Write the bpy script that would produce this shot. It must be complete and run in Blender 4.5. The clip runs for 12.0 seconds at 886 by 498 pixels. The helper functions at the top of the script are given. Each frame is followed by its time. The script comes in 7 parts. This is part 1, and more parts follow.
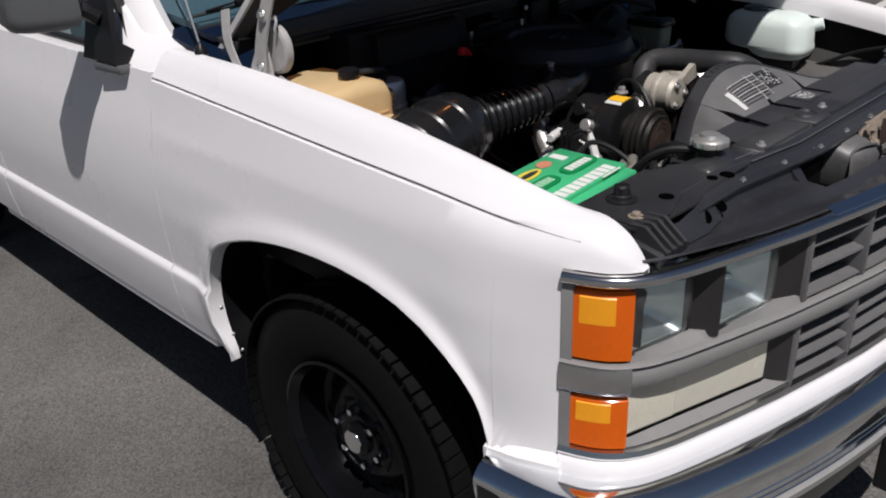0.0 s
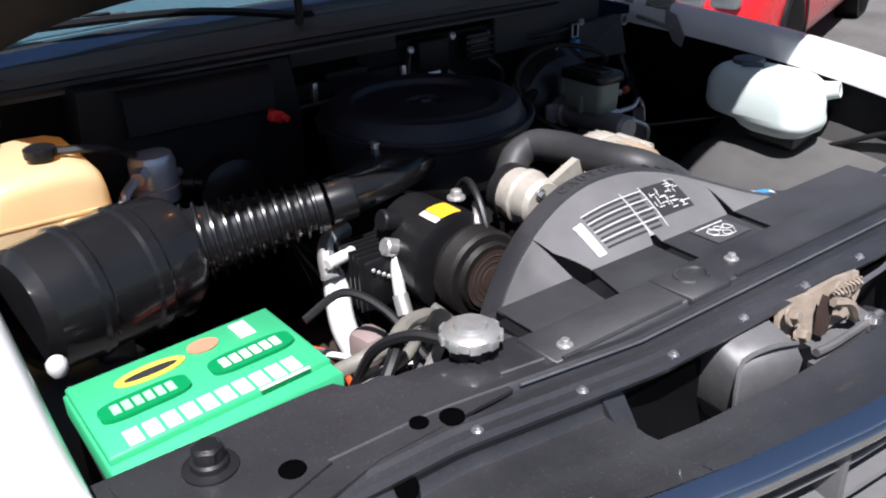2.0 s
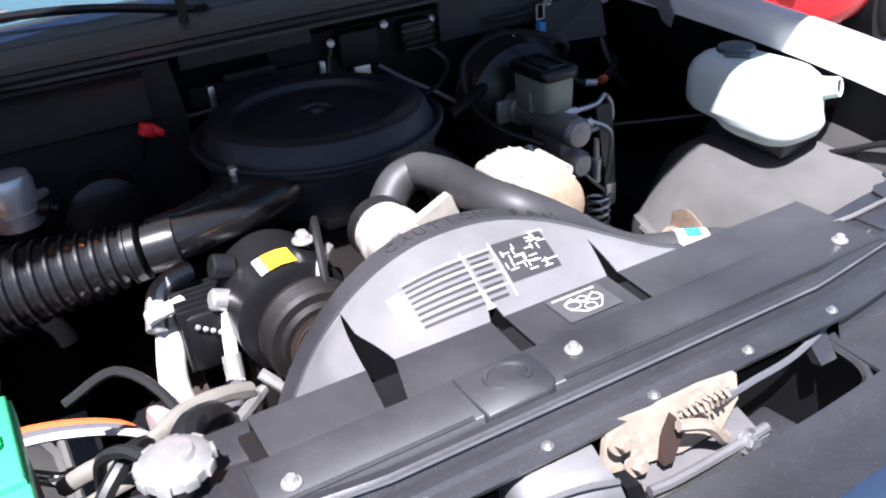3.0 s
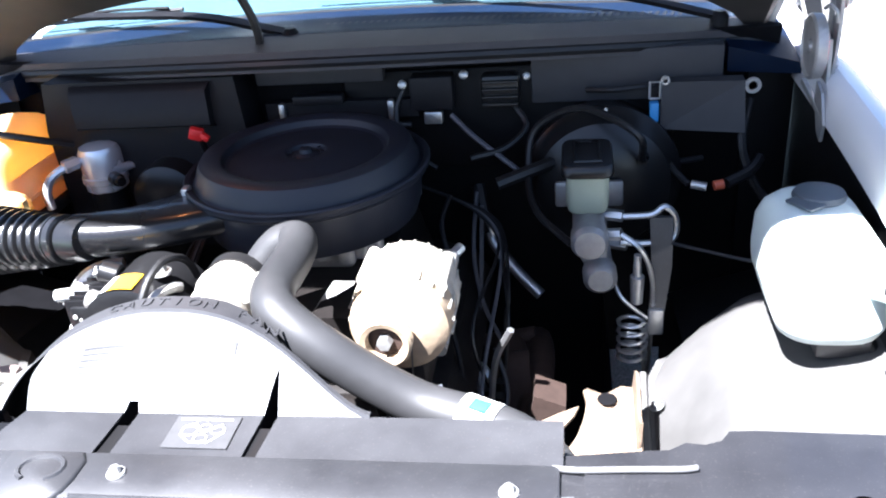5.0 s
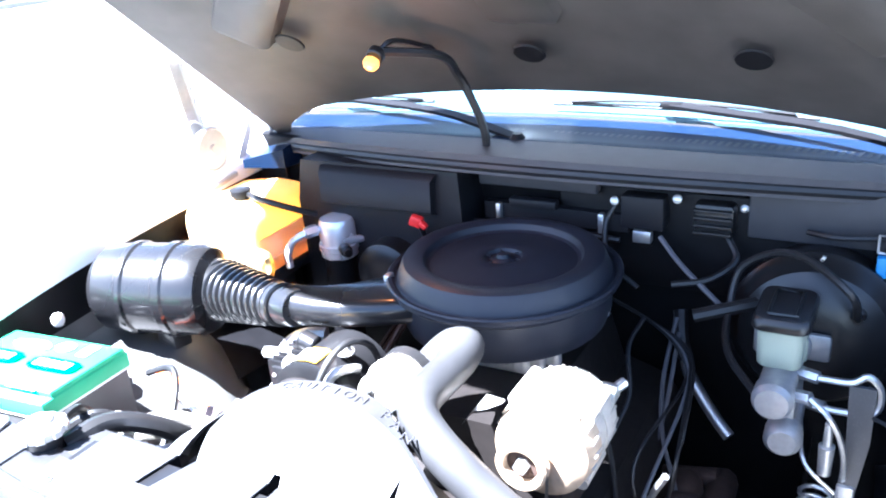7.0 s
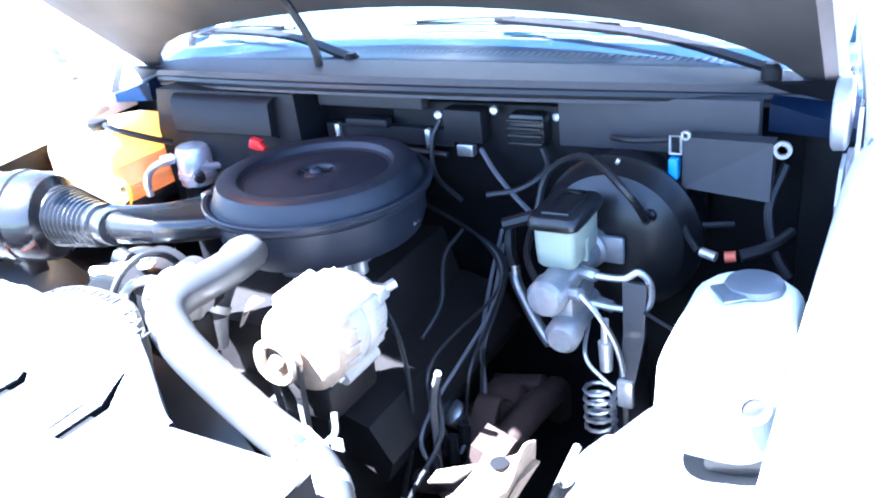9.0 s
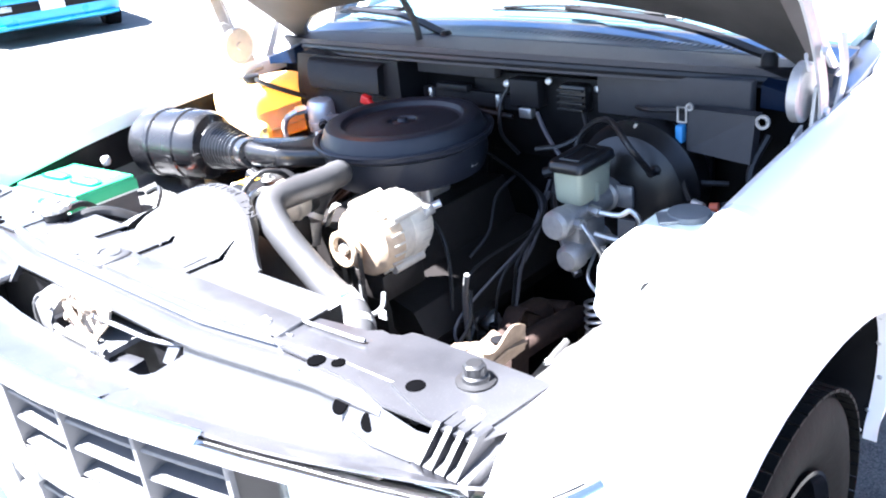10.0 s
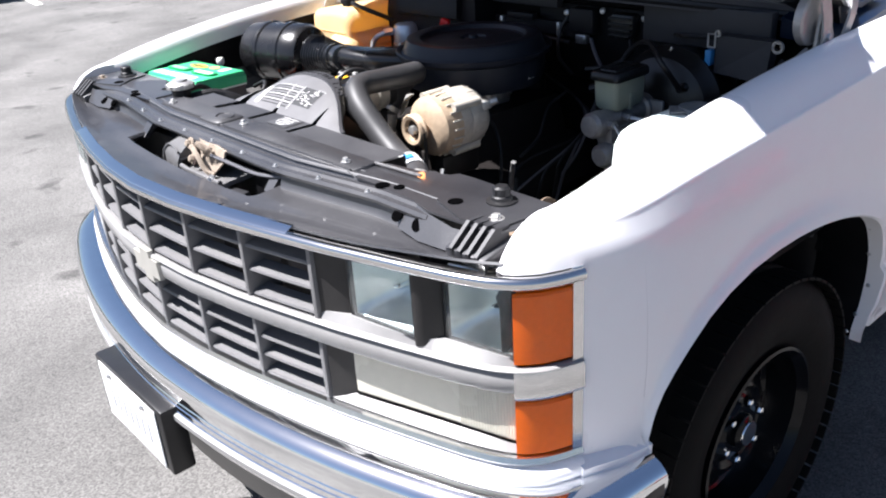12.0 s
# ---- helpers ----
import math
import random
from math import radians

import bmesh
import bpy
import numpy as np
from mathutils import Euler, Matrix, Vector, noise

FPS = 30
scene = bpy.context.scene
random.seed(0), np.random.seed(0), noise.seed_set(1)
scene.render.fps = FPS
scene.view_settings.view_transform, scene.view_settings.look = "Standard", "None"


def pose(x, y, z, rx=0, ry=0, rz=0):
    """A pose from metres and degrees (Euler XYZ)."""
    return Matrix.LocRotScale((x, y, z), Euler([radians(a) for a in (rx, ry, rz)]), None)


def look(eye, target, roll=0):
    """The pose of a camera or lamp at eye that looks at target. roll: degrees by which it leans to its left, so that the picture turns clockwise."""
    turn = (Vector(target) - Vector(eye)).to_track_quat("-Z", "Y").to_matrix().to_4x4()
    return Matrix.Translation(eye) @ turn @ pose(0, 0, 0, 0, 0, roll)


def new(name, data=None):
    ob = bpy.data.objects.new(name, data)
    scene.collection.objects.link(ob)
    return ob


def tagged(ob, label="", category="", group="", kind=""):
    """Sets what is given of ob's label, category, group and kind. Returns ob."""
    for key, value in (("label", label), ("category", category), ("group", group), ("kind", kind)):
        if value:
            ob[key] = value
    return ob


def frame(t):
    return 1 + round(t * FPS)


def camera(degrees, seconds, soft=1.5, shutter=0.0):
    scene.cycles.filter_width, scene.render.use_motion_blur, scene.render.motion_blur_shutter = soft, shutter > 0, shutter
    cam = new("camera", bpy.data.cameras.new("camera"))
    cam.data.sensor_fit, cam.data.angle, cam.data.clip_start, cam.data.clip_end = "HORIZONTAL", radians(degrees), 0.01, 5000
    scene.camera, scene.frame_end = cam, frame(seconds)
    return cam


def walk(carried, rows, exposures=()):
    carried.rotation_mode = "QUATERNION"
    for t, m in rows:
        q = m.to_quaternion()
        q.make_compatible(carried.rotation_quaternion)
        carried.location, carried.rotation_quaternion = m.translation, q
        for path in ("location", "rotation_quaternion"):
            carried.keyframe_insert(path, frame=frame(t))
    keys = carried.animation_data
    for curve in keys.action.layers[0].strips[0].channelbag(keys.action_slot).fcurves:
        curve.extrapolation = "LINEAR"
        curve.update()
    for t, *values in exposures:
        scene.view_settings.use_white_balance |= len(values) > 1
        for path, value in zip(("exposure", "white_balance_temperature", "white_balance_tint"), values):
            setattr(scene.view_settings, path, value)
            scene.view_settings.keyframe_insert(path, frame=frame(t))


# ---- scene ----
cam = camera(55.3, 12.0, 2.0)
PATH = [
    (0, (-1.84, -0.569, 1.545), (-0.575, 0.717, 0.682), -2.5),
    (0.5, (-1.66, -0.389, 1.553), (-0.339, 0.811, 0.65), -3.1),
    (1, (-1.453, -0.38, 1.54), (-0.09, 0.744, 0.602), -5.5),
    (1.5, (-1.142, -0.469, 1.518), (0.011, 0.882, 0.599), -2.4),
    (2, (-0.908, -0.481, 1.511), (0.144, 0.982, 0.642), -1.9),
    (2.5, (-0.662, -0.419, 1.522), (0.202, 1.131, 0.599), -3.1),
    (2.7, (-0.577, -0.437, 1.523), (0.277, 1.104, 0.577), -5.0),
    (4.5, (0.167, -0.527, 1.577), (0.223, 1.159, 0.503), 0.1),
    (5, (0.43, -0.485, 1.569), (0.117, 1.257, 0.638), -5.4),
    (5.5, (0.612, -0.452, 1.592), (-0.078, 1.161, 0.631), -5.9),
    (6, (0.586, -0.452, 1.635), (-0.316, 1.16, 0.871), -5.7),
    (6.5, (0.56, -0.458, 1.658), (-0.362, 1.147, 0.9), -4.5),
    (8.5, (0.784, -0.299, 1.583), (-0.163, 1.269, 0.782), -5.8),
    (9, (0.922, -0.306, 1.559), (-0.042, 1.229, 0.713), -7.0),
    (9.5, (1.141, -0.469, 1.572), (-0.027, 0.93, 0.747), -6.5),
    (10, (1.326, -0.515, 1.589), (0.064, 0.799, 0.766), -6.6),
    (10.5, (1.532, -0.416, 1.562), (0.137, 0.795, 0.795), -5.7),
    (11, (1.63, -0.447, 1.575), (0.082, 0.547, 0.791), -7.1),
    (11.5, (1.657, -0.627, 1.571), (0.165, 0.394, 0.715), -7.9),
    (12, (1.626, -0.76, 1.526), (0.251, 0.415, 0.672), -3.9),
]

# ---- camera's exposure on the way ----
EXPOSURES = [(0.0, -0.25, 6250, 14), (0.5, -0.25, 6200, 14), (1.0, -0.2, 6200, 14), (1.5, 0.35, 6150, 12), (2.0, 0.9, 5950, 15), (2.5, 1.55, 5800, 19), (2.7, 1.7, 5800, 19), (4.5, 2.9, 5750, 13), (5.0, 3.15, 5700, 13),
             (5.5, 3.75, 5650, 13), (6.0, 3.9, 5650, 13), (6.5, 4.15, 5500, 13), (8.5, 5.2, 4900, 12), (9.0, 5.15, 4850, 12), (9.5, 4.8, 5200, 13), (10.0, 4.2, 5700, 13), (10.5, 3.5, 5850, 13),
             (11.0, 2.85, 5950, 14), (11.5, 2.3, 6000, 14), (12.0, 1.75, 6000, 14)]
walk(cam, [(t, look(eye, target, roll)) for t, eye, target, roll in PATH], EXPOSURES)

# ---- world, sun ----
SUN_TO = Vector((-0.33, -0.45, 1.0)).normalized()
elev = math.asin(SUN_TO.z)
azim = math.atan2(SUN_TO.x, SUN_TO.y)
world = bpy.data.worlds.new("sky")
scene.world = world
world.use_nodes = True
wn = world.node_tree.nodes
sky = wn.new("ShaderNodeTexSky")
sky.sky_type = 'NISHITA'
sky.sun_disc = False
sky.sun_elevation = elev
sky.sun_rotation = azim
sky.air_density, sky.dust_density = 1.0, 1.0
wn["Background"].inputs["Strength"].default_value = 0.031
world.node_tree.links.new(sky.outputs[0], wn["Background"].inputs["Color"])
sun_data = bpy.data.lights.new("sun", 'SUN')
sun_data.energy, sun_data.angle, sun_data.color = 5.0, radians(0.53), (1.0, 0.95, 0.88)
sun = new("sun", sun_data)
sun.matrix_world = look(SUN_TO * 30, (0, 0, 0))


# ---- materials ----
def mat(name, color, rough=0.5, metal=0.0, var=0.12, scale=40.0, bump=0.0, dust=0.0, dust_color=(0.32, 0.29, 0.25), coat=0.0,
        trans=0.0, sss=0.0, rvar=0.1, ior=1.45, island=0.0, specks=0.0):
    m = bpy.data.materials.new(name)
    m.use_nodes = True
    nt = m.node_tree
    n, l = nt.nodes, nt.links
    p = n["Principled BSDF"]
    tc = n.new("ShaderNodeTexCoord")
    no = n.new("ShaderNodeTexNoise")
    no.inputs["Scale"].default_value, no.inputs["Detail"].default_value = scale, 6
    l.new(tc.outputs["Object"], no.inputs["Vector"])
    big = n.new("ShaderNodeTexNoise")
    big.inputs["Scale"].default_value, big.inputs["Detail"].default_value = scale / 9, 4
    l.new(tc.outputs["Object"], big.inputs["Vector"])
    mix = n.new("ShaderNodeMix")
    mix.data_type = 'RGBA'
    mix.inputs[6].default_value = (*[c * (1 - var) for c in color], 1)
    mix.inputs[7].default_value = (*[min(1, c * (1 + var)) for c in color], 1)
    l.new(no.outputs["Fac"], mix.inputs[0])
    last = mix.outputs[2]
    if dust:
        geo = n.new("ShaderNodeNewGeometry")
        sep = n.new("ShaderNodeSeparateXYZ")
        l.new(geo.outputs["Normal"], sep.inputs[0])
        ramp = n.new("ShaderNodeMapRange")
        ramp.inputs["From Min"].default_value, ramp.inputs["From Max"].default_value = 0.0, 1.0
        ramp.inputs["To Min"].default_value, ramp.inputs["To Max"].default_value = 0.25, 1.0
        l.new(sep.outputs["Z"], ramp.inputs["Value"])
        r2 = n.new("ShaderNodeMapRange")
        r2.inputs["From Min"].default_value, r2.inputs["From Max"].default_value = 0.3, 0.72
        r2.inputs["To Max"].default_value = dust
        l.new(big.outputs["Fac"], r2.inputs["Value"])
        mul = n.new("ShaderNodeMath")
        mul.operation = 'MULTIPLY'
        l.new(ramp.outputs[0], mul.inputs[0])
        l.new(r2.outputs[0], mul.inputs[1])
        dm = n.new("ShaderNodeMix")
        dm.data_type = 'RGBA'
        dm.inputs[7].default_value = (*dust_color, 1)
        l.new(mul.outputs[0], dm.inputs[0])
        l.new(last, dm.inputs[6])
        last = dm.outputs[2]
    if specks:
        # fine grit and dry splashes
        gr = n.new("ShaderNodeTexNoise")
        gr.inputs["Scale"].default_value, gr.inputs["Detail"].default_value = 420, 2
        l.new(tc.outputs["Object"], gr.inputs["Vector"])
        gm = n.new("ShaderNodeMapRange")
        gm.inputs["From Min"].default_value, gm.inputs["From Max"].default_value = 0.62, 0.72
        gm.inputs["To Max"].default_value = specks
        l.new(gr.outputs["Fac"], gm.inputs["Value"])
        patch = n.new("ShaderNodeMath")
        patch.operation = 'MULTIPLY'
        l.new(gm.outputs[0], patch.inputs[0])
        l.new(big.outputs["Fac"], patch.inputs[1])
        sm = n.new("ShaderNodeMix")
        sm.data_type = 'RGBA'
        sm.inputs[7].default_value = (0.34, 0.32, 0.30, 1)
        l.new(patch.outputs[0], sm.inputs[0])
        l.new(last, sm.inputs[6])
        last = sm.outputs[2]
    if island:
        rnd = n.new("ShaderNodeNewGeometry")
        hs = n.new("ShaderNodeHueSaturation")
        mr = n.new("ShaderNodeMapRange")
        mr.inputs["To Min"].default_value, mr.inputs["To Max"].default_value = 1 - island, 1 + island
        l.new(rnd.outputs["Random Per Island"], mr.inputs["Value"])
        l.new(mr.outputs[0], hs.inputs["Value"])
        l.new(last, hs.inputs["Color"])
        last = hs.outputs[0]
    l.new(last, p.inputs["Base Color"])
    rr = n.new("ShaderNodeMapRange")
    rr.inputs["To Min"].default_value, rr.inputs["To Max"].default_value = max(0.01, rough - rvar * rough), min(1, rough + rvar)
    l.new(big.outputs["Fac"], rr.inputs["Value"])
    l.new(rr.outputs[0], p.inputs["Roughness"])
    p.inputs["Metallic"].default_value = metal
    p.inputs["IOR"].default_value = ior
    p.inputs["Coat Weight"].default_value = coat
    p.inputs["Coat Roughness"].default_value = 0.04
    p.inputs["Transmission Weight"].default_value = trans
    if sss:
        p.inputs["Subsurface Weight"].default_value = sss
        p.inputs["Subsurface Radius"].default_value = (0.02, 0.02, 0.02)
    if bump:
        b = n.new("ShaderNodeBump")
        b.inputs["Strength"].default_value, b.inputs["Distance"].default_value = bump, 0.004
        l.new(no.outputs["Fac"], b.inputs["Height"])
        l.new(b.outputs[0], p.inputs["Normal"])
    return m


WHITE = mat("white_paint", (0.80, 0.79, 0.80), 0.26, var=0.015, scale=25, coat=0.3, rvar=0.06)
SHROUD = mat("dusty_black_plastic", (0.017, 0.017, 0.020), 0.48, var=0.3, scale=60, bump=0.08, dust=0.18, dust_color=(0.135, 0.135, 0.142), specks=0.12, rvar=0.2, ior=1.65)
BRACKET = mat("dusty_grey_steel", (0.105, 0.105, 0.108), 0.42, 0.2, var=0.3, scale=50, bump=0.12, dust=0.40, dust_color=(0.26, 0.25, 0.24), specks=0.15, rvar=0.2)
DOMEGREY = mat("light_grey_plastic", (0.115, 0.114, 0.116), 0.30, var=0.16, scale=45, bump=0.06, dust=0.4, dust_color=(0.27, 0.265, 0.265), specks=0.2)
DUCTP = mat("glossy_black_moulding", (0.008, 0.008, 0.009), 0.20, var=0.25, scale=40, bump=0.05, dust=0.08, coat=0.4, dust_color=(0.14, 0.14, 0.145), rvar=0.2)
BLACKP = mat("black_plastic", (0.008, 0.008, 0.009), 0.30, var=0.2, scale=50, bump=0.04, dust=0.03, dust_color=(0.15, 0.14, 0.13))
SUPPORT = mat("black_painted_steel", (0.014, 0.014, 0.017), 0.40, var=0.35, scale=35, bump=0.12, dust=0.14, dust_color=(0.130, 0.130, 0.137), coat=0.4, specks=0.2, rvar=0.25, ior=1.75)
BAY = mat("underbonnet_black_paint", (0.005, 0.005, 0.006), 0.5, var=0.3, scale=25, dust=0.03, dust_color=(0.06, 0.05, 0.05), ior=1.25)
HOLESHADE = mat("hole_shade_black", (0.0012, 0.0012, 0.0014), 0.9, var=0.2, scale=40, ior=1.05)
RUBBER = mat("black_rubber", (0.010, 0.010, 0.011), 0.42, var=0.2, scale=60, bump=0.06, dust=0.05, dust_color=(0.12, 0.11, 0.1))
HOSE = mat("hose_rubber", (0.026, 0.026, 0.028), 0.48, var=0.25, scale=40, bump=0.06, dust=0.22, dust_color=(0.14, 0.138, 0.138))
TYRE = mat("tyre_rubber", (0.006, 0.006, 0.006), 0.6, var=0.3, scale=70, bump=0.15, dust=0.02, dust_color=(.1, .09, .08), ior=1.16)
RIM = mat("gloss_black_steel", (0.004, 0.004, 0.005), 0.14, var=0.2, scale=30, coat=0.12, ior=1.25)
CHROME = mat("chrome", (0.86, 0.87, 0.88), 0.06, 1.0, var=0.04, scale=30, rvar=0.05)
SOFTCHROME = mat("aged_chrome_plating", (0.70, 0.69, 0.68), 0.11, 1.0, var=0.06, scale=30, rvar=0.1)
DULLCHROME = mat("worn_chrome", (0.72, 0.72, 0.72), 0.16, 1.0, var=0.1, scale=60, rvar=0.12)
ARGENT = mat("argent_grey_plastic", (0.22, 0.217, 0.214), 0.42, var=0.08, scale=60, dust=0.06)
GRILLE = mat("grey_grille_plastic", (0.125, 0.124, 0.127), 0.45, var=0.12, scale=70, dust=0.08)
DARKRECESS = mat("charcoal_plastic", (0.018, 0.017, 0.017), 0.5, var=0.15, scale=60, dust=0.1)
AMBER = mat("amber_lens", (0.74, 0.125, 0.002), 0.14, var=0.08, scale=120, coat=0.12, sss=0.15)
AMBERLIT = mat("sunlit_amber_lens", (1.0, 0.38, 0.012), 0.3, var=0.10, scale=160, bump=0.15, sss=0.1)
LENS = mat("lamp_glass", (0.30, 0.33, 0.35), 0.06, 0.55, var=0.2, scale=110, bump=0.12, coat=0.5)
LAMPREF = mat("lamp_reflector", (0.85, 0.85, 0.86), 0.26, 0.95, var=0.10, scale=55, bump=0.10, rvar=0.15)
PARKLENS = mat("milky_parking_lens", (0.58, 0.56, 0.47), 0.22, var=0.06, scale=50, bump=0.05, coat=0.3)
GREEN = mat("battery_green", (0.055, 0.46, 0.20), 0.42, var=0.06, scale=50)
GREENDARK = mat("battery_green_emboss", (0.005, 0.24, 0.075), 0.35, var=0.08, scale=50)
INKWHITE = mat("white_print", (0.78, 0.8, 0.76), 0.4, var=0.1, scale=90)
INKPALE = mat("pale_green_print", (0.35, 0.62, 0.42), 0.4, var=0.2, scale=90)
INKYELLOW = mat("yellow_print", (0.75, 0.6, 0.08), 0.4, var=0.1, scale=90)
INKRED = mat("faded_red_print", (0.6, 0.25, 0.15), 0.45, var=0.15, scale=90)
CASE = mat("battery_case_grey", (0.05, 0.05, 0.053), 0.5, var=0.15, scale=50, dust=0.2)
TANK = mat("aged_translucent_plastic", (0.92, 0.75, 0.44), 0.35, var=0.10, scale=14)
tn, tl = TANK.node_tree.nodes, TANK.node_tree.links
through_light, tank_mix = tn.new("ShaderNodeBsdfTranslucent"), tn.new("ShaderNodeMixShader")
through_light.inputs["Color"].default_value = (0.98, 0.66, 0.10, 1)
tank_mix.inputs[0].default_value = 0.45
tl.new(tn["Principled BSDF"].outputs[0], tank_mix.inputs[1])
tl.new(through_light.outputs[0], tank_mix.inputs[2])
tl.new(tank_mix.outputs[0], tn["Material Output"].inputs[0])
MILKY = mat("milky_white_plastic", (0.72, 0.80, 0.76), 0.38, var=0.04, scale=18, sss=0.3)
RESV = mat("brake_reservoir_plastic", (0.27, 0.30, 0.24), 0.4, var=0.08, scale=30, sss=0.2)
ALU = mat("cast_aluminium", (0.60, 0.59, 0.57), 0.38, 0.75, var=0.2, scale=90, bump=0.2, dust=0.2)
ALUDUST = mat("oxidised_aluminium", (0.48, 0.445, 0.385), 0.55, 0.35, var=0.2, scale=80, bump=0.25, dust=0.25, dust_color=(0.4, 0.36, 0.3))
# darker copy of the cast aluminium, with the brake parts' shade in its colour
ALUSHADE = mat("shaded_cast_aluminium", (0.33, 0.33, 0.33), 0.42, 0.6, var=0.25, scale=80, bump=0.2, dust=0.2, dust_color=(0.2, 0.19, 0.18))
STEEL = mat("zinc_steel", (0.55, 0.55, 0.55), 0.35, 0.9, var=0.2, scale=80, dust=0.1)
EDGELIGHT = mat("edge_highlight_steel", (0.16, 0.16, 0.165), 0.35, 0.5, var=0.5, scale=30, rvar=0.2)
RUST = mat("rusty_iron", (0.036, 0.021, 0.016), 0.8, 0.1, var=0.4, scale=60, bump=0.3)
RUSTTAN = mat("tan_rusted_steel", (0.19, 0.14, 0.10), 0.75, 0.1, var=0.5, scale=60, bump=0.3)
RUSTPALE = mat("rusty_tan_steel", (0.29, 0.24, 0.19), 0.7, 0.2, var=0.45, scale=70, bump=0.3)
ENGINE = mat("greasy_engine_iron", (0.010, 0.008, 0.0075), 0.55, 0.2, var=0.4, scale=45, bump=0.2, dust=0.08, dust_color=(0.06, 0.045, 0.035))
AIRBOX = mat("satin_black_steel", (0.010, 0.012, 0.020), 0.42, 0.0, var=0.2, scale=40, dust=0.12, dust_color=(0.075, 0.085, 0.11), rvar=0.2)
HVAC = mat("grey_black_moulding", (0.009, 0.009, 0.011), 0.5, ior=1.3, var=0.15, scale=45, dust=0.04, dust_color=(0.12, 0.11, 0.1))
CAPGREY = mat("blue_grey_cap_plastic", (0.07, 0.085, 0.10), 0.35, var=0.1, scale=40, dust=0.1)
# black plastic whose blue base stands for the sky it reflects
COWLTRIM = mat("sky_tinted_cowl_plastic", (0.004, 0.010, 0.026), 0.34, var=0.15, scale=40, ior=1.20)
COWLSEAL = mat("dusty_grey_cowl_seal", (0.034, 0.032, 0.036), 0.6, var=0.2, scale=40, dust=0.12, dust_color=(0.10, 0.095, 0.10))
PLENUM = mat("grey_plenum_paint", (0.030, 0.030, 0.034), 0.6, var=0.2, scale=30, dust=0.05)
INNERF = mat("dusty_inner_fender", (0.07, 0.068, 0.066), 0.55, var=0.3, scale=22, bump=0.1, dust=0.34, dust_color=(0.18, 0.172, 0.165))
HOODIN = mat("grimy_hood_underside", (0.042, 0.038, 0.035), 0.6, var=0.85, scale=7, bump=0.15, dust=0.0, rvar=0.3)
TANHOSE = mat("weathered_tan_hose", (0.19, 0.18, 0.155), 0.5, var=0.2, scale=50, bump=0.06, dust=0.2)
RED = mat("red_plastic", (0.65, 0.02, 0.02), 0.4)
ORANGEWIRE = mat("orange_wire", (0.75, 0.12, 0.03), 0.5)
BLUEP = mat("blue_plastic", (0.05, 0.25, 0.55), 0.4)
LABEL = mat("paper_label", (0.62, 0.62, 0.60), 0.5, var=0.1, scale=90)
STICKER = mat("dusty_printed_paper", (0.30, 0.30, 0.295), 0.42, var=0.15, scale=60)
LABELDUST = mat("dusty_dark_label", (0.060, 0.060, 0.063), 0.42, var=0.2, scale=90, dust=0.2, dust_color=(0.13, 0.13, 0.135))
LABELDARK = mat("black_label", (0.03, 0.03, 0.032), 0.45, var=0.15, scale=90)
YELLOWL = mat("yellow_label", (0.85, 0.48, 0.02), 0.45)
WIRE = mat("grey_cable", (0.10, 0.10, 0.11), 0.45)
EMBLEM = mat("pale_emblem", (0.46, 0.45, 0.41), 0.28, 0.4)
SILVER = mat("pale_silver_can", (0.66, 0.68, 0.72), 0.24, 0.6, var=0.08, scale=40)
ALUTAN = mat("tan_stained_casting", (0.42, 0.32, 0.22), 0.6, 0.2, var=0.25, scale=70, bump=0.25)
PLATE = mat("white_plate", (0.8, 0.8, 0.78), 0.4, var=0.03)
PLATEINK = mat("pale_plate_ink", (0.45, 0.46, 0.5), 0.5)
INTERIOR = mat("blue_grey_cab_trim", (0.10, 0.14, 0.17), 0.7, var=0.15, scale=40)
DASHM = mat("blue_grey_dash_vinyl", (0.06, 0.11, 0.14), 0.6, var=0.1, scale=60, bump=0.1)
MIRRORGLASS = mat("mirror_glass", (0.9, 0.9, 0.9), 0.02, 1.0, var=0.0)
MIRRORCASE = mat("grey_mirror_shell", (0.10, 0.105, 0.11), 0.35, var=0.08, scale=40, coat=0.2)
FINMAT = mat("radiator_fins", (0.09, 0.085, 0.08), 0.5, 0.5, var=0.4, scale=200, bump=0.3)
HINGEGREY = mat("dull_white_painted_steel", (0.42, 0.41, 0.40), 0.45, 0.1, var=0.2, scale=45, bump=0.08, dust=0.15)
HINGEDULL = mat("grimy_bare_steel", (0.40, 0.39, 0.38), 0.42, 0.5, var=0.3, scale=45, bump=0.1, dust=0.15)
WALLM = mat("beige_render", (0.50, 0.44, 0.36), 0.85, var=0.1, scale=6, bump=0.2)
LINEP = mat("worn_white_line", (0.55, 0.55, 0.52), 0.8, var=0.25, scale=30)
CARBLUE = mat("sky_blue_paint", (0.03, 0.33, 0.58), 0.25, var=0.04, coat=0.6)
CARRED = mat("red_paint", (0.62, 0.015, 0.02), 0.25, var=0.04, coat=0.6)
CARSILVER = mat("silver_paint", (0.25, 0.225, 0.20), 0.3, 0.4, var=0.04, coat=0.6)
DARKGLASS = mat("tinted_car_glass", (0.02, 0.025, 0.03), 0.05, var=0.05, coat=0.3)


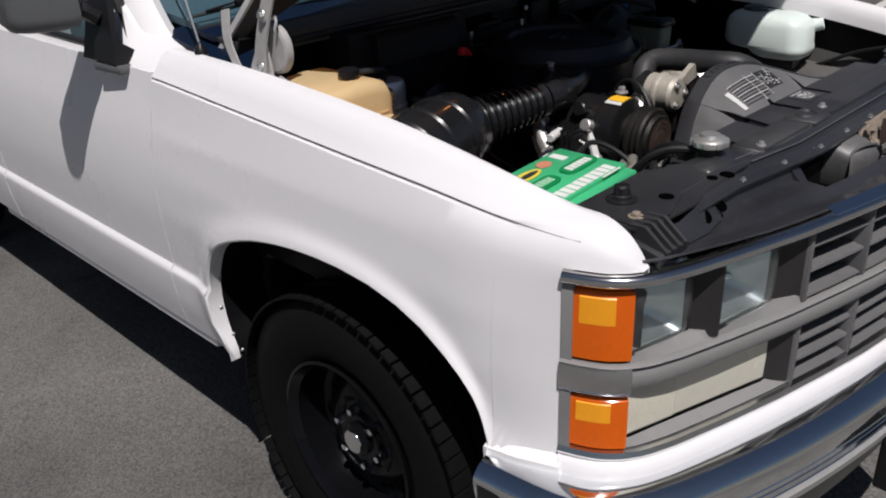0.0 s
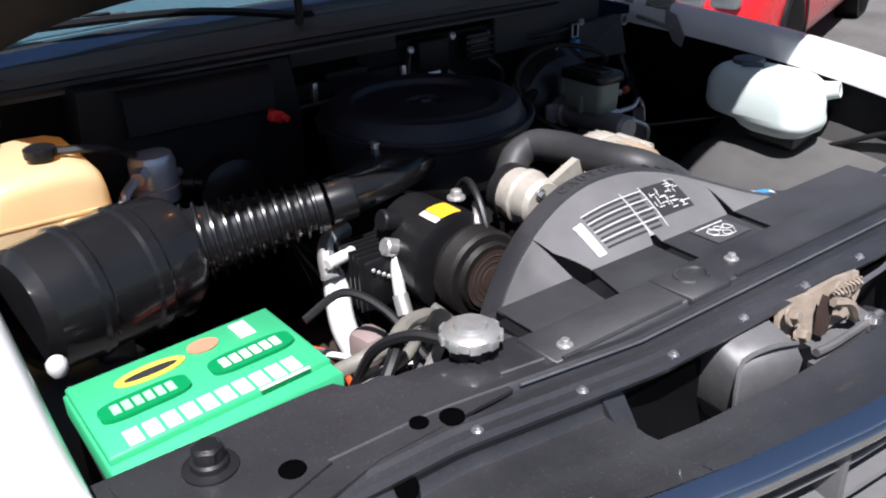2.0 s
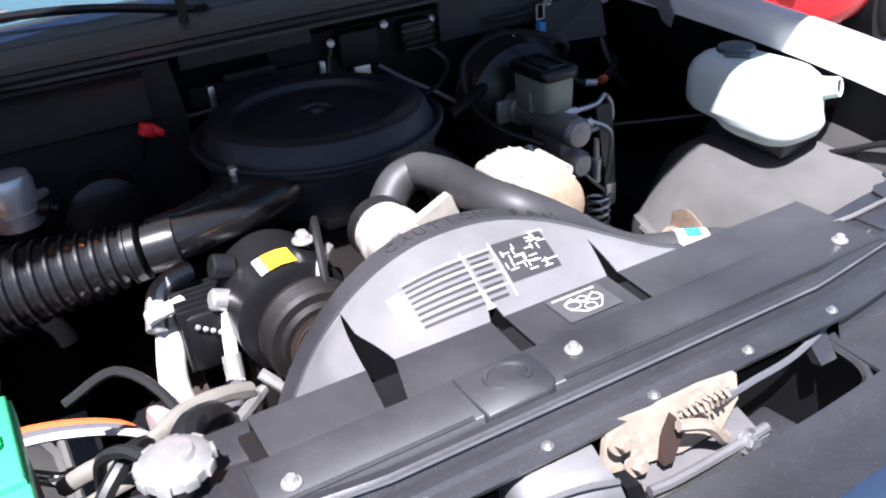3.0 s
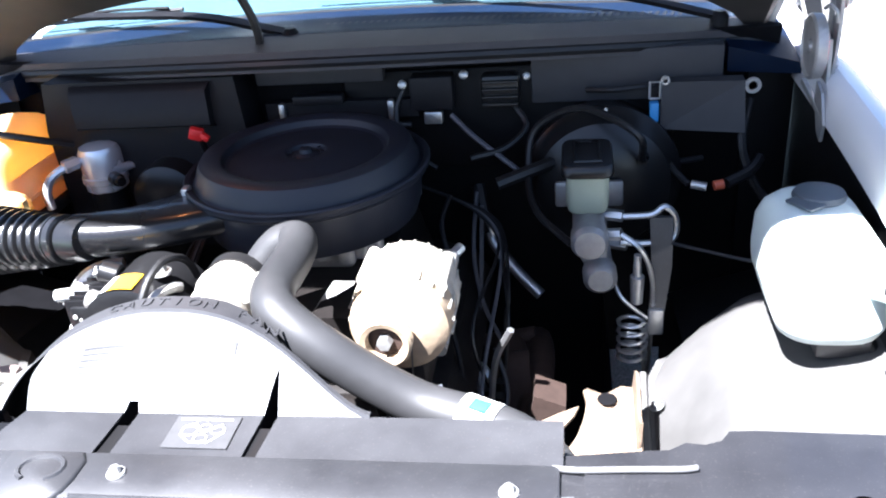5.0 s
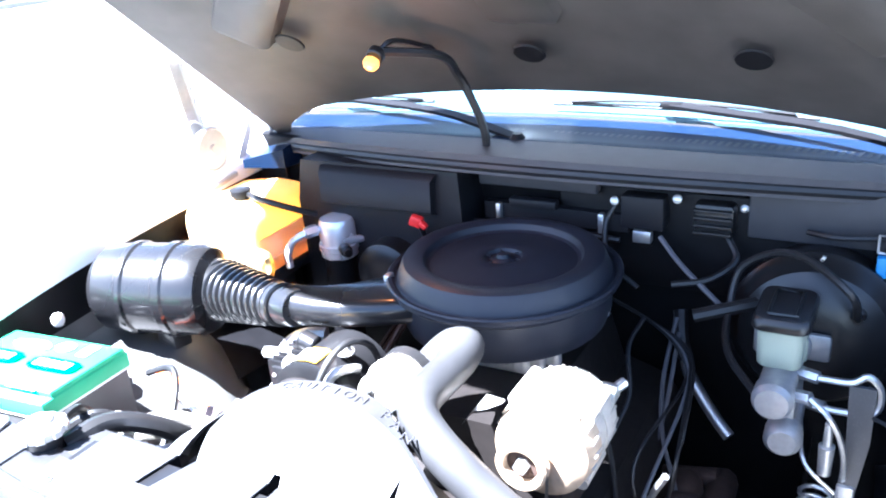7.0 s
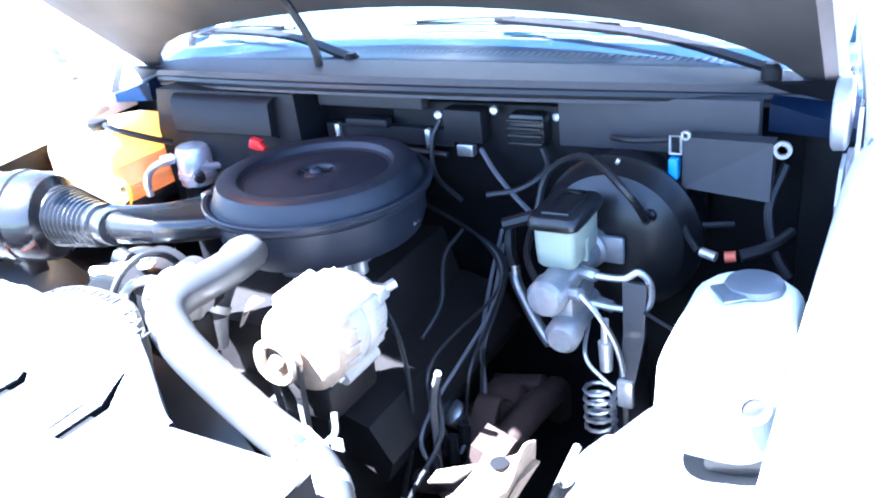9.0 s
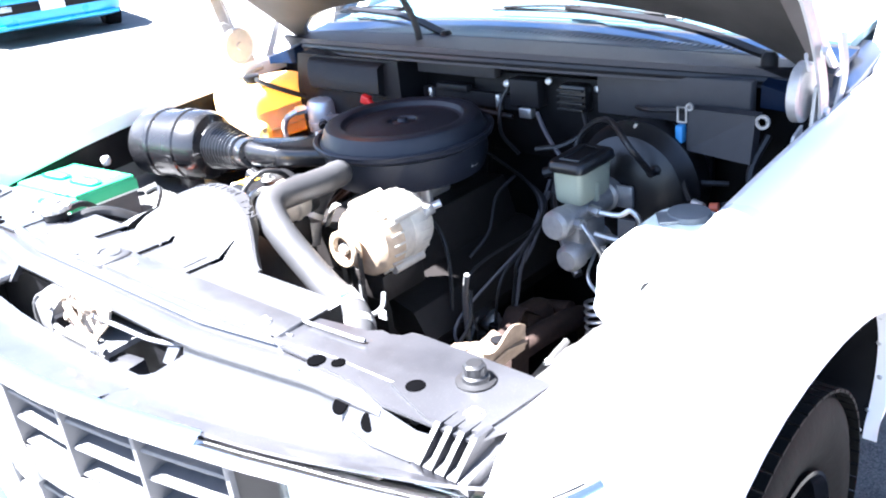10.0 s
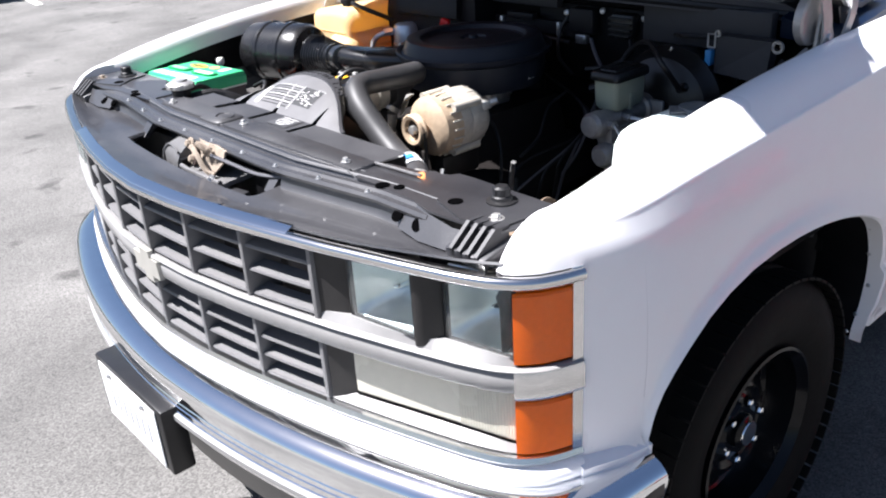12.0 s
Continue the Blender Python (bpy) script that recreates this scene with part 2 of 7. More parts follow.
def glass_material(name="windscreen_glass", gloss=0.7, haze=0.0):
    m = bpy.data.materials.new(name)
    m.use_nodes = True
    n, l = m.node_tree.nodes, m.node_tree.links
    n.remove(n["Principled BSDF"])
    tr, gl, mx, lw = (n.new("ShaderNodeBsdfTransparent"), n.new("ShaderNodeBsdfGlossy"), n.new("ShaderNodeMixShader"), n.new("ShaderNodeLayerWeight"))
    tr.inputs["Color"].default_value = (0.86, 0.92, 0.92, 1)
    gl.inputs["Roughness"].default_value = 0.015
    pw, ad = n.new("ShaderNodeMath"), n.new("ShaderNodeMath")
    pw.operation, pw.inputs[1].default_value = 'POWER', 4.5
    ad.operation, ad.inputs[1].default_value, ad.inputs[2].default_value = 'MULTIPLY_ADD', gloss, 0.03
    l.new(lw.outputs["Facing"], pw.inputs[0])
    l.new(pw.outputs[0], ad.inputs[0])
    l.new(ad.outputs[0], mx.inputs[0])
    l.new(tr.outputs[0], mx.inputs[1])
    l.new(gl.outputs[0], mx.inputs[2])
    last = mx.outputs[0]
    if haze:
        # patchy white scatter mixed in to brighten the fluted lens
        df, tl, two, m2 = n.new("ShaderNodeBsdfDiffuse"), n.new("ShaderNodeBsdfTranslucent"), n.new("ShaderNodeMixShader"), n.new("ShaderNodeMixShader")
        tc, no, mr = n.new("ShaderNodeTexCoord"), n.new("ShaderNodeTexNoise"), n.new("ShaderNodeMapRange")
        no.inputs["Scale"].default_value = 22
        l.new(tc.outputs["Object"], no.inputs["Vector"])
        mr.inputs["From Min"].default_value, mr.inputs["From Max"].default_value = 0.3, 0.7
        mr.inputs["To Min"].default_value, mr.inputs["To Max"].default_value = haze * 0.5, haze * 1.6
        l.new(no.outputs["Fac"], mr.inputs["Value"])
        for q in (df, tl):
            q.inputs["Color"].default_value = (0.8, 0.8, 0.79, 1)
        l.new(df.outputs[0], two.inputs[1])
        l.new(tl.outputs[0], two.inputs[2])
        l.new(mr.outputs[0], m2.inputs[0])
        l.new(last, m2.inputs[1])
        l.new(two.outputs[0], m2.inputs[2])
        last = m2.outputs[0]
    l.new(last, n["Material Output"].inputs[0])
    return m


GLASS = glass_material()
LAMPGLASS = glass_material("headlamp_glass", 0.6, 0.06)


def asphalt_material():
    m = mat("asphalt", (0.10, 0.097, 0.092), 0.85, var=0.35, scale=90, bump=0.6)
    n, l = m.node_tree.nodes, m.node_tree.links
    p = n["Principled BSDF"]
    src = p.inputs["Base Color"].links[0].from_socket
    tc = n.new("ShaderNodeTexCoord")
    vo = n.new("ShaderNodeTexVoronoi")
    vo.inputs["Scale"].default_value = 240
    l.new(tc.outputs["Object"], vo.inputs["Vector"])
    big = n.new("ShaderNodeTexNoise")
    big.inputs["Scale"].default_value, big.inputs["Detail"].default_value = 1.3, 8
    l.new(tc.outputs["Object"], big.inputs["Vector"])
    hs = n.new("ShaderNodeHueSaturation")
    l.new(src, hs.inputs["Color"])
    mr = n.new("ShaderNodeMapRange")
    mr.inputs["From Min"].default_value, mr.inputs["From Max"].default_value = 0.3, 0.7
    mr.inputs["To Min"].default_value, mr.inputs["To Max"].default_value = 0.65, 1.3
    l.new(big.outputs["Fac"], mr.inputs["Value"])
    m2 = n.new("ShaderNodeMapRange")
    m2.inputs["From Max"].default_value = 0.8
    m2.inputs["To Min"].default_value, m2.inputs["To Max"].default_value = 0.55, 1.6
    l.new(vo.outputs["Color"], m2.inputs["Value"])
    mu = n.new("ShaderNodeMath")
    mu.operation = 'MULTIPLY'
    l.new(mr.outputs[0], mu.inputs[0])
    l.new(m2.outputs[0], mu.inputs[1])
    # dark oil spots and tar patches
    spot, sr, ms = n.new("ShaderNodeTexNoise"), n.new("ShaderNodeMapRange"), n.new("ShaderNodeMath")
    spot.inputs["Scale"].default_value, spot.inputs["Detail"].default_value = 3.2, 5
    l.new(tc.outputs["Object"], spot.inputs["Vector"])
    sr.inputs["From Min"].default_value, sr.inputs["From Max"].default_value = 0.62, 0.70
    sr.inputs["To Min"].default_value, sr.inputs["To Max"].default_value = 1.0, 0.45
    l.new(spot.outputs["Fac"], sr.inputs["Value"])
    ms.operation = 'MULTIPLY'
    l.new(mu.outputs[0], ms.inputs[0])
    l.new(sr.outputs[0], ms.inputs[1])
    l.new(ms.outputs[0], hs.inputs["Value"])
    l.new(hs.outputs[0], p.inputs["Base Color"])
    return m


ASPHALT = asphalt_material()

# ---- building helpers ----
BASE = {}


def thing(name, base, label, category, group="", kind=""):
    ob = new(name)
    ob.location = base
    ob.empty_display_size = 0.05
    BASE[ob.name] = Vector(base)
    return tagged(ob, label, category, group, kind)


def finish(bm, material, name, sharp=40):
    bmesh.ops.remove_doubles(bm, verts=bm.verts, dist=1e-5)
    bmesh.ops.recalc_face_normals(bm, faces=bm.faces)
    me = bpy.data.meshes.new(name)
    bm.to_mesh(me)
    bm.free()
    me.materials.append(material)
    for f in me.polygons:
        f.use_smooth = True
    me.set_sharp_from_angle(angle=radians(sharp))
    return me


def part(name, bm, material, parent, label="", sharp=40):
    """One mesh under a thing or a part; bm is in world coordinates."""
    base = BASE[parent.name]
    bmesh.ops.translate(bm, vec=-base, verts=bm.verts)
    ob = new(name, finish(bm, material, name, sharp))
    ob.parent = parent
    BASE[ob.name] = base
    return tagged(ob, label) if label else ob


def solo(name, bm, material, label, category, group="", kind="", base=(0, 0, 0), sharp=40):
    bmesh.ops.translate(bm, vec=-Vector(base), verts=bm.verts)
    ob = new(name, finish(bm, material, name, sharp))
    ob.location = base
    BASE[ob.name] = Vector(base)
    return tagged(ob, label, category, group, kind)


def box(c, s, bev=0.0, rot=None, bm=None, seg=2):
    bm = bm or bmesh.new()
    r = bmesh.ops.create_cube(bm, size=1.0)["verts"]
    bmesh.ops.scale(bm, vec=s, verts=r)
    if bev:
        es = list({e for v in r for e in v.link_edges})
        r = list({v for f in bmesh.ops.bevel(bm, geom=es, offset=bev, segments=seg, affect='EDGES', profile=0.5)["faces"] for v in f.verts} | {v for v in r if v.is_valid})
    if rot:
        bmesh.ops.rotate(bm, cent=(0, 0, 0), matrix=Euler([radians(a) for a in rot]).to_matrix(), verts=r)
    bmesh.ops.translate(bm, vec=c, verts=r)
    return bm


def frame_of(d):
    d = d.normalized()
    a = Vector((0, 0, 1)) if abs(d.z) < 0.9 else Vector((1, 0, 0))
    u = d.cross(a).normalized()
    return u, d.cross(u).normalized()


def lathe(p0, axis, prof, seg=32, bm=None, cap=True):
    """Solid of revolution: prof is (distance along axis, radius)."""
    bm = bm or bmesh.new()
    d = Vector(axis).normalized()
    u, w = frame_of(d)
    rings = []
    for h, r in prof:
        c = Vector(p0) + d * h
        rings.append([bm.verts.new(c + u * (r * math.cos(2 * math.pi * i / seg)) + w * (r * math.sin(2 * math.pi * i / seg))) for i in range(seg)])
    for a, b in zip(rings, rings[1:]):
        for i in range(seg):
            j = (i + 1) % seg
            bm.faces.new((a[i], a[j], b[j], b[i]))
    if cap:
        bm.faces.new(rings[0])
        bm.faces.new(rings[-1])
    return bm


def cyl(p0, p1, r, seg=20, bm=None, r1=None, bev=0.0):
    d = Vector(p1) - Vector(p0)
    L = d.length
    r1 = r if r1 is None else r1
    prof = [(0, r), (L, r1)] if not bev else [(0, r - bev), (bev, r), (L - bev, r1), (L, r1 - bev)]
    return lathe(p0, d, prof, seg, bm)


def smooth_path(pts, n=6):
    P = [Vector(p) for p in pts]
    P = [P[0] * 2 - P[1]] + P + [P[-1] * 2 - P[-2]]
    out = []
    for i in range(1, len(P) - 2):
        for k in range(n):
            t = k / n
            a, b, c, d = P[i - 1], P[i], P[i + 1], P[i + 2]
            out.append(0.5 * ((2 * b) + (c - a) * t + (2 * a - 5 * b + 4 * c - d) * t * t + (3 * b - a - 3 * c + d) * t ** 3))
    out.append(P[-2])
    return out


def tube(pts, r, seg=10, n=6, bm=None, radii=None):
    """A round tube along a smooth path; radii: function of 0..1."""
    bm = bm or bmesh.new()
    P = smooth_path(pts, n) if n > 1 else [Vector(p) for p in pts]
    rings, u = [], None
    for i, p in enumerate(P):
        d = (P[min(i + 1, len(P) - 1)] - P[max(i - 1, 0)]).normalized()
        if u is None:
            u, w = frame_of(d)
        else:
            u = (u - d * u.dot(d)).normalized()
            w = d.cross(u).normalized()
        rr = r if radii is None else radii(i / (len(P) - 1))
        rings.append([bm.verts.new(p + u * (rr * math.cos(2 * math.pi * k / seg)) + w * (rr * math.sin(2 * math.pi * k / seg))) for k in range(seg)])
    for a, b in zip(rings, rings[1:]):
        for i in range(seg):
            j = (i + 1) % seg
            bm.faces.new((a[i], a[j], b[j], b[i]))
    bm.faces.new(rings[0])
    bm.faces.new(rings[-1])
    return bm


def bar(pts, w, t, across):
    """A flat steel bar along a path: width w along across, thickness t."""
    P = smooth_path(pts, 5)
    a = Vector(across).normalized()
    loops = []
    for i, p in enumerate(P):
        d = (P[min(i + 1, len(P) - 1)] - P[max(i - 1, 0)]).normalized()
        u = (a - d * a.dot(d)).normalized()
        n = d.cross(u)
        loops.append([p + u * (w / 2) + n * (t / 2), p - u * (w / 2) + n * (t / 2), p - u * (w / 2) - n * (t / 2), p + u * (w / 2) - n * (t / 2)])
    return loft(loops)


def sheet(rows, bm=None, close=False):
    """Quads between rows of points."""
    bm = bm or bmesh.new()
    V = [[bm.verts.new(p) for p in r] for r in rows]
    for a, b in zip(V, V[1:]):
        for i in range(len(a) - 1 + close):
            j = (i + 1) % len(a)
            if len({a[i], a[j], b[j], b[i]}) == 4:
                bm.faces.new((a[i], a[j], b[j], b[i]))
    return bm


def thick(bm, t):
    """Gives an open sheet a thickness on one side."""
    bmesh.ops.remove_doubles(bm, verts=bm.verts, dist=1e-5)
    bmesh.ops.recalc_face_normals(bm, faces=bm.faces)
    bmesh.ops.solidify(bm, geom=bm.faces[:], thickness=t)
    return bm


def prism(poly, direction, bm=None):
    """A flat polygon of world points pushed along a direction."""
    bm = bm or bmesh.new()
    d = Vector(direction)
    a = [bm.verts.new(p) for p in poly]
    b = [bm.verts.new(Vector(p) + d) for p in poly]
    bm.faces.new(a)
    bm.faces.new(b[::-1])
    for i in range(len(a)):
        j = (i + 1) % len(a)
        bm.faces.new((a[i], a[j], b[j], b[i]))
    return bm


def loft(loops, bm=None):
    """Closed loops of equal count joined to a solid with caps."""
    bm = bm or bmesh.new()
    V = [[bm.verts.new(p) for p in L] for L in loops]
    n = len(V[0])
    for a, b in zip(V, V[1:]):
        for i in range(n):
            j = (i + 1) % n
            bm.faces.new((a[i], a[j], b[j], b[i]))
    bm.faces.new(V[0])
    bm.faces.new(V[-1])
    return bm


def rrect(cx, cy, w, h, r, k=4):
    """Rounded rectangle in 2D."""
    out = []
    for sx, sy, a0 in ((1, 1, 0), (-1, 1, 90), (-1, -1, 180), (1, -1, 270)):
        for i in range(k + 1):
            a = radians(a0 + 90 * i / k)
            out.append((cx + sx * (w / 2 - r) + r * math.cos(a), cy + sy * (h / 2 - r) + r * math.sin(a)))
    return out


def hexbolt(c, axis, r, h, bm=None, washer=True):
    bm = bm or bmesh.new()
    a = Vector(axis).normalized()
    if washer:
        lathe(c, a, [(0, r * 1.7), (h * 0.25, r * 1.6)], 16, bm)
    lathe(Vector(c) + a * h * 0.2, a, [(0, r), (h * 0.8, r), (h, r * 0.8)], 6, bm)
    return bm


GROUND = -0.04

# ---- ground and surroundings ----
def ground_sheet():
    n = 60
    xs = [-900, -300, -100, -50] + list(np.linspace(-25, 25, n)) + [50, 100, 300, 900]
    rows = []
    for y in xs:
        rows.append([(x, y, GROUND + (0.006 * noise.noise((x * 0.4, y * 0.4, 0)) if max(abs(x), abs(y)) < 24 and (abs(x) > 2 or y < -1 or y > 4) else 0)) for x in xs])
    return sheet(rows)


ground = solo("ground", ground_sheet(), ASPHALT, "grey weathered asphalt of a parking lot", "ground", kind="structure")
for i, (x0, y0, x1, y1) in enumerate([(-19, 4.21, -10.7, 2.97), (-19, 6.9, -10.4, 6.6), (-19, 0.7, -10.6, -0.3), (5.2, 2.2, 10.5, 2.55), (5.2, 5.6, 10.5, 5.9)]):
    d = Vector((x1 - x0, y1 - y0, 0))
    w = Vector((-d.y, d.x, 0)).normalized() * 0.05
    a, b = Vector((x0, y0, GROUND + 0.008)), Vector((x1, y1, GROUND + 0.008))
    solo("parking_line", prism([a - w, b - w, b + w, a + w], (0, 0, 0.004)), LINEP, "worn white painted parking bay line on asphalt", "parking line", "parking bay lines", "structure")
wall_bm = box((-21, 6, GROUND + 0.9), (0.25, 60, 1.8))
box((-21, 6, GROUND + 1.84), (0.34, 60, 0.09), 0.01, bm=wall_bm)
solo("wall_west", wall_bm, WALLM, "plain beige rendered boundary wall beyond the parking lot", "wall", kind="structure")
kerb_bm = box((-20.3, 6, GROUND + 0.06), (0.9, 60, 0.14), 0.02)
solo("kerb", kerb_bm, mat("concrete_kerb", (0.42, 0.40, 0.37), 0.85, var=0.15, scale=20, bump=0.2), "pale concrete kerb along the boundary wall", "kerb", kind="structure")

# ---- the truck's lines ----
FX = [0, .15, .3, .415, .545, .68, .78, .834, .865, .887, .902, .912]
FY = [-.172, -.162, -.139, -.115, -.085, -.047, -.016, .006, .027, .052, .085, .115]


def front(x):
    return float(np.interp(abs(x), FX, FY))


def front_curve(xmax=0.912, inset=0.0, n=220):
    """The plan line of the nose from one lamp corner to the other, with outward normals."""
    half = []
    s = np.linspace(0, 1, n // 2 + 1)
    L = [0]
    for i in range(1, len(FX)):
        L.append(L[-1] + math.hypot(FX[i] - FX[i - 1], FY[i] - FY[i - 1]))
    L = np.array(L)
    tmax = float(np.interp(xmax, FX, L))
    for t in s * tmax:
        half.append((float(np.interp(t, L, FX)), float(np.interp(t, L, FY))))
    pts = [(-x, y) for x, y in half[:0:-1]] + half
    for _ in range(2):
        pts = [pts[0]] + [((a[0] + 2 * b[0] + c[0]) / 4, (a[1] + 2 * b[1] + c[1]) / 4) for a, b, c in zip(pts, pts[1:], pts[2:])] + [pts[-1]]
    return pts


def normals2(pts):
    out = []
    for i in range(len(pts)):
        a, b = pts[max(i - 1, 0)], pts[min(i + 1, len(pts) - 1)]
        tx, ty = b[0] - a[0], b[1] - a[1]
        k = max(math.hypot(tx, ty), 1e-9)
        out.append((ty / k, -tx / k))
    return out


def sweep(pts, prof, bm=None, caps=True):
    """A closed profile (outward offset, z) carried along a plan line."""
    bm = bm or bmesh.new()
    N = normals2(pts)
    rings = [[bm.verts.new((p[0] + n[0] * d, p[1] + n[1] * d, z)) for d, z in prof] for p, n in zip(pts, N)]
    m = len(prof)
    for a, b in zip(rings, rings[1:]):
        for i in range(m):
            j = (i + 1) % m
            bm.faces.new((a[i], a[j], b[j], b[i]))
    if caps:
        bm.faces.new(rings[0])
        bm.faces.new(rings[-1])
    return bm


def clip_curve(pts, x0, x1):
    def at(x):
        for a, b in zip(pts, pts[1:]):
            if a[0] <= x <= b[0]:
                t = (x - a[0]) / (b[0] - a[0] + 1e-9)
                return (x, a[1] + t * (b[1] - a[1]))
        return min(pts, key=lambda p: abs(p[0] - x))
    return [at(x0)] + [p for p in pts if x0 + 1e-4 < p[0] < x1 - 1e-4] + [at(x1)]


NOSE = front_curve()
truck = thing("pickup_truck", (0, 1.6, GROUND), "white full-size pickup truck standing with its bonnet open", "pickup truck")

# fender crown and crease heights along y
CY = [-.03, .014, .03, .055, .155, .268, .534, .873, 1.198, 1.42, 2.6]
CZ = [.962, .964, .985, 1.008, 1.036, 1.059, 1.098, 1.124, 1.135, 1.138, 1.14]
KY = [.0, .096, .33, .62, .99, 1.31, 2.6]
KZ = [.995, 1.003, 1.025, 1.041, 1.062, 1.079, 1.10]


def soft_interp(x, X, Y):
    """Smooth curve through the points (X, Y)."""
    X, Y = np.array(X), np.array(Y)
    if x <= X[0]:
        return float(Y[0])
    if x >= X[-1]:
        return float(Y[-1])
    d = np.diff(Y) / np.diff(X)
    m = np.concatenate([[d[0]], (d[:-1] + d[1:]) / 2, [d[-1]]])
    i = int(np.searchsorted(X, x)) - 1
    h = X[i + 1] - X[i]
    t = (x - X[i]) / h
    return float(Y[i] * (1 + 2 * t) * (1 - t) ** 2 + h * m[i] * t * (1 - t) ** 2 + Y[i + 1] * t * t * (3 - 2 * t) + h * m[i + 1] * t * t * (t - 1))


def crown(y):
    return soft_interp(y, CY, CZ)


def crease(y):
    return soft_interp(y, KY, KZ)


def side_x(z):
    """Half width of the body's side at a height."""
    return float(np.interp(z, [.36, .42, .50, .57, .585, .60, .65, .75, .85, .95, 1.0, 1.06, 1.09],
                           [.935, .952, .968, .974, .974, .962, .966, .972, .968, .955, .943, .931, .925]))


ARCH = [(.224, .56), (.227, .60), (.250, .69), (.322, .767), (.45, .818), (.60, .834), (.77, .824), (.93, .79), (1.05, .735), (1.105, .66), (1.125, .58), (1.115, .50), (1.09, .44), (1.085, .41)]


XO = float(np.interp(.112, FY, FX)) + .004


def taper(y, x):
    """Draws the side in towards the lamp corner."""
    q = min(1, max(0, (y - .108) / .22))
    q = 1 - (1 - q) ** 2.2
    return XO + (x - XO) * q


def shoulder(s, y):
    """Upper profile (x, z) of a fender, from the bonnet gap over the crown and the crease to the lamp line."""
    c, k, lip = crown(y), crease(y), .962
    xi = .826 + .010 * (max(0, .112 - y) / .106) ** 1.4
    xo = float(np.interp(y, FY, FX)) + .004 if y < .112 else taper(y, side_x(lip))
    nose = [(xi, max(lip - .01, c - .05)), (xi + .002, max(lip, c - .02))]
    for q in np.linspace(.06, 1, 13):
        nose.append((xi + (xo - xi) * q, lip + (c - lip) * (1 - q ** 3.0) ** .6))
    g = .004 * min(1, max(0, (y - .15) / .3)) if s < 0 else 0
    up = [(.826, c - .065), (.828, c - .040), (.833, c - .022), (.842, c - .008), (.857, c), (.874, c - .003), (.893, c - .014), (.912, max(k + .012, c - .04)), (.925, k + .005)]
    up += [(.9285, k + .001), (.9285 - g, k - .001), (.9285 - g, k - .005), (.932, k - .008)] if s < 0 else [(.9288, k + .001), (.9306, k - .001), (.9318, k - .005), (.9330, k - .010)]
    up += [(side_x(.985), min(.985, k - .015)), (side_x(lip), lip)]
    w = taper(max(y, .112), side_x(lip))
    up = [(.80 + (x - .80) * (w - .80) / (side_x(lip) - .80) if x > .80 else x, z) for x, z in up]
    q = min(1, max(0, (y - .085) / .13))
    q = q * q * (3 - 2 * q)
    return [(a[0] + (b[0] - a[0]) * q, a[1] + (b[1] - a[1]) * q) for a, b in zip(nose, up)]


def fender(s):
    bm = bmesh.new()
    cols = [.014, .016, .019, .024, .03, .04, .05, .06, .07, .08, .09, .10, .112, .122, .134, .148, .162, .178, .195, .21, .2235, .2245, .229, .237, .25, .27, .285, .31, .335, .37, .41, .46, .53, .60, .68, .77, .85, .93, .99, 1.05, 1.08, 1.105, 1.118, 1.124, 1.128, 1.15, 1.2, 1.25, 1.309]
    A, lip = smooth_arch(), .962

    def out(y, z, d):
        return (s * (taper(y, side_x(z)) + .014 * math.exp(-(d / .045) ** 2)), y, z)
    sheet([[(s * x, y, z) for x, z in shoulder(s, y)] for y in cols], bm)
    # panel between lamp and wheel opening
    m = 16
    rows = []
    for y in [c for c in cols if .112 <= c <= .2235]:
        low = .605 if y < .2 else .605 - .045 * (y - .2) / .0235
        rows.append([out(y, lip + (low - lip) * i / m, math.hypot(y - .224, max(0, lip + (low - lip) * i / m - .56))) for i in range(m + 1)])
    sheet(rows, bm)
    # panel round the wheel opening, from its edge to the panel's upper and rear border
    tops = [y for y in cols if y >= .2235]
    L = np.concatenate([[0], np.cumsum([math.hypot(q[0] - p[0], q[1] - p[1]) for p, q in zip(A, A[1:])])])
    rear = [k for k in range(len(A)) if A[k][0] > .9 and A[k][1] <= .73]
    turn = L[rear[0]]
    rows = []

    def row(y, z, a, b):
        n = math.hypot(y - a, z - b)
        rows.append([out(y + (a - y) * k / m, z + (b - z) * k / m, n * (1 - k / m)) for k in range(m + 1)])
    for y in tops:
        t = turn * (y - .2235) / (1.309 - .2235)
        row(y, lip, float(np.interp(t, L, [q[0] for q in A])), float(np.interp(t, L, [q[1] for q in A])))
    zr, yr = [A[k][1] for k in rear][::-1], [A[k][0] for k in rear][::-1]
    for z in list(np.linspace(lip, .66, 9)[1:]) + [.63, .61, .602, .598, .594, .590, .586, .582, .574, .56, .53, .50, .47, .44, .42]:
        b = z if z <= .66 else .66 + (z - .66) * (A[rear[0]][1] - .66) / (lip - .66)
        row(1.309, z, float(np.interp(b, zr, yr)), b)
    sheet(rows, bm)
    # rolled lip round the wheel opening
    lips = []
    for d in (.0, .004, .010, .038):
        lips.append([(s * (taper(a, side_x(b) if d < .01 else .968) + .014 - d), a + (.69 - a) * .012 * (d > 0), b - .004 * (d > 0)) for a, b in A])
    sheet(lips, bm)
    return bm


def smooth_arch():
    P = smooth_path([(a, b, 0) for a, b in ARCH], 4)
    return [(p.x, p.y) for p in P]


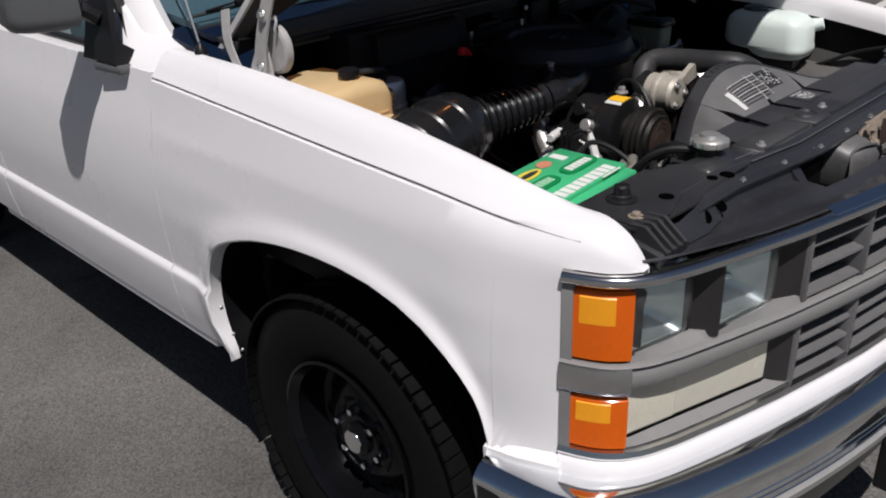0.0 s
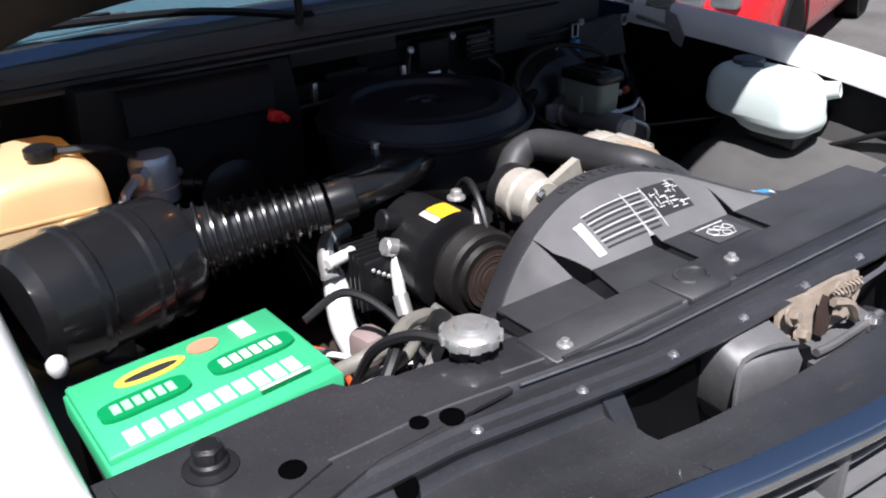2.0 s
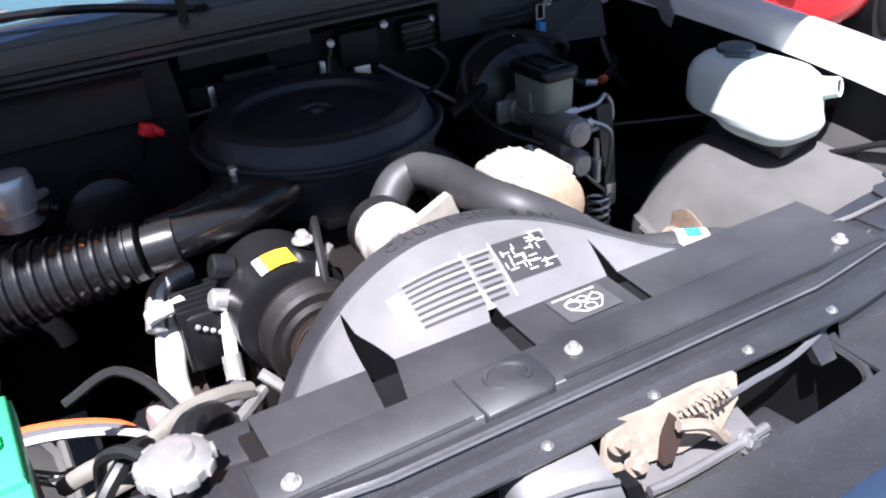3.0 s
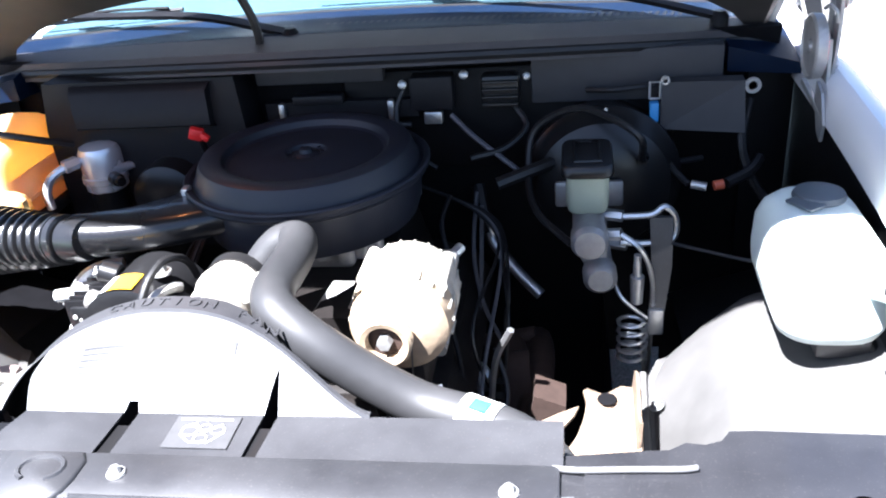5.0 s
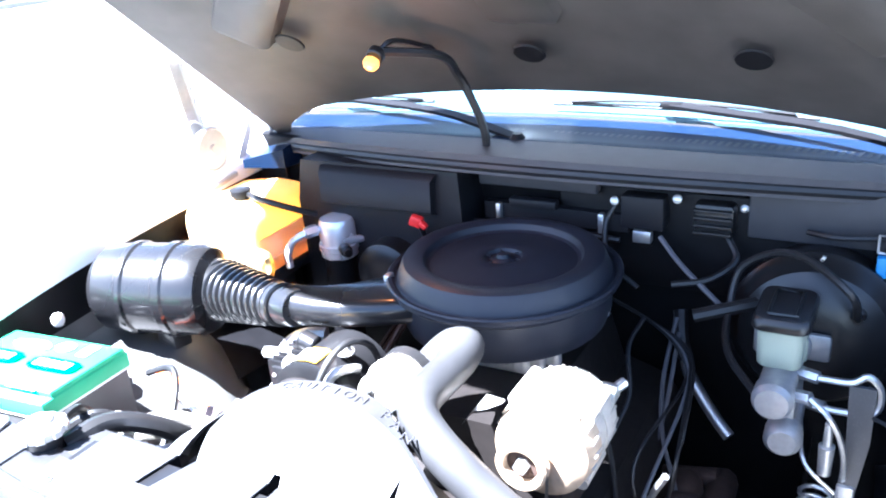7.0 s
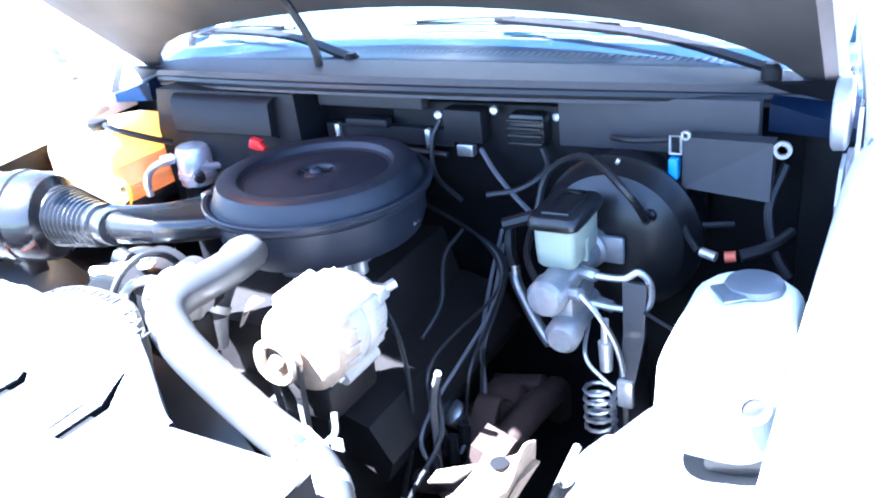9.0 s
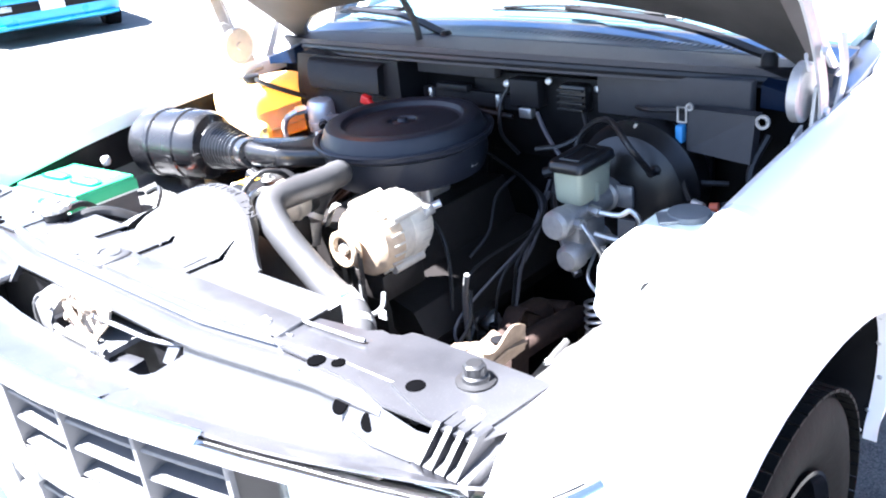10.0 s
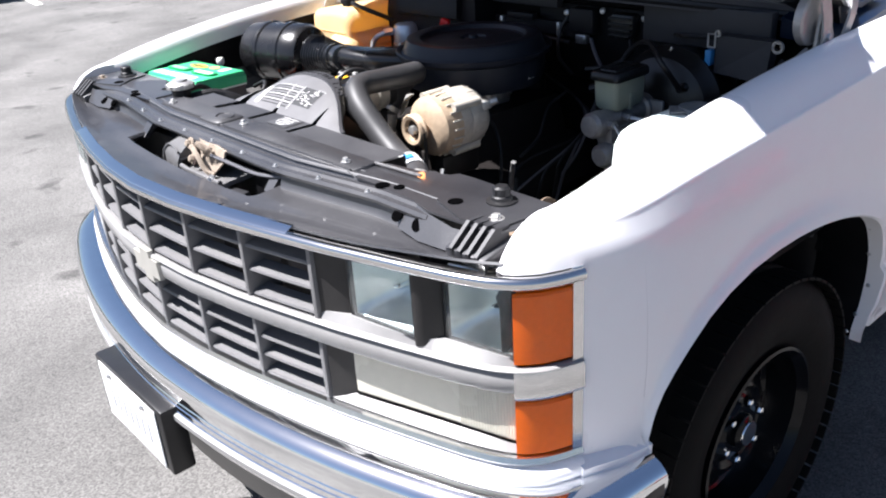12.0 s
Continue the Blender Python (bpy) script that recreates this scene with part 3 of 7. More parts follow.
def arch_face(s):
    """Liner of the wheel opening: a dark tunnel that narrows towards the chassis."""
    A = smooth_arch()
    rows = []
    for x, g in ((.945, 1.0), (.82, 1.0), (.80, .95), (.70, .90), (.60, .84)):
        rows.append([(s * x, .69 + (a - .69) * g, .34 + (b - .34) * g) for a, b in A])
    return sheet(rows)


for s, side in ((-1, "passenger"), (1, "driver")):
    f = part("fender", fender(s), WHITE, truck, "glossy white steel front fender with a long crease", 35)
    part("wheel_arch_liner", arch_face(s), BAY, f, "black wheel arch liner")
    tunnel = sheet([[(s * .485, y, z) for y in (.2, .5, .9, 1.15)] for z in (.15, .4, .62)])
    part("inner_wall", tunnel, BAY, f, "black inner wheel housing wall")
    for a, b in smooth_arch()[30::4]:
        part("lip_rivet", lathe((s * (taper(a, side_x(b)) - .018), a - .004, b), (0, -1, -.2), [(0, .006), (.003, .004)], 10), STEEL, f)
    # dark strip that paints the crease's shade, passenger side only
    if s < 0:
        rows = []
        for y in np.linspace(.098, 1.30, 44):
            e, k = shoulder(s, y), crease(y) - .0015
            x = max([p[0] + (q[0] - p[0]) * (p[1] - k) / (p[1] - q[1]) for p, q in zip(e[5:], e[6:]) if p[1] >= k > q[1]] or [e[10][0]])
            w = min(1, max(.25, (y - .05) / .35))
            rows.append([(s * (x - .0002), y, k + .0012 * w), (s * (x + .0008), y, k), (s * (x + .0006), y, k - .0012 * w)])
        part("crease_shade_strip", sheet(rows), DARKRECESS, f, "narrow dark strip painting the shade of the fender crease")
    # flange inside the bay
    rows = []
    for y in np.linspace(.02, 1.28, 24):
        c = crown(y)
        rows.append([(s * .827, y, c - .055), (s * .829, y, c - .066), (s * .834, y, c - .075), (s * .836, y, .80)])
    part("inner_flange", sheet(rows), BAY, f, "black inner flange of the fender")
    # added black panel; keeps the sunlit body behind out of the dark bay
    part("cowl_blocker", box((s * .790, 1.125, .845), (.085, .012, .51), .002), BAY, f, "black panel added beside the cowl to hide the bright body behind")


def body_side(s, y0, y1, ztop, n=14, bottom=.42):
    zs = list(np.linspace(ztop, .61, 12)) + [.60, .592, .586, .578, .572, .55, .52, .48, .44, .42]
    zs = [z for z in zs if z >= bottom]
    return [[(s * side_x(z), y, z) for z in zs] for y in np.linspace(y0, y1, n)]




def skin(rows, s, t):
    """A body panel: outer rows closed by an inner face t further in."""
    return loft([list(r) + [(p[0] - s * t, p[1], p[2] - (.004 if i == len(r) - 1 else 0)) for i, p in enumerate(r[::-1])] for r in rows])


for s in (-1, 1):
    rows = body_side(s, 1.312, 2.43, 1.088)
    lip = [[(s * (side_x(1.088) - .035), r[0][1], 1.094)] + r for r in rows]
    d = part("door", skin(lip, s, .02), WHITE, truck, "closed white cab door with a lower body moulding", 35)
    # window frame and glass
    A, B, C, D = Vector((s * .885, 1.47, 1.10)), Vector((s * .885, 2.42, 1.10)), Vector((s * .72, 2.36, 1.66)), Vector((s * .735, 1.98, 1.64))
    part("window_seal", tube([A, B], .012, 8, 1), RUBBER, d, "black window seal")
    part("window_glass", thick(sheet([[A, B], [D, C]]), .004), GLASS, d, "tinted door glass")
    part("window_frame", tube([A + Vector((0, -.02, 0)), D + Vector((0, -.02, .02)), C + Vector((0, .02, .02)), B], .018, 8, 1), BLACKP, d, "black door window frame")
    # rest of the body behind the door
    rows = body_side(s, 2.436, 4.85, 1.09, 6)
    lip = [[(s * .80, r[0][1], 1.09)] + r for r in rows]
    part("bed_side", skin(lip, s, .02), WHITE, truck, "white load bed side")
    part("rocker", box((s * .90, 1.90, .42), (.09, 1.42, .07), .01), WHITE, truck, "white rocker panel under the door")
    # pillars
    P = [Vector((s * .84, 1.37, 1.10)), Vector((s * .835, 1.46, 1.16)), Vector((s * .80, 1.66, 1.345)), Vector((s * .755, 1.88, 1.545)), Vector((s * .70, 2.08, 1.675))]
    rows = []
    for p in smooth_path(P, 4):
        rows.append([p + Vector((-s * .045, -.025, .012)), p + Vector((-s * .02, -.035, .022)), p + Vector((s * .015, -.012, .012)), p + Vector((s * .03, .03, -.002)), p + Vector((s * .02, .09, -.03)), p + Vector((-s * .02, .09, -.03))])
    part("windscreen_pillar", loft(rows), WHITE, truck, "white windscreen pillar")
    # triangle of body between fender, pillar and door
    part("pillar_foot", loft([[(s * .925, 1.312, 1.080), (s * .86, 1.312, 1.130), (s * .80, 1.315, 1.122), (s * .80, 1.32, 1.05)],
                              [(s * .925, 1.46, 1.088), (s * .87, 1.46, 1.16), (s * .80, 1.46, 1.16), (s * .80, 1.46, 1.05)],
                              [(s * .918, 1.54, 1.090), (s * .86, 1.56, 1.235), (s * .80, 1.56, 1.235), (s * .80, 1.56, 1.06)]]), WHITE, truck, "white body foot of the windscreen pillar", 60)

# roof and cab back
rows = []
for y, z in ((2.06, 1.665), (2.12, 1.70), (2.25, 1.725), (2.45, 1.73), (2.58, 1.70)):
    rows.append([(x, y + .06 * (abs(x) / .72) ** 2 * (1 if y < 2.2 else 0), z - .05 * (abs(x) / .72) ** 3) for x in np.linspace(-.72, .72, 13)])
part("roof", thick(sheet(rows), -.03), WHITE, truck, "white cab roof")
part("cab_back", box((0, 2.58, 1.25), (1.6, .04, .9), .01), WHITE, truck, "white back wall of the cab")
part("bed_floor", box((0, 3.7, .62), (1.7, 2.25, .05)), WHITE, truck, "white load bed floor")
part("tailgate", box((0, 4.84, .85), (1.75, .05, .5), .01), WHITE, truck, "white tailgate")
part("chassis", box((0, 2.5, .36), (.9, 4.4, .14), .01), BAY, truck, "black chassis frame under the body")
part("cab_floor", box((0, 2.0, .46), (1.7, 1.3, .05)), INTERIOR, truck)


# ---- windscreen, dash, cowl ----
WSY = 1.24


def ws_point(u, v):
    """u -1..1 across, v 0..1 up."""
    xb, xt = .80 * u, .68 * u
    yb, yt = WSY + .06 * abs(u) ** 3, 1.93 + .13 * abs(u) ** 2
    zb, zt = 1.198 - .040 * abs(u) ** 2, 1.69 - .03 * u * u
    bow = .03 * math.sin(math.pi * v)
    return Vector((xb + (xt - xb) * v, yb + (yt - yb) * v - bow * .5, zb + (zt - zb) * v + bow))


rows = [[ws_point(u, v) for u in np.linspace(-1, 1, 25)] for v in np.linspace(0, 1, 9)]
ws = part("windscreen", thick(sheet(rows), .005), GLASS, truck, "curved glass windscreen reflecting the sky")
ws.visible_shadow = False
seal = [ws_point(u, 0) + Vector((0, -.006, .004)) for u in np.linspace(-1, 1, 15)]
part("windscreen_seal", tube(seal, .010, 8, 2), RUBBER, truck, "black rubber windscreen seal")
rows = []
for v in np.linspace(0, 1, 7):
    rows.append([ws_point(u, 0) + Vector((0, .02 + .58 * v, -.006 + .035 * math.sin(v * 1.7))) for u in np.linspace(-.97, .97, 15)])
dash = part("dashboard", thick(sheet(rows), -.02), DASHM, truck, "sunlit blue-grey vinyl dashboard top")
for k in range(26):
    p = ws_point(-.26 + .52 * k / 25, 0) + Vector((0, .075, .004))
    part("defroster_slot", box((p.x, p.y, p.z + .003), (.012, .010, .006), .001), BAY, dash, "dark defroster slot")
part("dash_front", box((0, 1.86, .95), (1.5, .05, .40), .02), INTERIOR, dash, "grey dashboard face")
for x in (-.38, .38):
    part("seat_back", box((x, 2.38, 1.02), (.55, .14, .62), .05), INTERIOR, truck, "grey cloth seat back")
wheel_ring = [(.38 + .19 * math.cos(a), 1.93 + .07 * math.sin(a), 1.07 + .17 * math.sin(a)) for a in np.linspace(0, 2 * math.pi, 25)]
part("steering_wheel", tube(wheel_ring, .014, 8, 1), BLACKP, truck, "black steering wheel")


def cowl_front(x):
    return .965 + .17 * (abs(x) / .77) ** 2


def cowl_z(x):
    return 1.182 - .042 * (abs(x) / .77) ** 2


XS = np.linspace(-.80, .80, 33)


def cowl_row(v):
    r = []
    for x in XS:
        a = cowl_front(x)
        b = ws_point(x / .80, 0)
        y = a + (b.y - a) * v
        z = cowl_z(x) + (b.z - cowl_z(x)) * v + (.006 if 0 < v < .5 else 0) - (.02 if v == 0 else 0)
        r.append((x, y, z))
    return r


cowl = part("cowl_panel", thick(sheet([cowl_row(v) for v in (.36, .42, .5, .7, .9, 1.0)]), -.012), COWLTRIM, truck, "dark cowl panel below the windscreen, reflected sky blue in its colour")
part("cowl_seal", thick(sheet([cowl_row(v) for v in (0, .02, .12, .22, .352)]), -.012), COWLSEAL, cowl, "dusty grey seal strip along the cowl's front")
part("seal_bead", tube([(x, cowl_front(x) + .068, cowl_z(x) + .009) for x in np.linspace(-.74, .74, 17)], .005, 6, 3), COWLSEAL, cowl, "raised bead of the seal strip")
slit = bmesh.new()
for k in range(74):
    x = -.36 + .0148 * k
    if -.135 < x < -.075:
        continue
    a, b = cowl_front(x), ws_point(x / .80, 0)
    y0, y1 = a + (b.y - a) * .40, a + (b.y - a) * .66
    z0, z1 = [cowl_z(x) + (b.z - cowl_z(x)) * q + .0035 for q in (.40, .66)]
    c = Vector((x, y0, z0)), Vector((x + .016, y1, z1 + .003))
    w = Vector((.0036, 0, 0))
    prism([c[0] - w, c[0] + w, c[1] + w, c[1] - w], (0, 0, .006), slit)
tagged(part("cowl_louvres", slit, BLACKP, cowl, "row of slanted black air intake louvres"), kind="stuff")
# rubber weather strip along the cowl's front edge
part("weather_strip", tube([(x, cowl_front(x) - .006, cowl_z(x) - .004) for x in np.linspace(-.77, .77, 17)], .010, 8, 3), RUBBER, cowl, "black rubber weather strip")
for s in (-1, 1):
    part("cowl_end", loft([[(s * .70, 1.06, 1.10), (s * .828, 1.06, 1.09), (s * .828, 1.06, 1.110), (s * .70, 1.06, 1.145)],
                           [(s * .68, 1.20, 1.10), (s * .830, 1.22, 1.09), (s * .830, 1.22, 1.128), (s * .70, 1.20, 1.170)],
                           [(s * .70, 1.40, 1.10), (s * .82, 1.42, 1.10), (s * .82, 1.42, 1.152), (s * .76, 1.40, 1.165)]]), COWLTRIM, cowl, "dark plastic end of the cowl", 50)


part("plenum_panel", box((-.05, 1.045, 1.142), (.25, .03, .050), .004), PLENUM, cowl, "grey plenum panel under the cowl")
part("plenum_panel", box((.52, 1.052, 1.108), (.34, .03, .095), .004), PLENUM, cowl, "grey plenum panel under the cowl")


def on_glass(x, v):
    return ws_point(x / .79, v) + Vector((0, -.010, .006))


def wiper(pivot, joint, left, right, v):
    """A wiper parked low on the glass: joint, left and right are the blade's places across."""
    P, J = Vector(pivot), on_glass(joint, v) + Vector((0, -.012, .010))
    bm = bar([P, P.lerp(J, .4) + Vector((0, 0, .020)), J], .019, .008, (0, 1, .3))
    lathe(P - Vector((0, 0, .03)), (0, 0, 1), [(0, .017), (.03, .017), (.040, .010)], 12, bm)
    w = part("wiper", bm, BAY, truck, "black windscreen wiper arm")
    part("blade", tube([on_glass(left + (right - left) * k / 8, v) for k in range(9)], .0045, 6, 2), RUBBER, w, "rubber wiper blade")
    part("blade_spine", tube([on_glass(left + (right - left) * q, v) + Vector((0, -.006, .004 + .010 * math.sin(math.pi * q))) for q in (.08, .3, .5, .7, .92)], .0032, 6, 3), BAY, w, "black wiper blade spine")
    part("blade_joint", box(on_glass(joint, v) + Vector((0, -.010, .010)), (.045, .016, .014), .004), BAY, w, "black blade joint")


wiper((-.105, 1.075, 1.205), -.66, -.785, -.40, .05)
wiper((.690, 1.120, 1.185), .155, -.10, .43, .05)

# ---- bonnet, open ----
PIV = Vector((0, 1.24, 1.15))
TILT = radians(40.5)


def hood_pt(x, y, lift=0.0):
    """A point of the closed bonnet at (x, y), turned up about its hinge line."""
    sl = PIV.y - y
    c = lift - .085 * (abs(x) / .8) ** 2 + .054 - .10 * max(0, sl - 1.22) ** 1.2 - .33 * max(0, (sl - .9)) ** 2
    return Vector((x, PIV.y - sl * math.cos(TILT) + c * math.sin(TILT), PIV.z + sl * math.sin(TILT) + c * math.cos(TILT)))


def hood_rows(xm, inset_f, inset_r, lift, nx=27, ny=17):
    rows = []
    for v in np.linspace(0, 1, ny):
        r = []
        for x in np.linspace(-xm, xm, nx):
            yf = front(x * .83 / xm * .97) - .026 + inset_f
            yr = 1.062 + .03 * (abs(x) / xm) ** 2 + .14 * (abs(x) / xm) ** 10 - inset_r
            r.append(hood_pt(x, yr + (yf - yr) * v, lift))
        rows.append(r)
    return rows


hood = part("hood", thick(sheet(hood_rows(.800, 0, 0, 0)), .012), WHITE, truck, "white bonnet propped open on its hinges", 35)
inner = sheet(hood_rows(.770, .03, .03, -.035))
r0 = hood_rows(.787, .012, .012, -.012)
r1 = hood_rows(.770, .03, .03, -.035)


def rim(r):
    return r[0] + [q[-1] for q in r[1:]] + r[-1][-2::-1] + [q[0] for q in r[-2:0:-1]]


sheet([rim(r0), rim(r1)], inner, close=True)
inner_ob = part("inner_panel", inner, HOODIN, hood, "grimy grey pressed underside of the bonnet", 35)
# pressed ribs of the underside
for (xa, ya, xb, yb, w) in [(-.40, .20, .40, .20, .12), (-.62, .80, -.12, .25, .11), (.62, .80, .12, .25, .11), (0, .82, 0, .2, .12)]:
    a, b = hood_pt(xa, ya, -.052), hood_pt(xb, yb, -.052)
    rib = bmesh.new()
    nrm = Vector((0, math.sin(TILT), math.cos(TILT)))
    d = (b - a).normalized()
    sd = d.cross(nrm).normalized() * (w / 2)
    up = nrm * .03
    loft([[p + sd * 1.25 * g + up, p + sd * g + up * f, p - sd * g + up * f, p - sd * 1.25 * g + up] for p, f, g in ((a, .92, .6), (a.lerp(b, .10), 0, 1), (a.lerp(b, .5), 0, 1), (a.lerp(b, .90), 0, 1), (b, .92, .6))], rib)
    part("rib", rib, HOODIN, inner_ob, "pressed stiffening rib", 60)
# flat black discs give the look of shaded recesses in the panel
for x, y in ((-.48, .78), (-.02, .86), (.36, .84), (.60, .70)):
    hole = lathe(hood_pt(x, y, -.056), (0, -math.sin(TILT), -math.cos(TILT)), [(-.002, .030), (.001, .028), (.001, .020), (.0012, .001)], 20)
    part("pressing_shade_disc", hole, BAY, inner_ob, "black disc painting the shade of a round pressing hole")
# under-hood lamp
LAMP = Vector((-.255, .80, 1.398))
lamp = part("hood_lamp", cyl(LAMP + Vector((.0, .03, .02)), LAMP + Vector((0, .015, .012)), .016, 14, bev=.002), BLACKP, hood, "small lit lamp under the bonnet")
glow = bpy.data.materials.new("lit_bulb")
glow.use_nodes = True
glow.node_tree.nodes["Principled BSDF"].inputs["Emission Color"].default_value = (1.0, .40, .07, 1)
glow.node_tree.nodes["Principled BSDF"].inputs["Emission Strength"].default_value = .16
glow.node_tree.nodes["Principled BSDF"].inputs["Base Color"].default_value = (.06, .025, .006, 1)
part("bulb", lathe(LAMP + Vector((0, .012, .012)), (0, -.7, -.7), [(0, .006), (.004, .013), (.012, .015), (.020, .011), (.024, .004)], 14), glow, lamp, "glowing clear bulb")
part("lamp_bracket", tube([LAMP + Vector((.0, .03, .02)), LAMP + Vector((.02, .06, .035)), hood_pt(-.22, .88, -.03)], .005, 6), BLACKP, lamp)
part("lamp_wire", tube([LAMP + Vector((.01, .03, .02)), (-.17, .90, 1.40), (-.176, .972, 1.352), (-.165, 1.0, 1.30), (-.150, 1.02, 1.23), (-.155, 1.03, 1.15)], .0085, 7), RUBBER, hood, "black wiring loom from cowl to bonnet")
bulb_data = bpy.data.lights.new("under_hood_bulb", 'POINT')
bulb_data.energy, bulb_data.color, bulb_data.shadow_soft_size = .08, (1, .36, .10), .012
bl = new("under_hood_bulb", bulb_data)
bl.location = LAMP + Vector((0, -.02, -.022))
# hinges
for s in (-1, 1):
    tone = HINGEGREY if s < 0 else HINGEDULL
    h = part("hood_hinge", prism([(s * .842, .925, 1.05), (s * .842, 1.03, 1.05), (s * .842, 1.01, 1.13), (s * .842, .975, 1.185), (s * .842, .945, 1.18)], (-s * .006, 0, 0)), tone, truck, "painted steel bonnet hinge")
    part("spring_disc", lathe((s * .826, .950, 1.169), (-s, 0, 0), [(0, .046), (.003, .052), (.018, .053), (.021, .049), (.017, .046), (.017, .012), (.022, .010)], 32), tone, h, "flat round hinge spring drum", 25)
    part("hinge_arm", bar([(s * .846, .965, 1.09), (s * .848, .955, 1.17), (s * .838, .925, 1.27), (s * .815, .885, 1.385)], .032, .005, (0, 1, .3)), tone, h, "flat steel hinge arm")
    part("arm_flange", bar([(s * .843, .984, 1.10), (s * .844, .974, 1.17), (s * .834, .944, 1.27), (s * .812, .904, 1.375)], .004, .012, (0, 1, .3)), tone, h, "folded edge of the hinge arm")
    part("hinge_arm", bar([(s * .838, 1.06, 1.10), (s * .836, 1.10, 1.17), (s * .82, 1.12, 1.235)], .024, .005, (0, 1, .3)), tone, h, "short rear hinge arm")
    part("hinge_hook", tube([(s * .836, .915, 1.215), (s * .832, .912, 1.232), (s * .826, .925, 1.240), (s * .822, .94, 1.232)], .003, 6, 3), tone, h, "spring hook")
    for y, z in ((.962, 1.135), (.985, 1.10), (.935, 1.245)):
        part("hinge_rivet", hexbolt((s * .850, y, z), (s, 0, 0), .008, .007), STEEL, h)
    part("spring_anchor", loft([[(s * .826, y, z) for y, z in ((.90, 1.105), (.935, 1.115), (.935, 1.085), (.905, 1.04), (.88, 1.03), (.872, 1.06))], [(s * .821, y, z) for y, z in ((.90, 1.105), (.935, 1.115), (.935, 1.085), (.905, 1.04), (.88, 1.03), (.872, 1.06))]]), tone, h, "bent spring anchor plate")
    part("hinge_foot", box((s * .835, .965, 1.078), (.03, .13, .012), .003, (8, 0, 0)), tone, h, "bolted hinge foot")

# ---- grille and lamps ----
grille = part("grille", sweep(NOSE, [(.006, .938), (.012, .940), (.0165, .945), (.018, .951), (.0165, .956), (.012, .9595), (.006, .9605), (-.012, .957), (-.012, .938)]), SOFTCHROME, truck, "wide grille with chrome surround and grey bars")
part("middle_bar", sweep(NOSE, [(.006, .757), (.012, .765), (.012, .787), (.004, .798), (-.03, .800), (-.03, .752)]), ARGENT, grille, "broad grey middle bar")
part("bottom_trim", sweep(NOSE, [(.010, .618), (.014, .625), (.010, .634), (-.02, .636), (-.02, .616)]), DULLCHROME, grille, "thin chrome lower trim")
part("chrome_edge", sweep(NOSE, [(.012, .7985), (.0145, .801), (.010, .804), (.0, .803), (.0, .798)]), ARGENT, grille, "thin grey edge")
for s in (-1, 1):
    part("end_trim", sweep([p for p in NOSE if s * p[0] > .9055], [(.006, .62), (.009, .63), (.009, .955), (.006, .962), (-.02, .962), (-.02, .62)]), ARGENT if s < 0 else DULLCHROME, grille, "upright trim beside the turn signals")
    part("lamp_mid_wrap", sweep([p for p in NOSE if s * p[0] > .852], [(.0115, .748), (.0155, .757), (.0155, .79), (.0115, .801), (-.01, .801), (-.01, .748)]), DULLCHROME, grille, "chrome wrap between the turn signals")
COLS = [-.50, -.333, -.167, 0, .167, .333, .50]
for x in COLS:
    for z0, z1 in ((.800, .946), (.634, .757)):
        y = front(x)
        part("divider", box((x, y + .035, (z0 + z1) / 2), (.012, .075, z1 - z0 - .002), .002), GRILLE, grille)
for a, b in zip(COLS, COLS[1:]):
    for zs in ((.912, .864, .815), (.722, .682, .643)):
        for i, z in enumerate(zs):
            c = clip_curve(NOSE, a + .006, b - .006)
            part("slat", sweep(c, [(-.004, z - .004), (-.002, z - .008), (-.005, z - .012), (-.034, z - .004), (-.036, z + .002)]), GRILLE, grille)
# black sheet in place of the shaded depth behind the slats
part("grille_backing", sheet([[(-.5, .03, .61), (.5, .03, .61)], [(-.5, .03, .945), (.5, .03, .945)]]), BAY, grille, "black sheet painting the shade behind the grille")
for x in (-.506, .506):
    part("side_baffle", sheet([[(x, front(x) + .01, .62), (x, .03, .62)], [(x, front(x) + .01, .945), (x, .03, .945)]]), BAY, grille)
emb = bmesh.new()
ye = front(0) - .016
prism([(-.055, ye, .757), (-.020, ye, .757), (-.018, ye, .742), (.022, ye, .742), (.020, ye, .757), (.055, ye, .757), (.050, ye, .797), (.018, ye, .797), (.016, ye, .812), (-.024, ye, .812), (-.022, ye, .797), (-.060, ye, .797)], (0, .012, 0), emb)
part("emblem", emb, EMBLEM, grille, "plain pale emblem in the middle of the grille")

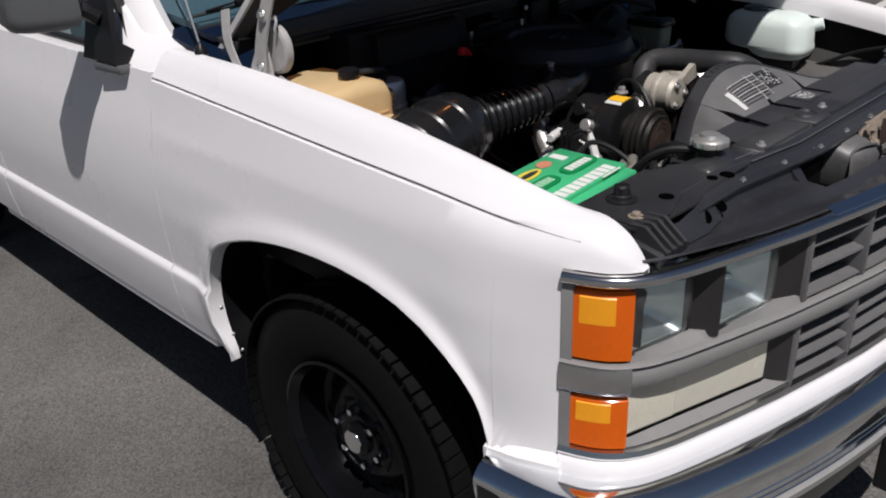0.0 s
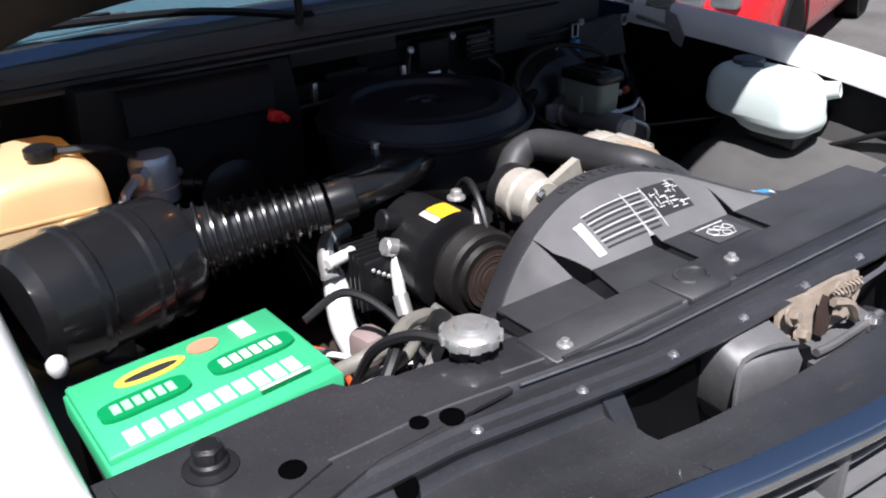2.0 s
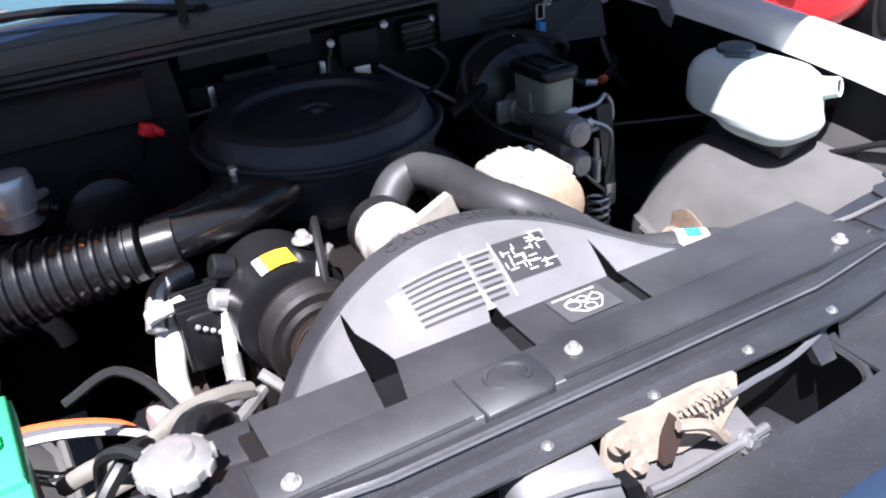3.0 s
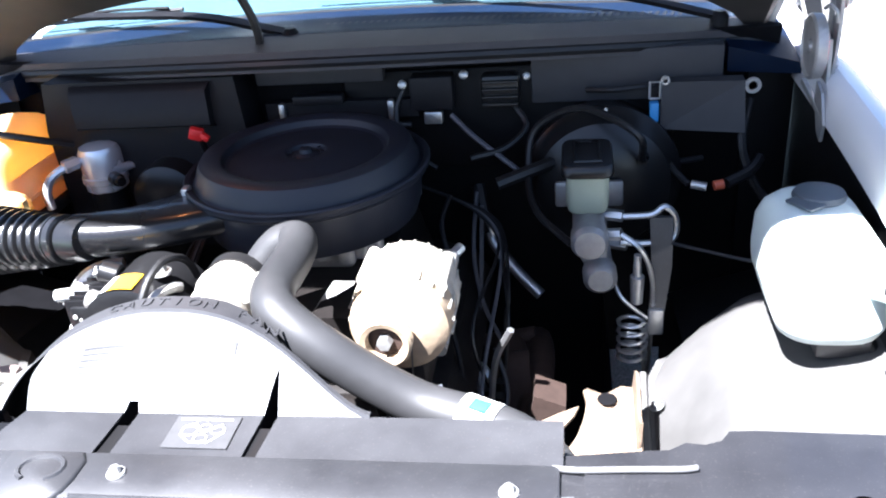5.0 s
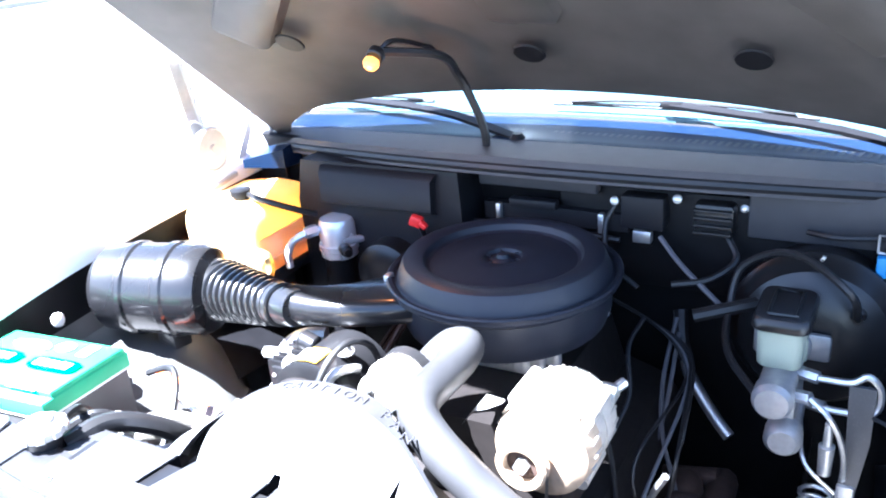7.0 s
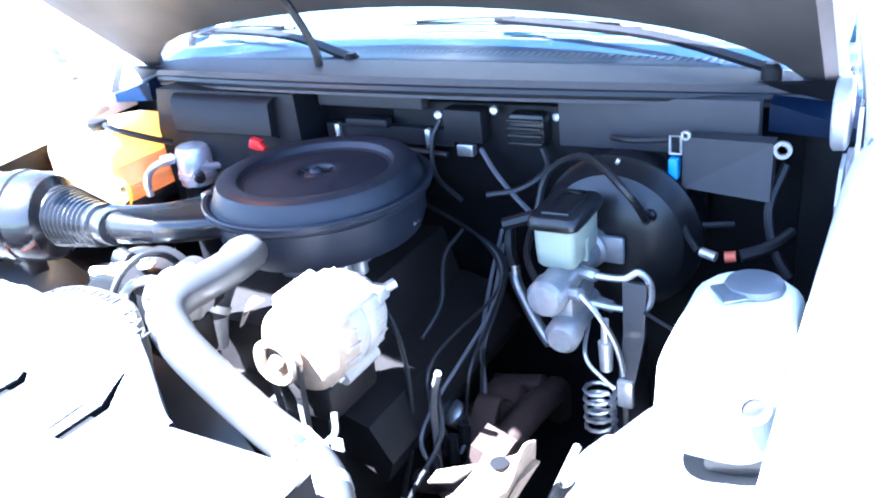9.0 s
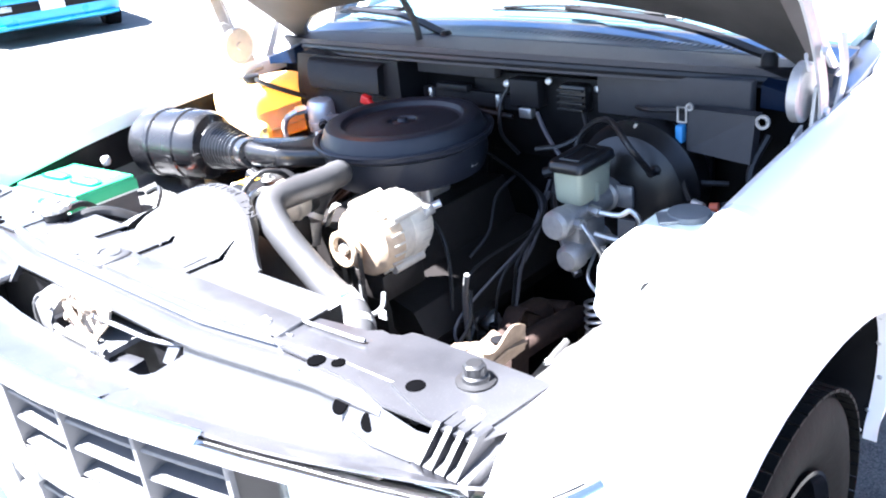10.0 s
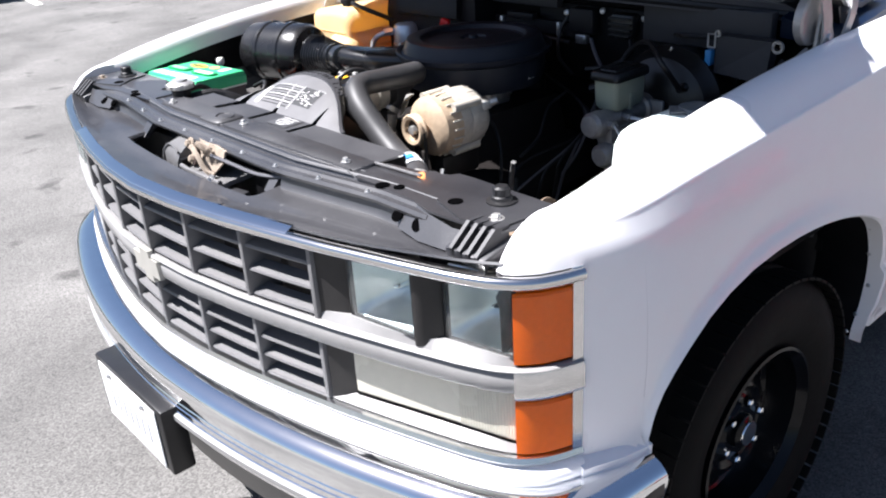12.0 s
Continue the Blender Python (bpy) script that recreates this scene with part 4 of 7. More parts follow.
for s in (-1, 1):
    def P(x, d, z):
        y = front(x)
        return Vector((s * x, y - d, z))
    YI, YO = front(.70) + .004, front(.858) + .004      # depth of the headlamps' outer ends, then of their inner ends
    YI0, YO0 = YI - .5 * (YI - front(.56)), YO - .5 * (YO - front(.736))

    def V(x, y, z):
        return Vector((s * x, y, z))
    plan = [(.507, front(.507) + .004), (.530, front(.53) + .012), (.550, YI0 - .006), (.562, YI0 + .006)]
    bk = part("headlamp_bucket", thick(sheet([[V(x, y, z) for x, y in plan] for z in (.802, .946)]), .003), DARKRECESS, grille, "dark recess round the headlamps", 30)
    plan = [(.698, YI + .006), (.701, YI - .005), (.708, YI - .005), (.716, YI + .004), (.730, YO0 - .006), (.737, YO0 + .004)]
    part("lamp_post", loft([[V(x, y, z) for x, y in plan] + [V(.72, YO + .05, z)] for z in (.806, .816, .946)]), DARKRECESS, bk, "dark post between two headlamps", 50)
    line = [(.507, front(.507) + .012), (.556, YI0 - .006), (.70, YI), (.735, YO0 - .006), (.858, YO)]
    xs = list(np.linspace(.507, .862, 24))
    shelf = sheet([[P(x, -.002, .800) for x in xs], [V(x, max(front(x) + .006, float(np.interp(x, [q[0] for q in line], [q[1] for q in line])) - .004), .815) for x in xs], [V(x, max(front(x) + .016, float(np.interp(x, [q[0] for q in line], [q[1] for q in line])) + .012), .814) for x in xs]])
    part("shelf", thick(shelf, -.003), ARGENT, bk, "sloping grey shelf under the headlamps", 50)
    for x0, x1, ya, yb in ((.560, .699, YI0, YI), (.736, .858, YO0, YO)):
        bowl, lens = [], []
        for v in np.linspace(-1, 1, 11):
            z = .880 + .064 * v
            bowl.append([V((x0 + x1) / 2 + (x1 - x0) / 2 * u, (ya + yb) / 2 + (yb - ya) / 2 * u + .072 - .064 * max(abs(u) ** 2.4, abs(v) ** 2.4), z) for u in np.linspace(-1, 1, 13)])
            lens.append([V((x0 + x1) / 2 + (x1 - x0) / 2 * u, (ya + yb) / 2 + (yb - ya) / 2 * u - .020 * (1 - u ** 4) * (1 - v ** 4) + .0012 * (1 if j % 2 else 0), z) for j, u in enumerate(np.linspace(-1, 1, 33))])
        hl = part("headlamp", thick(sheet(bowl), .004), LAMPREF, grille, "rectangular clear glass headlamp", 60)
        gl_ = part("lens", thick(sheet(lens), .003), LAMPGLASS, hl, "clear fluted headlamp lens", 60)
        gl_.visible_shadow = False
        edge = [lens[0][0], lens[0][-1], lens[-1][-1], lens[-1][0], lens[0][0]]
        part("retainer", tube(edge, .0048, 6, 1), BLACKP, hl, "thin dark headlamp retainer")
        part("bulb_holder", lathe(V((x0 + x1) / 2, (ya + yb) / 2 + .068, .878), (0, -1, 0), [(0, .012), (.020, .010), (.034, .007), (.040, .002)], 14), CHROME, hl, "small bright bulb shield")
    # parking lamp, smooth with fine upright ribs near its outer end
    def park_y(x):
        return front(.86) + .010 + (.862 - x) * (front(.86) + .010 - front(.555) - .022) / -.307
    rows = []
    xs = list(np.linspace(.553, .75, 12)) + list(np.linspace(.755, .862, 44))
    for z, d in ((.654, 0), (.660, .004), (.70, .005), (.742, .004), (.750, 0)):
        rows.append([V(x, park_y(x) - d - (.0016 if i % 2 and x > .75 else 0), z) for i, x in enumerate(xs)])
    pl = part("parking_lamp", thick(sheet(rows), .012), PARKLENS, grille, "long milky parking lamp ribbed at one end", 20)
    xs = list(np.linspace(.507, .864, 16))
    part("lamp_ledge", thick(sheet([[P(x, -.002, .636) for x in xs], [V(x, max(front(x) + .008, park_y(max(x, .553)) - .003), .649) for x in xs]]), -.003), ARGENT, pl, "sloping grey ledge under the parking lamp", 50)
    # charcoal sheet behind the lens paints the gap's shade
    part("lamp_gap_shade", thick(sheet([[V(x, max(front(x) + .02, park_y(max(x, .553)) + .014), z) for x in xs] for z in (.636, .757)]), .003), DARKRECESS, grille, "charcoal sheet painting the shaded gap round the parking lamp")
    part("lamp_cheek", thick(sheet([[V(.509, front(.509) + .004, z), V(.552, park_y(.553) + .004, z)] for z in (.638, .756)]), .003), DARKRECESS, grille, "dark cheek beside the parking lamp")
    # amber turn signals round the corner
    for z0, z1, zl in ((.806, .930, .872), (.636, .737, .690)):
        c = [p for p in NOSE if s * p[0] > .858 and s * p[0] < .9085]
        am = part("turn_signal", sweep(c, [(.001, z0), (.0055, z0 + .004), (.007, (z0 + z1) / 2), (.0055, z1 - .004), (.001, z1), (-.02, z1), (-.02, z0)]), AMBER, grille, "amber plastic corner turn signal")
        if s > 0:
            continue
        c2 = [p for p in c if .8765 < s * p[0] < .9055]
        # brighter amber paints the sunlight on the reflector, passenger side only
        part("reflector", sweep(c2, [(.0045, zl), (.0074, zl + .002), (.0074, z1 - .010), (.0045, z1 - .007)]), AMBERLIT, am, "amber reflector with its sunlit glow put into the colour")

# white filler below the grille and chrome bumper
part("valance", sweep(NOSE, [(-.02, .618), (.004, .618), (.012, .613), (.020, .602), (.021, .590), (.017, .578), (.006, .572), (-.02, .57)]), WHITE, truck, "white painted filler panel above the bumper")
for s in (-1, 1):
    part("valance_end", loft([[(s * .905, .10, .615), (s * .935, .10, .600), (s * .93, .10, .56), (s * .90, .10, .56)], [(s * .935, .17, .612), (s * .962, .17, .600), (s * .96, .17, .56), (s * .92, .17, .56)], [(s * .945, .235, .606), (s * .972, .235, .595), (s * .97, .235, .55), (s * .93, .235, .55)]]), WHITE, truck, "white corner of the filler panel")
BX = [0, .2, .4, .6, .8, .9, .955, .978]
BY = [-.207, -.196, -.168, -.122, -.056, -.004, .055, .225]
half = [(x, y) for x, y in zip(BX, BY)]
bc = smooth_path([(-x, y, 0) for x, y in half[:0:-1]] + [(x, y, 0) for x, y in half], 5)
BUMP = [(p.x, p.y) for p in bc]
bumper = part("front_bumper", sweep(BUMP, [(-.060, .578), (-.030, .584), (.000, .584), (.020, .577), (.028, .571), (.031, .568), (.036, .562), (.038, .553), (.036, .535), (.031, .512), (.029, .510), (.031, .507), (.029, .495), (.026, .493), (.029, .490), (.028, .477), (.025, .475), (.028, .472), (.026, .445), (.018, .424), (-.004, .412), (-.03, .412), (-.03, .565), (-.060, .565)]), CHROME, truck, "polished chrome front bumper", 30)
part("rub_strip", sweep(BUMP, [(.025, .466), (.0335, .462), (.0335, .450), (.024, .446)]), ARGENT, bumper, "grey rub strip along the bumper")
part("air_dam", sweep(clip_curve(BUMP, -.86, .86), [(-.02, .41), (.0, .41), (-.03, .30), (-.05, .30)]), BLACKP, bumper, "black air dam under the bumper")
for s in (-1, 1):
    part("end_pad", box((s * 1.005, .18, .535), (.012, .07, .035), .004, (0, 0, -8 * s)), BLACKP, bumper, "black end pad of the bumper")
for x in (-.44, .44):
    part("bumper_bolt", lathe((x, float(np.interp(abs(x), BX, BY)) - .030, .552), (0, -1, .3), [(0, .014), (.004, .014), (.008, .006)], 14), CHROME, bumper, "round chrome bumper bolt")
bracket = part("plate_bracket", box((-.095, -.238, .395), (.36, .055, .17), .006), BLACKP, bumper, "black number plate bracket")
pl = part("number_plate", box((-.095, -.268, .395), (.305, .003, .150), .001), PLATE, bracket, "white number plate with illegible characters")
for i, w in enumerate((.028, .028, .028, .028, .028, .028, .028)):
    part("character_bar", box((-.195 + i * .033, -.2703, .392), (.014, .0012, .05)), PLATEINK, bracket)
for s in (-1, 1):
    part("plate_bolt", hexbolt((-.095 + s * .09, -.2695, .455), (0, -1, 0), .006, .006), STEEL, bracket)


# ---- wheels ----
def tyre_mesh(c, s, R=.37, W=.225):
    """Tyre with tread blocks; s: outward side."""
    bm = bmesh.new()
    prof = [(-.5 * W + .02, .205), (-.5 * W, .25), (-.5 * W - .004, .30), (-.5 * W + .012, .345), (-.5 * W + .03, R - .008), (-.06, R - .001), (-.045, R), (-.040, R - .009), (-.032, R - .009), (-.028, R),
            (-.006, R + .001), (-.004, R - .008), (.004, R - .008), (.006, R + .001), (.028, R), (.032, R - .009), (.040, R - .009), (.045, R), (.06, R - .001), (.5 * W - .03, R - .008), (.5 * W - .012, .345), (.5 * W + .004, .30), (.5 * W, .25), (.5 * W - .02, .205)]
    lathe(c, (s, 0, 0), prof, 72, bm, cap=False)
    return bm


LUG = finish(prism([(-.028, 0, -.0152), (.026, 0, -.0152), (.026, 0, .0152), (-.028, 0, .0152)], (0, .0062, 0)), TYRE, "tread_lug")


def wheel(s, y, name="wheel"):
    c = Vector((s * .835, y, GROUND + .37))
    w = part(name, tyre_mesh(c, s), TYRE, truck, "black steel road wheel with a treaded tyre", 30)
    for i in range(64 if y < 2 else 0):
        a = 2 * math.pi * (i + .25) / 64
        for side in (-1, 1):
            lug = new("tread_lug", LUG)
            lug.parent = w
            r = .37 - .0072
            lug.matrix_local = Matrix.Translation(c - BASE[truck.name] + Vector((s * side * .088, r * math.cos(a), r * math.sin(a)))) @ Matrix.Rotation(a, 4, 'X')
    o = Vector((s * .835, y, c.z))
    rim_prof = [(.095, .207), (.107, .212), (.109, .205), (.098, .198), (.088, .190), (.040, .186), (.020, .178), (.010, .165), (.022, .150), (.045, .118), (.050, .100), (.042, .085), (.046, .070), (.060, .062), (.060, .0), ]
    part("rim", lathe(o, (s, 0, 0), [(-.1, .20)] + rim_prof, 48), RIM, w, "gloss black steel rim", 30)
    for i in range(10):
        a = 2 * math.pi * i / 10
        p = o + Vector((s * .030, .136 * math.cos(a), .136 * math.sin(a)))
        part("rim_slot", lathe(p, (s, .28 * math.cos(a), .28 * math.sin(a)), [(-.004, .018), (.0045, .018), (.0045, .013), (-.006, .012)], 14), BAY, w)
    for i in range(6):
        a = 2 * math.pi * i / 6 + .3
        p = o + Vector((s * .044, .070 * math.cos(a), .070 * math.sin(a)))
        part("lug_nut", lathe(p, (s, 0, 0), [(0, .013), (.018, .0125), (.028, .008), (.030, .003)], 6), CHROME, w, "chrome lug nut")
    part("centre_cap", lathe(o + Vector((s * .052, 0, 0)), (s, 0, 0), [(0, .042), (.018, .040), (.026, .030), (.028, 0.002)], 28), RIM, w, "black centre cap")
    part("cap_badge", lathe(o + Vector((s * .079, 0, 0)), (s, 0, 0), [(0, .029), (.0025, .028)], 24), CHROME, w, "small bright cap badge")
    return w


for s in (-1, 1):
    wheel(s, .69)
    wheel(s, 3.67)
part("front_axle", cyl((-.72, .69, .33), (.72, .69, .33), .05, 12), BAY, truck, "dark front axle and hubs")
part("rear_axle", cyl((-.72, 3.67, .33), (.72, 3.67, .33), .05, 12), BAY, truck, "dark rear axle")

# ---- door mirrors ----
for s in (-1, 1):
    mirror = part("door_mirror", loft([[(s * .93, 1.425, 1.088), (s * .93, 1.60, 1.088), (s * .90, 1.60, 1.10), (s * .895, 1.43, 1.12)],
                                       [(s * .955, 1.43, 1.095), (s * .965, 1.58, 1.098), (s * .94, 1.58, 1.13), (s * .935, 1.435, 1.15)],
                                       [(s * .925, 1.47, 1.26), (s * .935, 1.545, 1.26), (s * .905, 1.55, 1.28), (s * .90, 1.48, 1.28)]]), BLACKP, truck, "grey door mirror on a black foot", 50)
    loops = []
    for x, sc in ((.982, .70), (.990, .92), (1.02, 1.0), (1.08, 1.0), (1.115, .96), (1.130, .74)):
        loops.append([(s * x, 1.525 + .055 * sc * q[0] / .05 + (x - .985) * .45, 1.266 + q[1] * sc) for q in rrect(0, 0, .10, .175, .035, 4)])
    part("mirror_shell", loft(loops), MIRRORCASE, mirror, "rounded grey mirror shell", 40)
    g = [(s * .998, 1.588, 1.205), (s * 1.115, 1.641, 1.205), (s * 1.115, 1.641, 1.330), (s * .998, 1.588, 1.330)]
    part("mirror_glass", prism(g, (0, .003, 0)), MIRRORGLASS, mirror, "mirror glass")
    part("mirror_plinth", box((s * .935, 1.475, 1.082), (.05, .12, .022), .008, (0, 0, -6 * s)), MIRRORCASE, mirror, "grey plinth under the mirror foot")
    part("mirror_arm", tube([(s * .94, 1.50, 1.20), (s * .965, 1.51, 1.22), (s * 1.0, 1.53, 1.24)], .022, 8), BLACKP, mirror)
# aerial on the passenger side of the cowl
ae = part("aerial", lathe((-.85, 1.20, 1.130), (0, 0, 1), [(0, .016), (.012, .015), (.022, .007), (.03, .003)], 14), BLACKP, truck, "black radio aerial on the fender")
part("mast", tube([(-.85, 1.20, 1.15), (-.845, 1.32, 1.5), (-.83, 1.44, 1.85)], .0025, 6), STEEL, ae, "thin steel mast")

# ---- radiator support and header panel ----


def header_rows(x0, x1, n, v0=0.0, v1=1.0):
    rows = []
    for v in np.linspace(v0, v1, 7):
        r = []
        for x in np.linspace(x0, x1, n):
            a, b = front(x) + .006, .022 + .034 * min(1, max(0, (abs(x) - .27) / .25)) + .012 * max(0, (abs(x) - .62) / .2)
            y = a + (b - a) * v
            z = .962 - .018 * min(1, v * 3) + .010 * v + .012 * max(0, (abs(x) - .6) / .25)
            r.append((x, y, z))
        rows.append(r)
    return rows


hd = sheet(header_rows(-.845, -.335, 20))
sheet(header_rows(.255, .845, 20), hd)
sheet(header_rows(-.335, .255, 20, 0, .52), hd)
header = part("header_panel", thick(hd, -.004), SUPPORT, truck, "glossy black header panel behind the grille", 30)
part("front_lip", sweep(clip_curve(NOSE, -.465, .465), [(.012, .9590), (.0115, .9605), (.009, .9620), (-.006, .9680), (-.010, .9685), (-.014, .9590)]), CHROME, header, "bright chrome front lip of the header panel", 50)
for x0, x1 in ((-.62, -.345), (.265, .62)):
    rows = []
    for z, dy in ((.952, -.004), (.958, .004), (.975, .009), (.990, .012)):
        rows.append([(x, -.001 + .034 * min(1, max(0, (abs(x) - .27) / .25)) + dy, z) for x in np.linspace(x0, x1, 16)])
    part("header_step", sheet(rows), SUPPORT, header, "sloping step up to the radiator support", 60)
# rounded cut-out edge of the latch opening
part("opening_lip", tube([(-.335, .02, .952), (-.332, -.045, .946), (-.28, -.068, .944), (0, -.088, .942), (.2, -.066, .944), (.252, -.04, .946), (.255, .02, .952)], .006, 6, 4), SUPPORT, header)

support = part("radiator_support", sweep([(x, .047 + .034 * min(1, max(0, (abs(x) - .27) / .25))) for x in np.linspace(-.66, .66, 61)],
               [(.046, .984), (.048, .990), (.044, .996), (.034, .997), (.030, 1.002), (.022, 1.002), (.018, .996), (.006, .994), (.002, 1.002), (-.002, 1.005), (-.010, 1.005), (-.015, 1.0), (-.055, 1.0), (-.085, .998), (-.085, .94), (-.01, .94), (.010, .975)]), SUPPORT, truck, "black pressed steel radiator support with raised edges", 30)
def edge_line(off, z):
    return tube([(x, .047 + .034 * min(1, max(0, (abs(x) - .27) / .25)) - off, z) for x in np.linspace(-.425, .425, 33)], .0016, 6, 1)


# pale tubes paint the highlights that run along the worn ridges
for off, z in ((-.026, 1.0008), (.006, 1.0038)):
    part("edge_highlight", edge_line(off, z), EDGELIGHT, support, "pale tube painting the highlight on a worn pressed edge")
for x in np.linspace(-.50, .50, 9):
    part("support_bolt", hexbolt((x, .008 + .034 * min(1, max(0, (abs(x) - .27) / .25)), .9965), (0, 0, 1), .0038, .004), STEEL, support, "small bright bolt head")
for s in (-1, 1):
    tri = [(s * x, y, .9995) for x, y in ((.435, .062), (.60, .055), (.66, .040), (.80, .045), (.826, .10), (.826, .186), (.60, .190), (.575, .188), (.566, .174), (.55, .168), (.532, .170), (.517, .160), (.508, .132), (.435, .127))]
    part("corner_plate", prism(tri if s > 0 else tri[::-1], (0, 0, .004)), SUPPORT, support, "black corner plate of the radiator support")
    part("corner_skirt", sheet([[(s * .60, .055, 1.002), (s * .66, .040, .998), (s * .72, .036, .992), (s * .775, .045, .992)], [(s * .60, .022, .962), (s * .66, .012, .960), (s * .72, .014, .962), (s * .80, .03, .966)]]), SUPPORT, support, "sloping black skirt")
    # raised triangular plate under the bumper
    pl3 = [(s * x, y, 1.0038) for x, y in ((.639, .076), (.729, .046), (.800, .058), (.812, .170), (.70, .176), (.679, .126))]
    part("raised_plate", prism(pl3 if s > 0 else pl3[::-1], (0, 0, .0035)), SUPPORT, support, "raised triangular plate with a bright edge")
    # round holes: uncut, their inner shade painted as near-black discs
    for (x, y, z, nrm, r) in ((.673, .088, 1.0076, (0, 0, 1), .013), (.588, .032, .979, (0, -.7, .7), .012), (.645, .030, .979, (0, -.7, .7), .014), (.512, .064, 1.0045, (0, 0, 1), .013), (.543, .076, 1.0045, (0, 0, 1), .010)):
        part("hole_shade_disc", lathe((s * x, y, z), nrm, [(-.002, r), (.0008, r), (.0011, r * .9), (.0012, .0005)], 18), HOLESHADE, support, "black disc painting the shade of a punched hole")
    # rubber bonnet bumper
    st = part("hood_bumper", lathe((s * .73, .137, 1.007), (0, 0, 1), [(0, .026), (.003, .026), (.005, .018), (.010, .017), (.012, .014), (.024, .013), (.027, .010)], 18), RUBBER, support, "black rubber bonnet bumper on a bolt")
    part("bumper_head", lathe((s * .73, .137, 1.021), (0, 0, 1), [(0, .015), (.010, .015), (.013, .011)], 6), RUBBER, st)
    # ribbed bracket at the nose
    for i in range(4):
        x = .745 + i * .018
        rb = prism([(s * x, .010, .958), (s * x, .075, .985), (s * x, .075, 1.008), (s * x, .045, 1.010), (s * x, .004, .978)], (s * .007, 0, 0))
        part("bracket_rib", rb, SHROUD, support, "cast rib of the nose bracket")
    part("bracket_base", box((s * .775, .045, .972), (.085, .075, .022), .004, (12, 0, 0)), SUPPORT, support)
    part("nose_bolt", hexbolt((s * .772, .082, 1.006), (0, 0, 1), .008, .007), RUSTPALE if s < 0 else ALU, support, "small bolt with washer")
part("lower_support", box((0, .05, .60), (1.3, .03, .06)), BAY, support)

part("support_rod", tube([(.405, .130, 1.003), (.430, .124, 1.007), (.48, .126, 1.008), (.523, .128, 1.008), (.538, .131, 1.008)], .0032, 8, 3), BRACKET, support, "thin grey rod along the edge of the support")

# bonnet latch in its opening
latch = thing("hood_latch", (-.08, .0, .80), "rusty bonnet latch on a grey pressed bracket below the radiator support", "latch")
part("bracket", loft([[(-.150, -.004, .978), (-.082, -.018, .974), (-.070, .05, .985), (-.145, .05, .985)], [(-.166, -.018, .966), (-.078, -.036, .962), (-.07, .05, .97), (-.158, .05, .97)], [(-.176, -.028, .948), (-.076, -.046, .945), (-.07, .05, .95), (-.162, .05, .95)], [(-.178, -.028, .905), (-.084, -.044, .900), (-.075, .04, .89), (-.164, .04, .89)], [(-.160, -.006, .868), (-.10, -.016, .865), (-.09, .03, .86), (-.15, .03, .86)]]), BRACKET, latch, "grey pressed steel box bracket", 60)
part("bracket_edge", tube([(-.080, -.038, .966), (-.120, -.030, .972), (-.160, -.022, .966), (-.178, -.029, .945), (-.180, -.030, .905), (-.164, -.012, .872)], .0032, 6, 3), BRACKET, latch, "rolled edge of the bracket")
part("bracket_tray", loft([[(-.05, -.05, .925), (.10, -.045, .925), (.11, .03, .935), (-.05, .03, .935)], [(-.05, -.046, .935), (.10, -.041, .935), (.11, .03, .945), (-.05, .03, .945)]]), BRACKET, latch, "grey pressed tray", 50)
part("tray_flange", tube([(-.052, -.048, .946), (-.02, -.049, .944), (.05, -.046, .942), (.105, -.042, .941)], .0055, 8, 3), BRACKET, latch, "rolled front flange of the tray")
part("bracket_apron", loft([[(-.06, -.052, .935), (.105, -.047, .935), (.105, -.040, .935), (-.06, -.044, .935)], [(-.045, -.045, .86), (.09, -.04, .86), (.09, -.034, .86), (-.045, -.038, .86)]]), BRACKET, latch)
# solid black block in place of an open, shaded slot
part("slot", loft([[(-.073, -.040, .955), (-.058, -.043, .955), (-.058, -.02, .955), (-.073, -.02, .955)], [(-.066, -.043, .925), (-.048, -.046, .925), (-.048, -.02, .925), (-.066, -.02, .925)], [(-.076, -.038, .885), (-.058, -.041, .885), (-.058, -.02, .885), (-.076, -.02, .885)]]), BAY, latch, "black block painting the shaded gap in the bracket")
part("latch_plate", prism([(-.078, -.012, .950), (.01, -.026, .946), (.06, -.026, .950), (.085, -.020, .972), (.088, -.012, .996), (.045, -.010, 1.000), (-.01, -.003, .993), (-.06, .004, .996)], (0, .006, 0)), RUSTPALE, latch, "rust-stained latch plate")
part("pawl", prism([(-.022, -.034, .950), (-.012, -.036, .952), (.002, -.032, .980), (-.006, -.028, .998), (-.016, -.030, .982)], (0, .009, 0)), RUST, latch, "rusted latch pawl")
part("lever", tube([(-.01, -.036, .995), (.02, -.042, .985), (.045, -.040, .955), (.06, -.03, .945)], .006, 6), RUSTPALE, latch, "rusty release lever")
part("spring", tube([(.0 + .06 * i / 40, -.030 + .006 * math.cos(i * 1.3), .998 + .006 * math.sin(i * 1.3)) for i in range(41)], .0018, 5, 1), RUSTPALE, latch, "coiled latch spring")
for x, y, z in ((-.06, -.014, .985), (.03, -.022, .99), (-.045, -.02, .955), (.075, -.045, .94)):
    part("latch_bolt", hexbolt((x, y, z), (0, -1, .3), .008, .010), RUSTPALE if x < .07 else STEEL, latch)
part("release_cable", tube([(.05, -.025, .985), (.11, -.012, .975), (.19, .0, .968), (.27, .02, .975), (.33, .05, .99)], .004, 6), WIRE, latch, "grey release cable")
part("sensor_box", box((.115, -.030, .895), (.075, .05, .055), .006, (0, 0, 8)), SUPPORT, latch, "black plastic box beside the latch")
